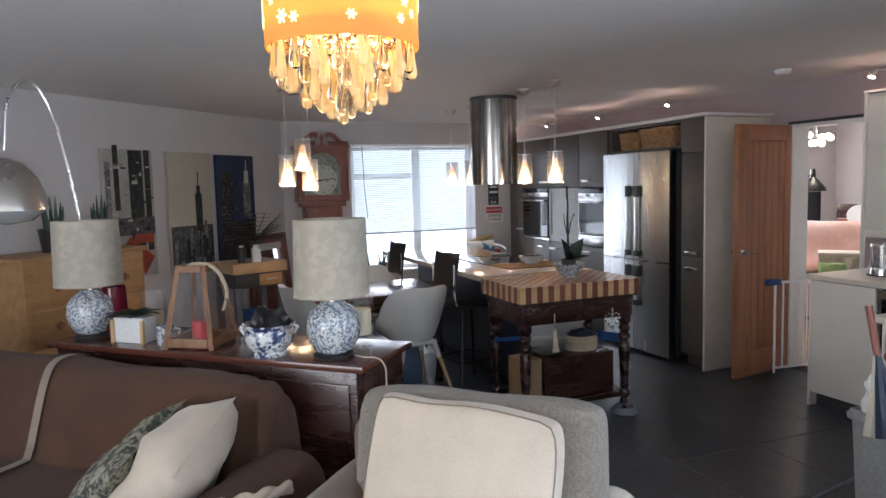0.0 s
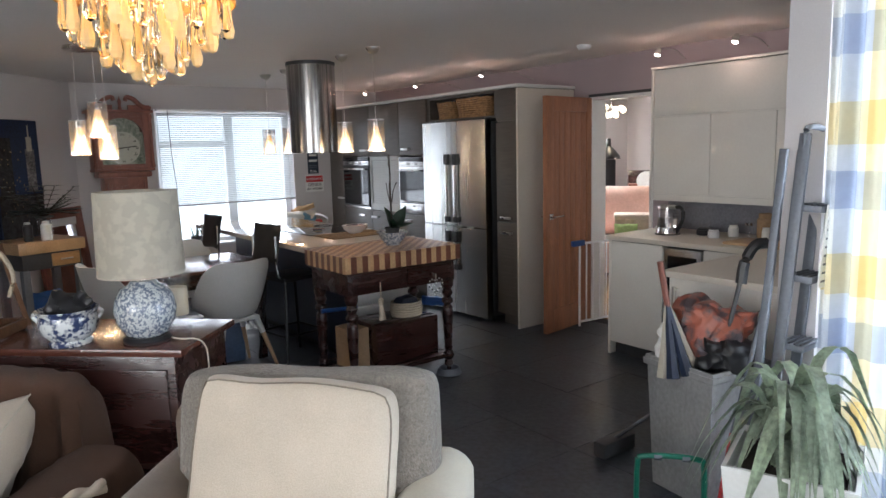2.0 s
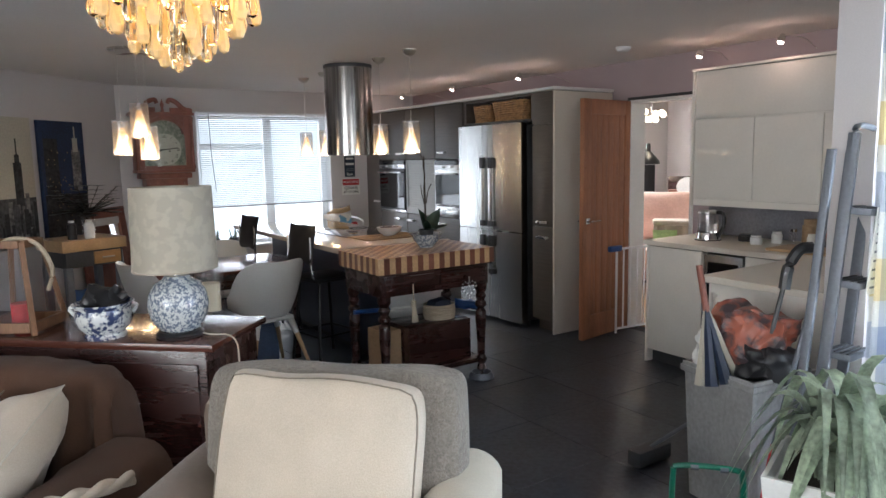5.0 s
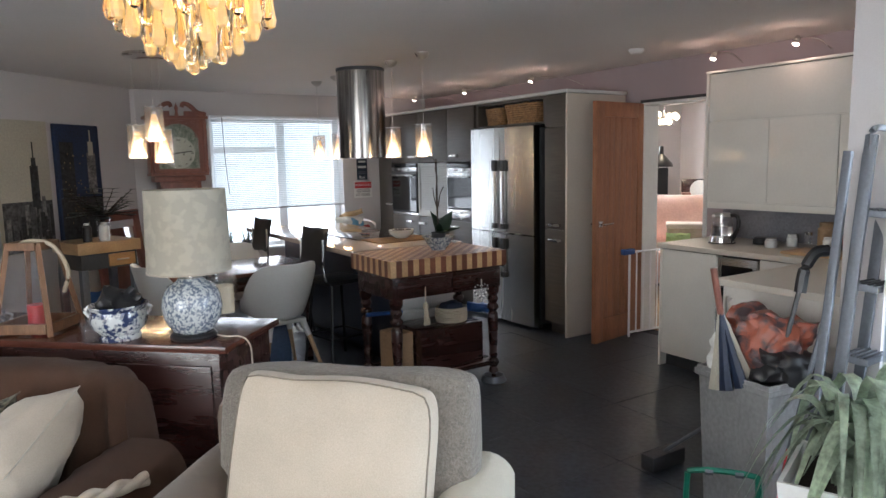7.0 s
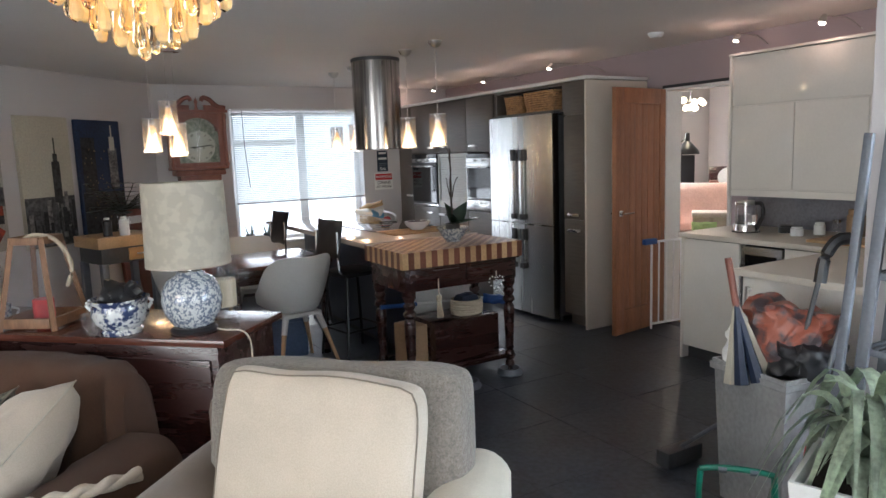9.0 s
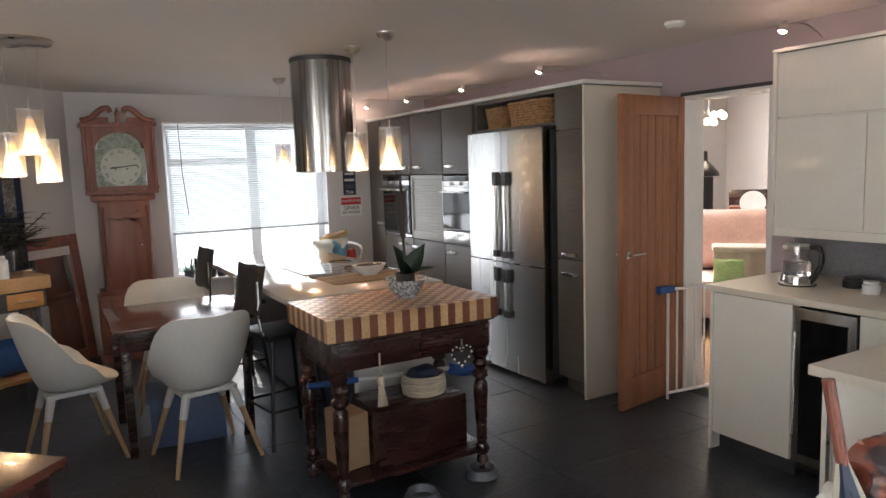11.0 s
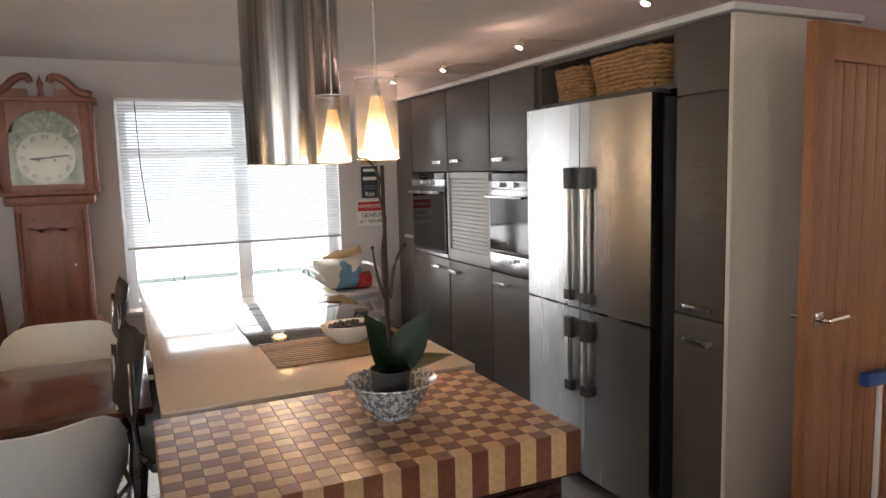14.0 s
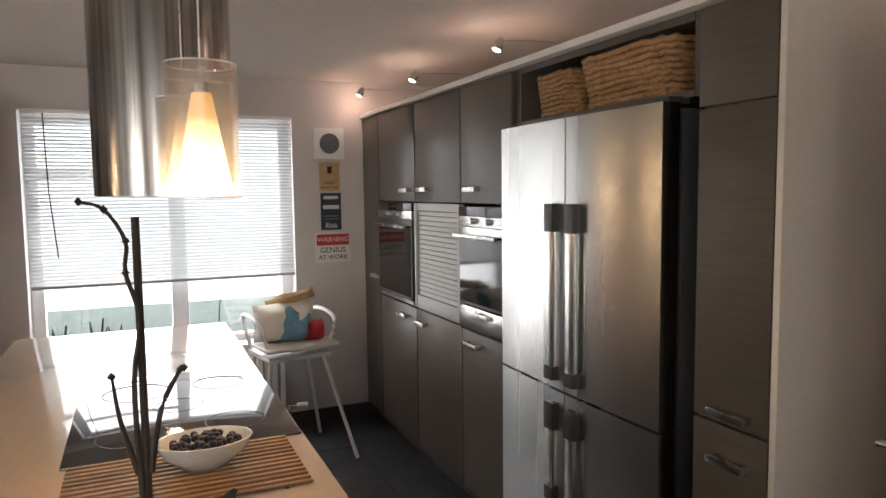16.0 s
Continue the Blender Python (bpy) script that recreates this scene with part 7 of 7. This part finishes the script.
structure("ceiling_lounge", bx((6.6, 4.2, CEIL + 0.06), (3.5, 6.0, 0.12)), M_CEIL, "white ceiling of the next room", "ceiling")
structure("floor_lounge", bx((6.6, 4.2, -0.05), (3.5, 6.0, 0.1)), M_OAKF, "warm oak floor of the next room", "floor")
curtain("lounge_curtain", (5.2, 6.86, 0), (5.75, 6.86, 0), 0.05, 2.2, 5, 0.03, M_VOILE, "cream curtain by the next room's window", (1, 1))
ls = thing("pink_sofa", "pink velvet sofa in the next room", "sofa", pose(6.75, 5.45, 0, 0, 0, -55))
bm = bmesh.new()
cushion(bm, 2.0, 0.62, 0.3, pose(0, 0.28, 0.78, -8), 18, sharp=5)
part("backrest", bm, M_PINK, ls, smooth=60)
part("seat", bx((0, -0.1, 0.3), (1.9, 0.75, 0.36), 0.06), M_PINK, ls)
tw = curtain("cream_throw", (5.95, 5.30, 0), (6.75, 4.35, 0), 0.42, 0.79, 8, 0.03, M_CREAMF, "cream fringed throw hung over the sofa front", (1, 1))
tagged(tw, category="throw")
part("top_fold", bx((6.42, 4.90, 0.80), (1.24, 0.30, 0.05), 0.02, Matrix.Translation((6.42, 4.90, 0)) @ pose(0, 0, 0, 0, 0, -50) @ Matrix.Translation((-6.42, -4.90, 0))), M_CREAMF, tw)
for k in range(40):
    f = k / 39
    p = Vector((5.95, 5.30, 0)).lerp(Vector((6.75, 4.35, 0)), f)
    part("fringe", tube(bmesh.new(), [(p.x, p.y, 0.42), (p.x + 0.01, p.y, 0.30)], 0.006, 5), M_PIPING, tw)
lt = thing("side_table", "low white side table with a lime cloth", "table", pose(5.75, 4.95, 0, 0, 0, -50))
part("top", bx((0, 0, 0.52), (0.34, 0.34, 0.03), 0.004), M_WPAINT, lt)
for sx in (-0.14, 0.14):
    for sy in (-0.14, 0.14):
        part("leg", bx((sx, sy, 0.255), (0.03, 0.03, 0.5)), M_WPAINT, lt)
lm = bmesh.new()
cushion(lm, 0.24, 0.22, 0.07, pose(0, 0, 0.13, -12), 8)
solid("lime_cushion", lm, M_LIME, "lime green cushion propped on the side table", "cushion", pose(5.78, 5.02, 0.52, 0, 0, -50))
dk = thing("lounge_shelf", "dark wooden cabinet behind the pink sofa", "cabinet", pose(7.55, 5.75, 0, 0, 0, -55))
part("body", bx((0, 0, 0.48), (1.7, 0.35, 0.94), 0.006), M_MAHOG, dk)
bxw = thing("writing_box", "open brown wooden box on the dark cabinet", "box", pose(7.42, 6.02, 0.951, 0, 0, -50))
part("case", bx((0, 0, 0.06), (0.4, 0.25, 0.12), 0.004), M_CLOCKW, bxw)
part("lid", bx((0, 0.12, 0.21), (0.4, 0.02, 0.2), 0.004, pose(0, 0, 0, -10)), M_MAHOG, bxw)
for k, (x, y, r, h, m_, lab, cat) in enumerate(((7.35, 5.80, 0.07, 0.09, mat("blue_ceramic", (0.2, 0.35, 0.45), 0.2), "blue ceramic dish on the dark cabinet", "dish"), (7.55, 5.62, 0.09, 0.07, M_PINE, "straw basket on the dark cabinet", "basket"), (7.65, 5.45, 0.05, 0.16, M_PAPER, "white box on the dark cabinet", "box"))):
    solid("ornament", lathe(bmesh.new(), [(0, 0), (r * 0.7, 0), (r, h * 0.6), (r * 0.85, h), (0, h * 0.95)], 20), m_, lab, cat, pose(x, y, 0.951))
pl = thing("round_plate", "round cream plate standing on a stand", "plate", pose(7.3, 5.9, 0.951))
part("disc", lathe(bmesh.new(), [(0, 0), (0.11, 0), (0.125, 0.012), (0.11, 0.01), (0, 0.008)], 32), M_PORCP, pl, m=pose(0, 0, 0.16, 75, 0, -55))
part("stand", bx((0, 0, 0.02), (0.1, 0.08, 0.04)), M_BLACKM, pl)
fl = thing("black_floor_lamp", "black metal floor lamp with a bell shade", "lamp", pose(6.62, 5.95, 0))
part("pole", lathe(bmesh.new(), [(0.012, 0.03), (0.012, 1.5)], 10, (-0.12, 0.05, 0)), M_BLACKM, fl)
part("base", lathe(bmesh.new(), [(0, 0), (0.14, 0), (0.14, 0.03), (0, 0.035)], 28, (-0.12, 0.05, 0)), M_BLACKM, fl)
part("arm", tube(bmesh.new(), [(-0.12, 0.05, 1.5), (-0.3, 0.1, 1.42), (0.0, 0.0, 1.6)], 0.008, 6), M_BLACKM, fl)
part("shade", lathe(bmesh.new(), [(0, 1.66), (0.025, 1.65), (0.03, 1.56), (0.07, 1.52), (0.13, 1.45), (0.14, 1.41), (0.135, 1.41), (0.06, 1.51), (0, 1.55)], 32), M_BLACKM, fl)
solid("black_speaker", bx((0, 0, 0.70), (0.17, 0.17, 1.4), 0.01), M_BLACKP, "tall black loudspeaker column", "speaker", pose(6.80, 6.10, 0, 0, 0, -50))
lc = thing("lounge_chandelier", "cluster of glowing glass globes on the ceiling", "lamp", pose(6.55, 5.85, 0))
part("rod", lathe(bmesh.new(), [(0.01, 2.0), (0.01, CEIL - 0.001)], 8), M_CHROME, lc)
for k in range(9):
    a = k * 2.4
    r = 0.06 + 0.09 * ((k * 0.37) % 1)
    part("globe", lathe(bmesh.new(), [(0, -0.035), (0.025, -0.025), (0.035, 0), (0.025, 0.025), (0, 0.035)], 14, (r * math.cos(a), r * math.sin(a), 1.97 + 0.05 * math.sin(k * 1.3))), glow("lit_globe", (1.0, 0.85, 0.6), 4.0) if k == 0 else bpy.data.materials["lit_globe"], lc)
point_lamp("lounge_lamp_light", (6.55, 5.85, 1.85), 8, (1.0, 0.8, 0.55), 0.1)
w3 = tagged(thing("window_3", "wide white framed window behind the viewer", "window"), kind="structure")
for y in (-1.45, -0.3, 0.87, 2.02):
    part("window_frame", bx((-2.98, y, 1.31), (0.07, 0.06, 1.74), 0.005), M_WHITE, w3)
part("window_sill", bx((-2.9, 0.285, 0.45), (0.22, 3.5, 0.025), 0.005), M_WHITE, w3)
for a, b in ((-1.42, -0.33), (-0.27, 0.84), (0.9, 1.99)):
    o = part("pane", bx((-2.98, (a + b) / 2, 1.31), (0.006, b - a, 1.74)), M_PANE, w3)
    o.visible_shadow = False

# unseen window, added only to go with the south fill lamp
w4 = tagged(thing("window_4", "added white framed window behind the viewer, for the fill lamp", "window"), kind="structure")
for x in (-0.77, 0.6, 1.97):
    part("window_frame", bx((x, -2.78, 1.4), (0.06, 0.07, 1.6), 0.005), M_WHITE, w4)
part("window_sill", bx((0.6, -2.7, 0.612), (2.8, 0.2, 0.025), 0.005), M_WHITE, w4)
for a, b in ((-0.74, 0.57), (0.63, 1.94)):
    o = part("pane", bx(((a + b) / 2, -2.78, 1.4), (b - a, 0.006, 1.6)), M_PANE, w4)
    o.visible_shadow = False

# ---- floor tiles ----
TS = 0.60
tile_me = finish(bx((0, 0, 0), (TS - 0.003, TS - 0.003, 0.012), 0.001), "tile", 0)
tile_me.materials.append(M_SLATE)
floor_ob = bpy.data.objects["floor"]
rt = random.Random(11)
for i in range(13):
    for j in range(18):
        o = new("tile", tile_me)
        o.parent = floor_ob
        o.location = (-2.85 + TS * i + 0.3, -2.6 + TS * j + 0.3, -0.006 + rt.uniform(-0.0006, 0.0006))
        if i == 12:
            o.scale.x = 0.55
            o.location.x -= 0.135
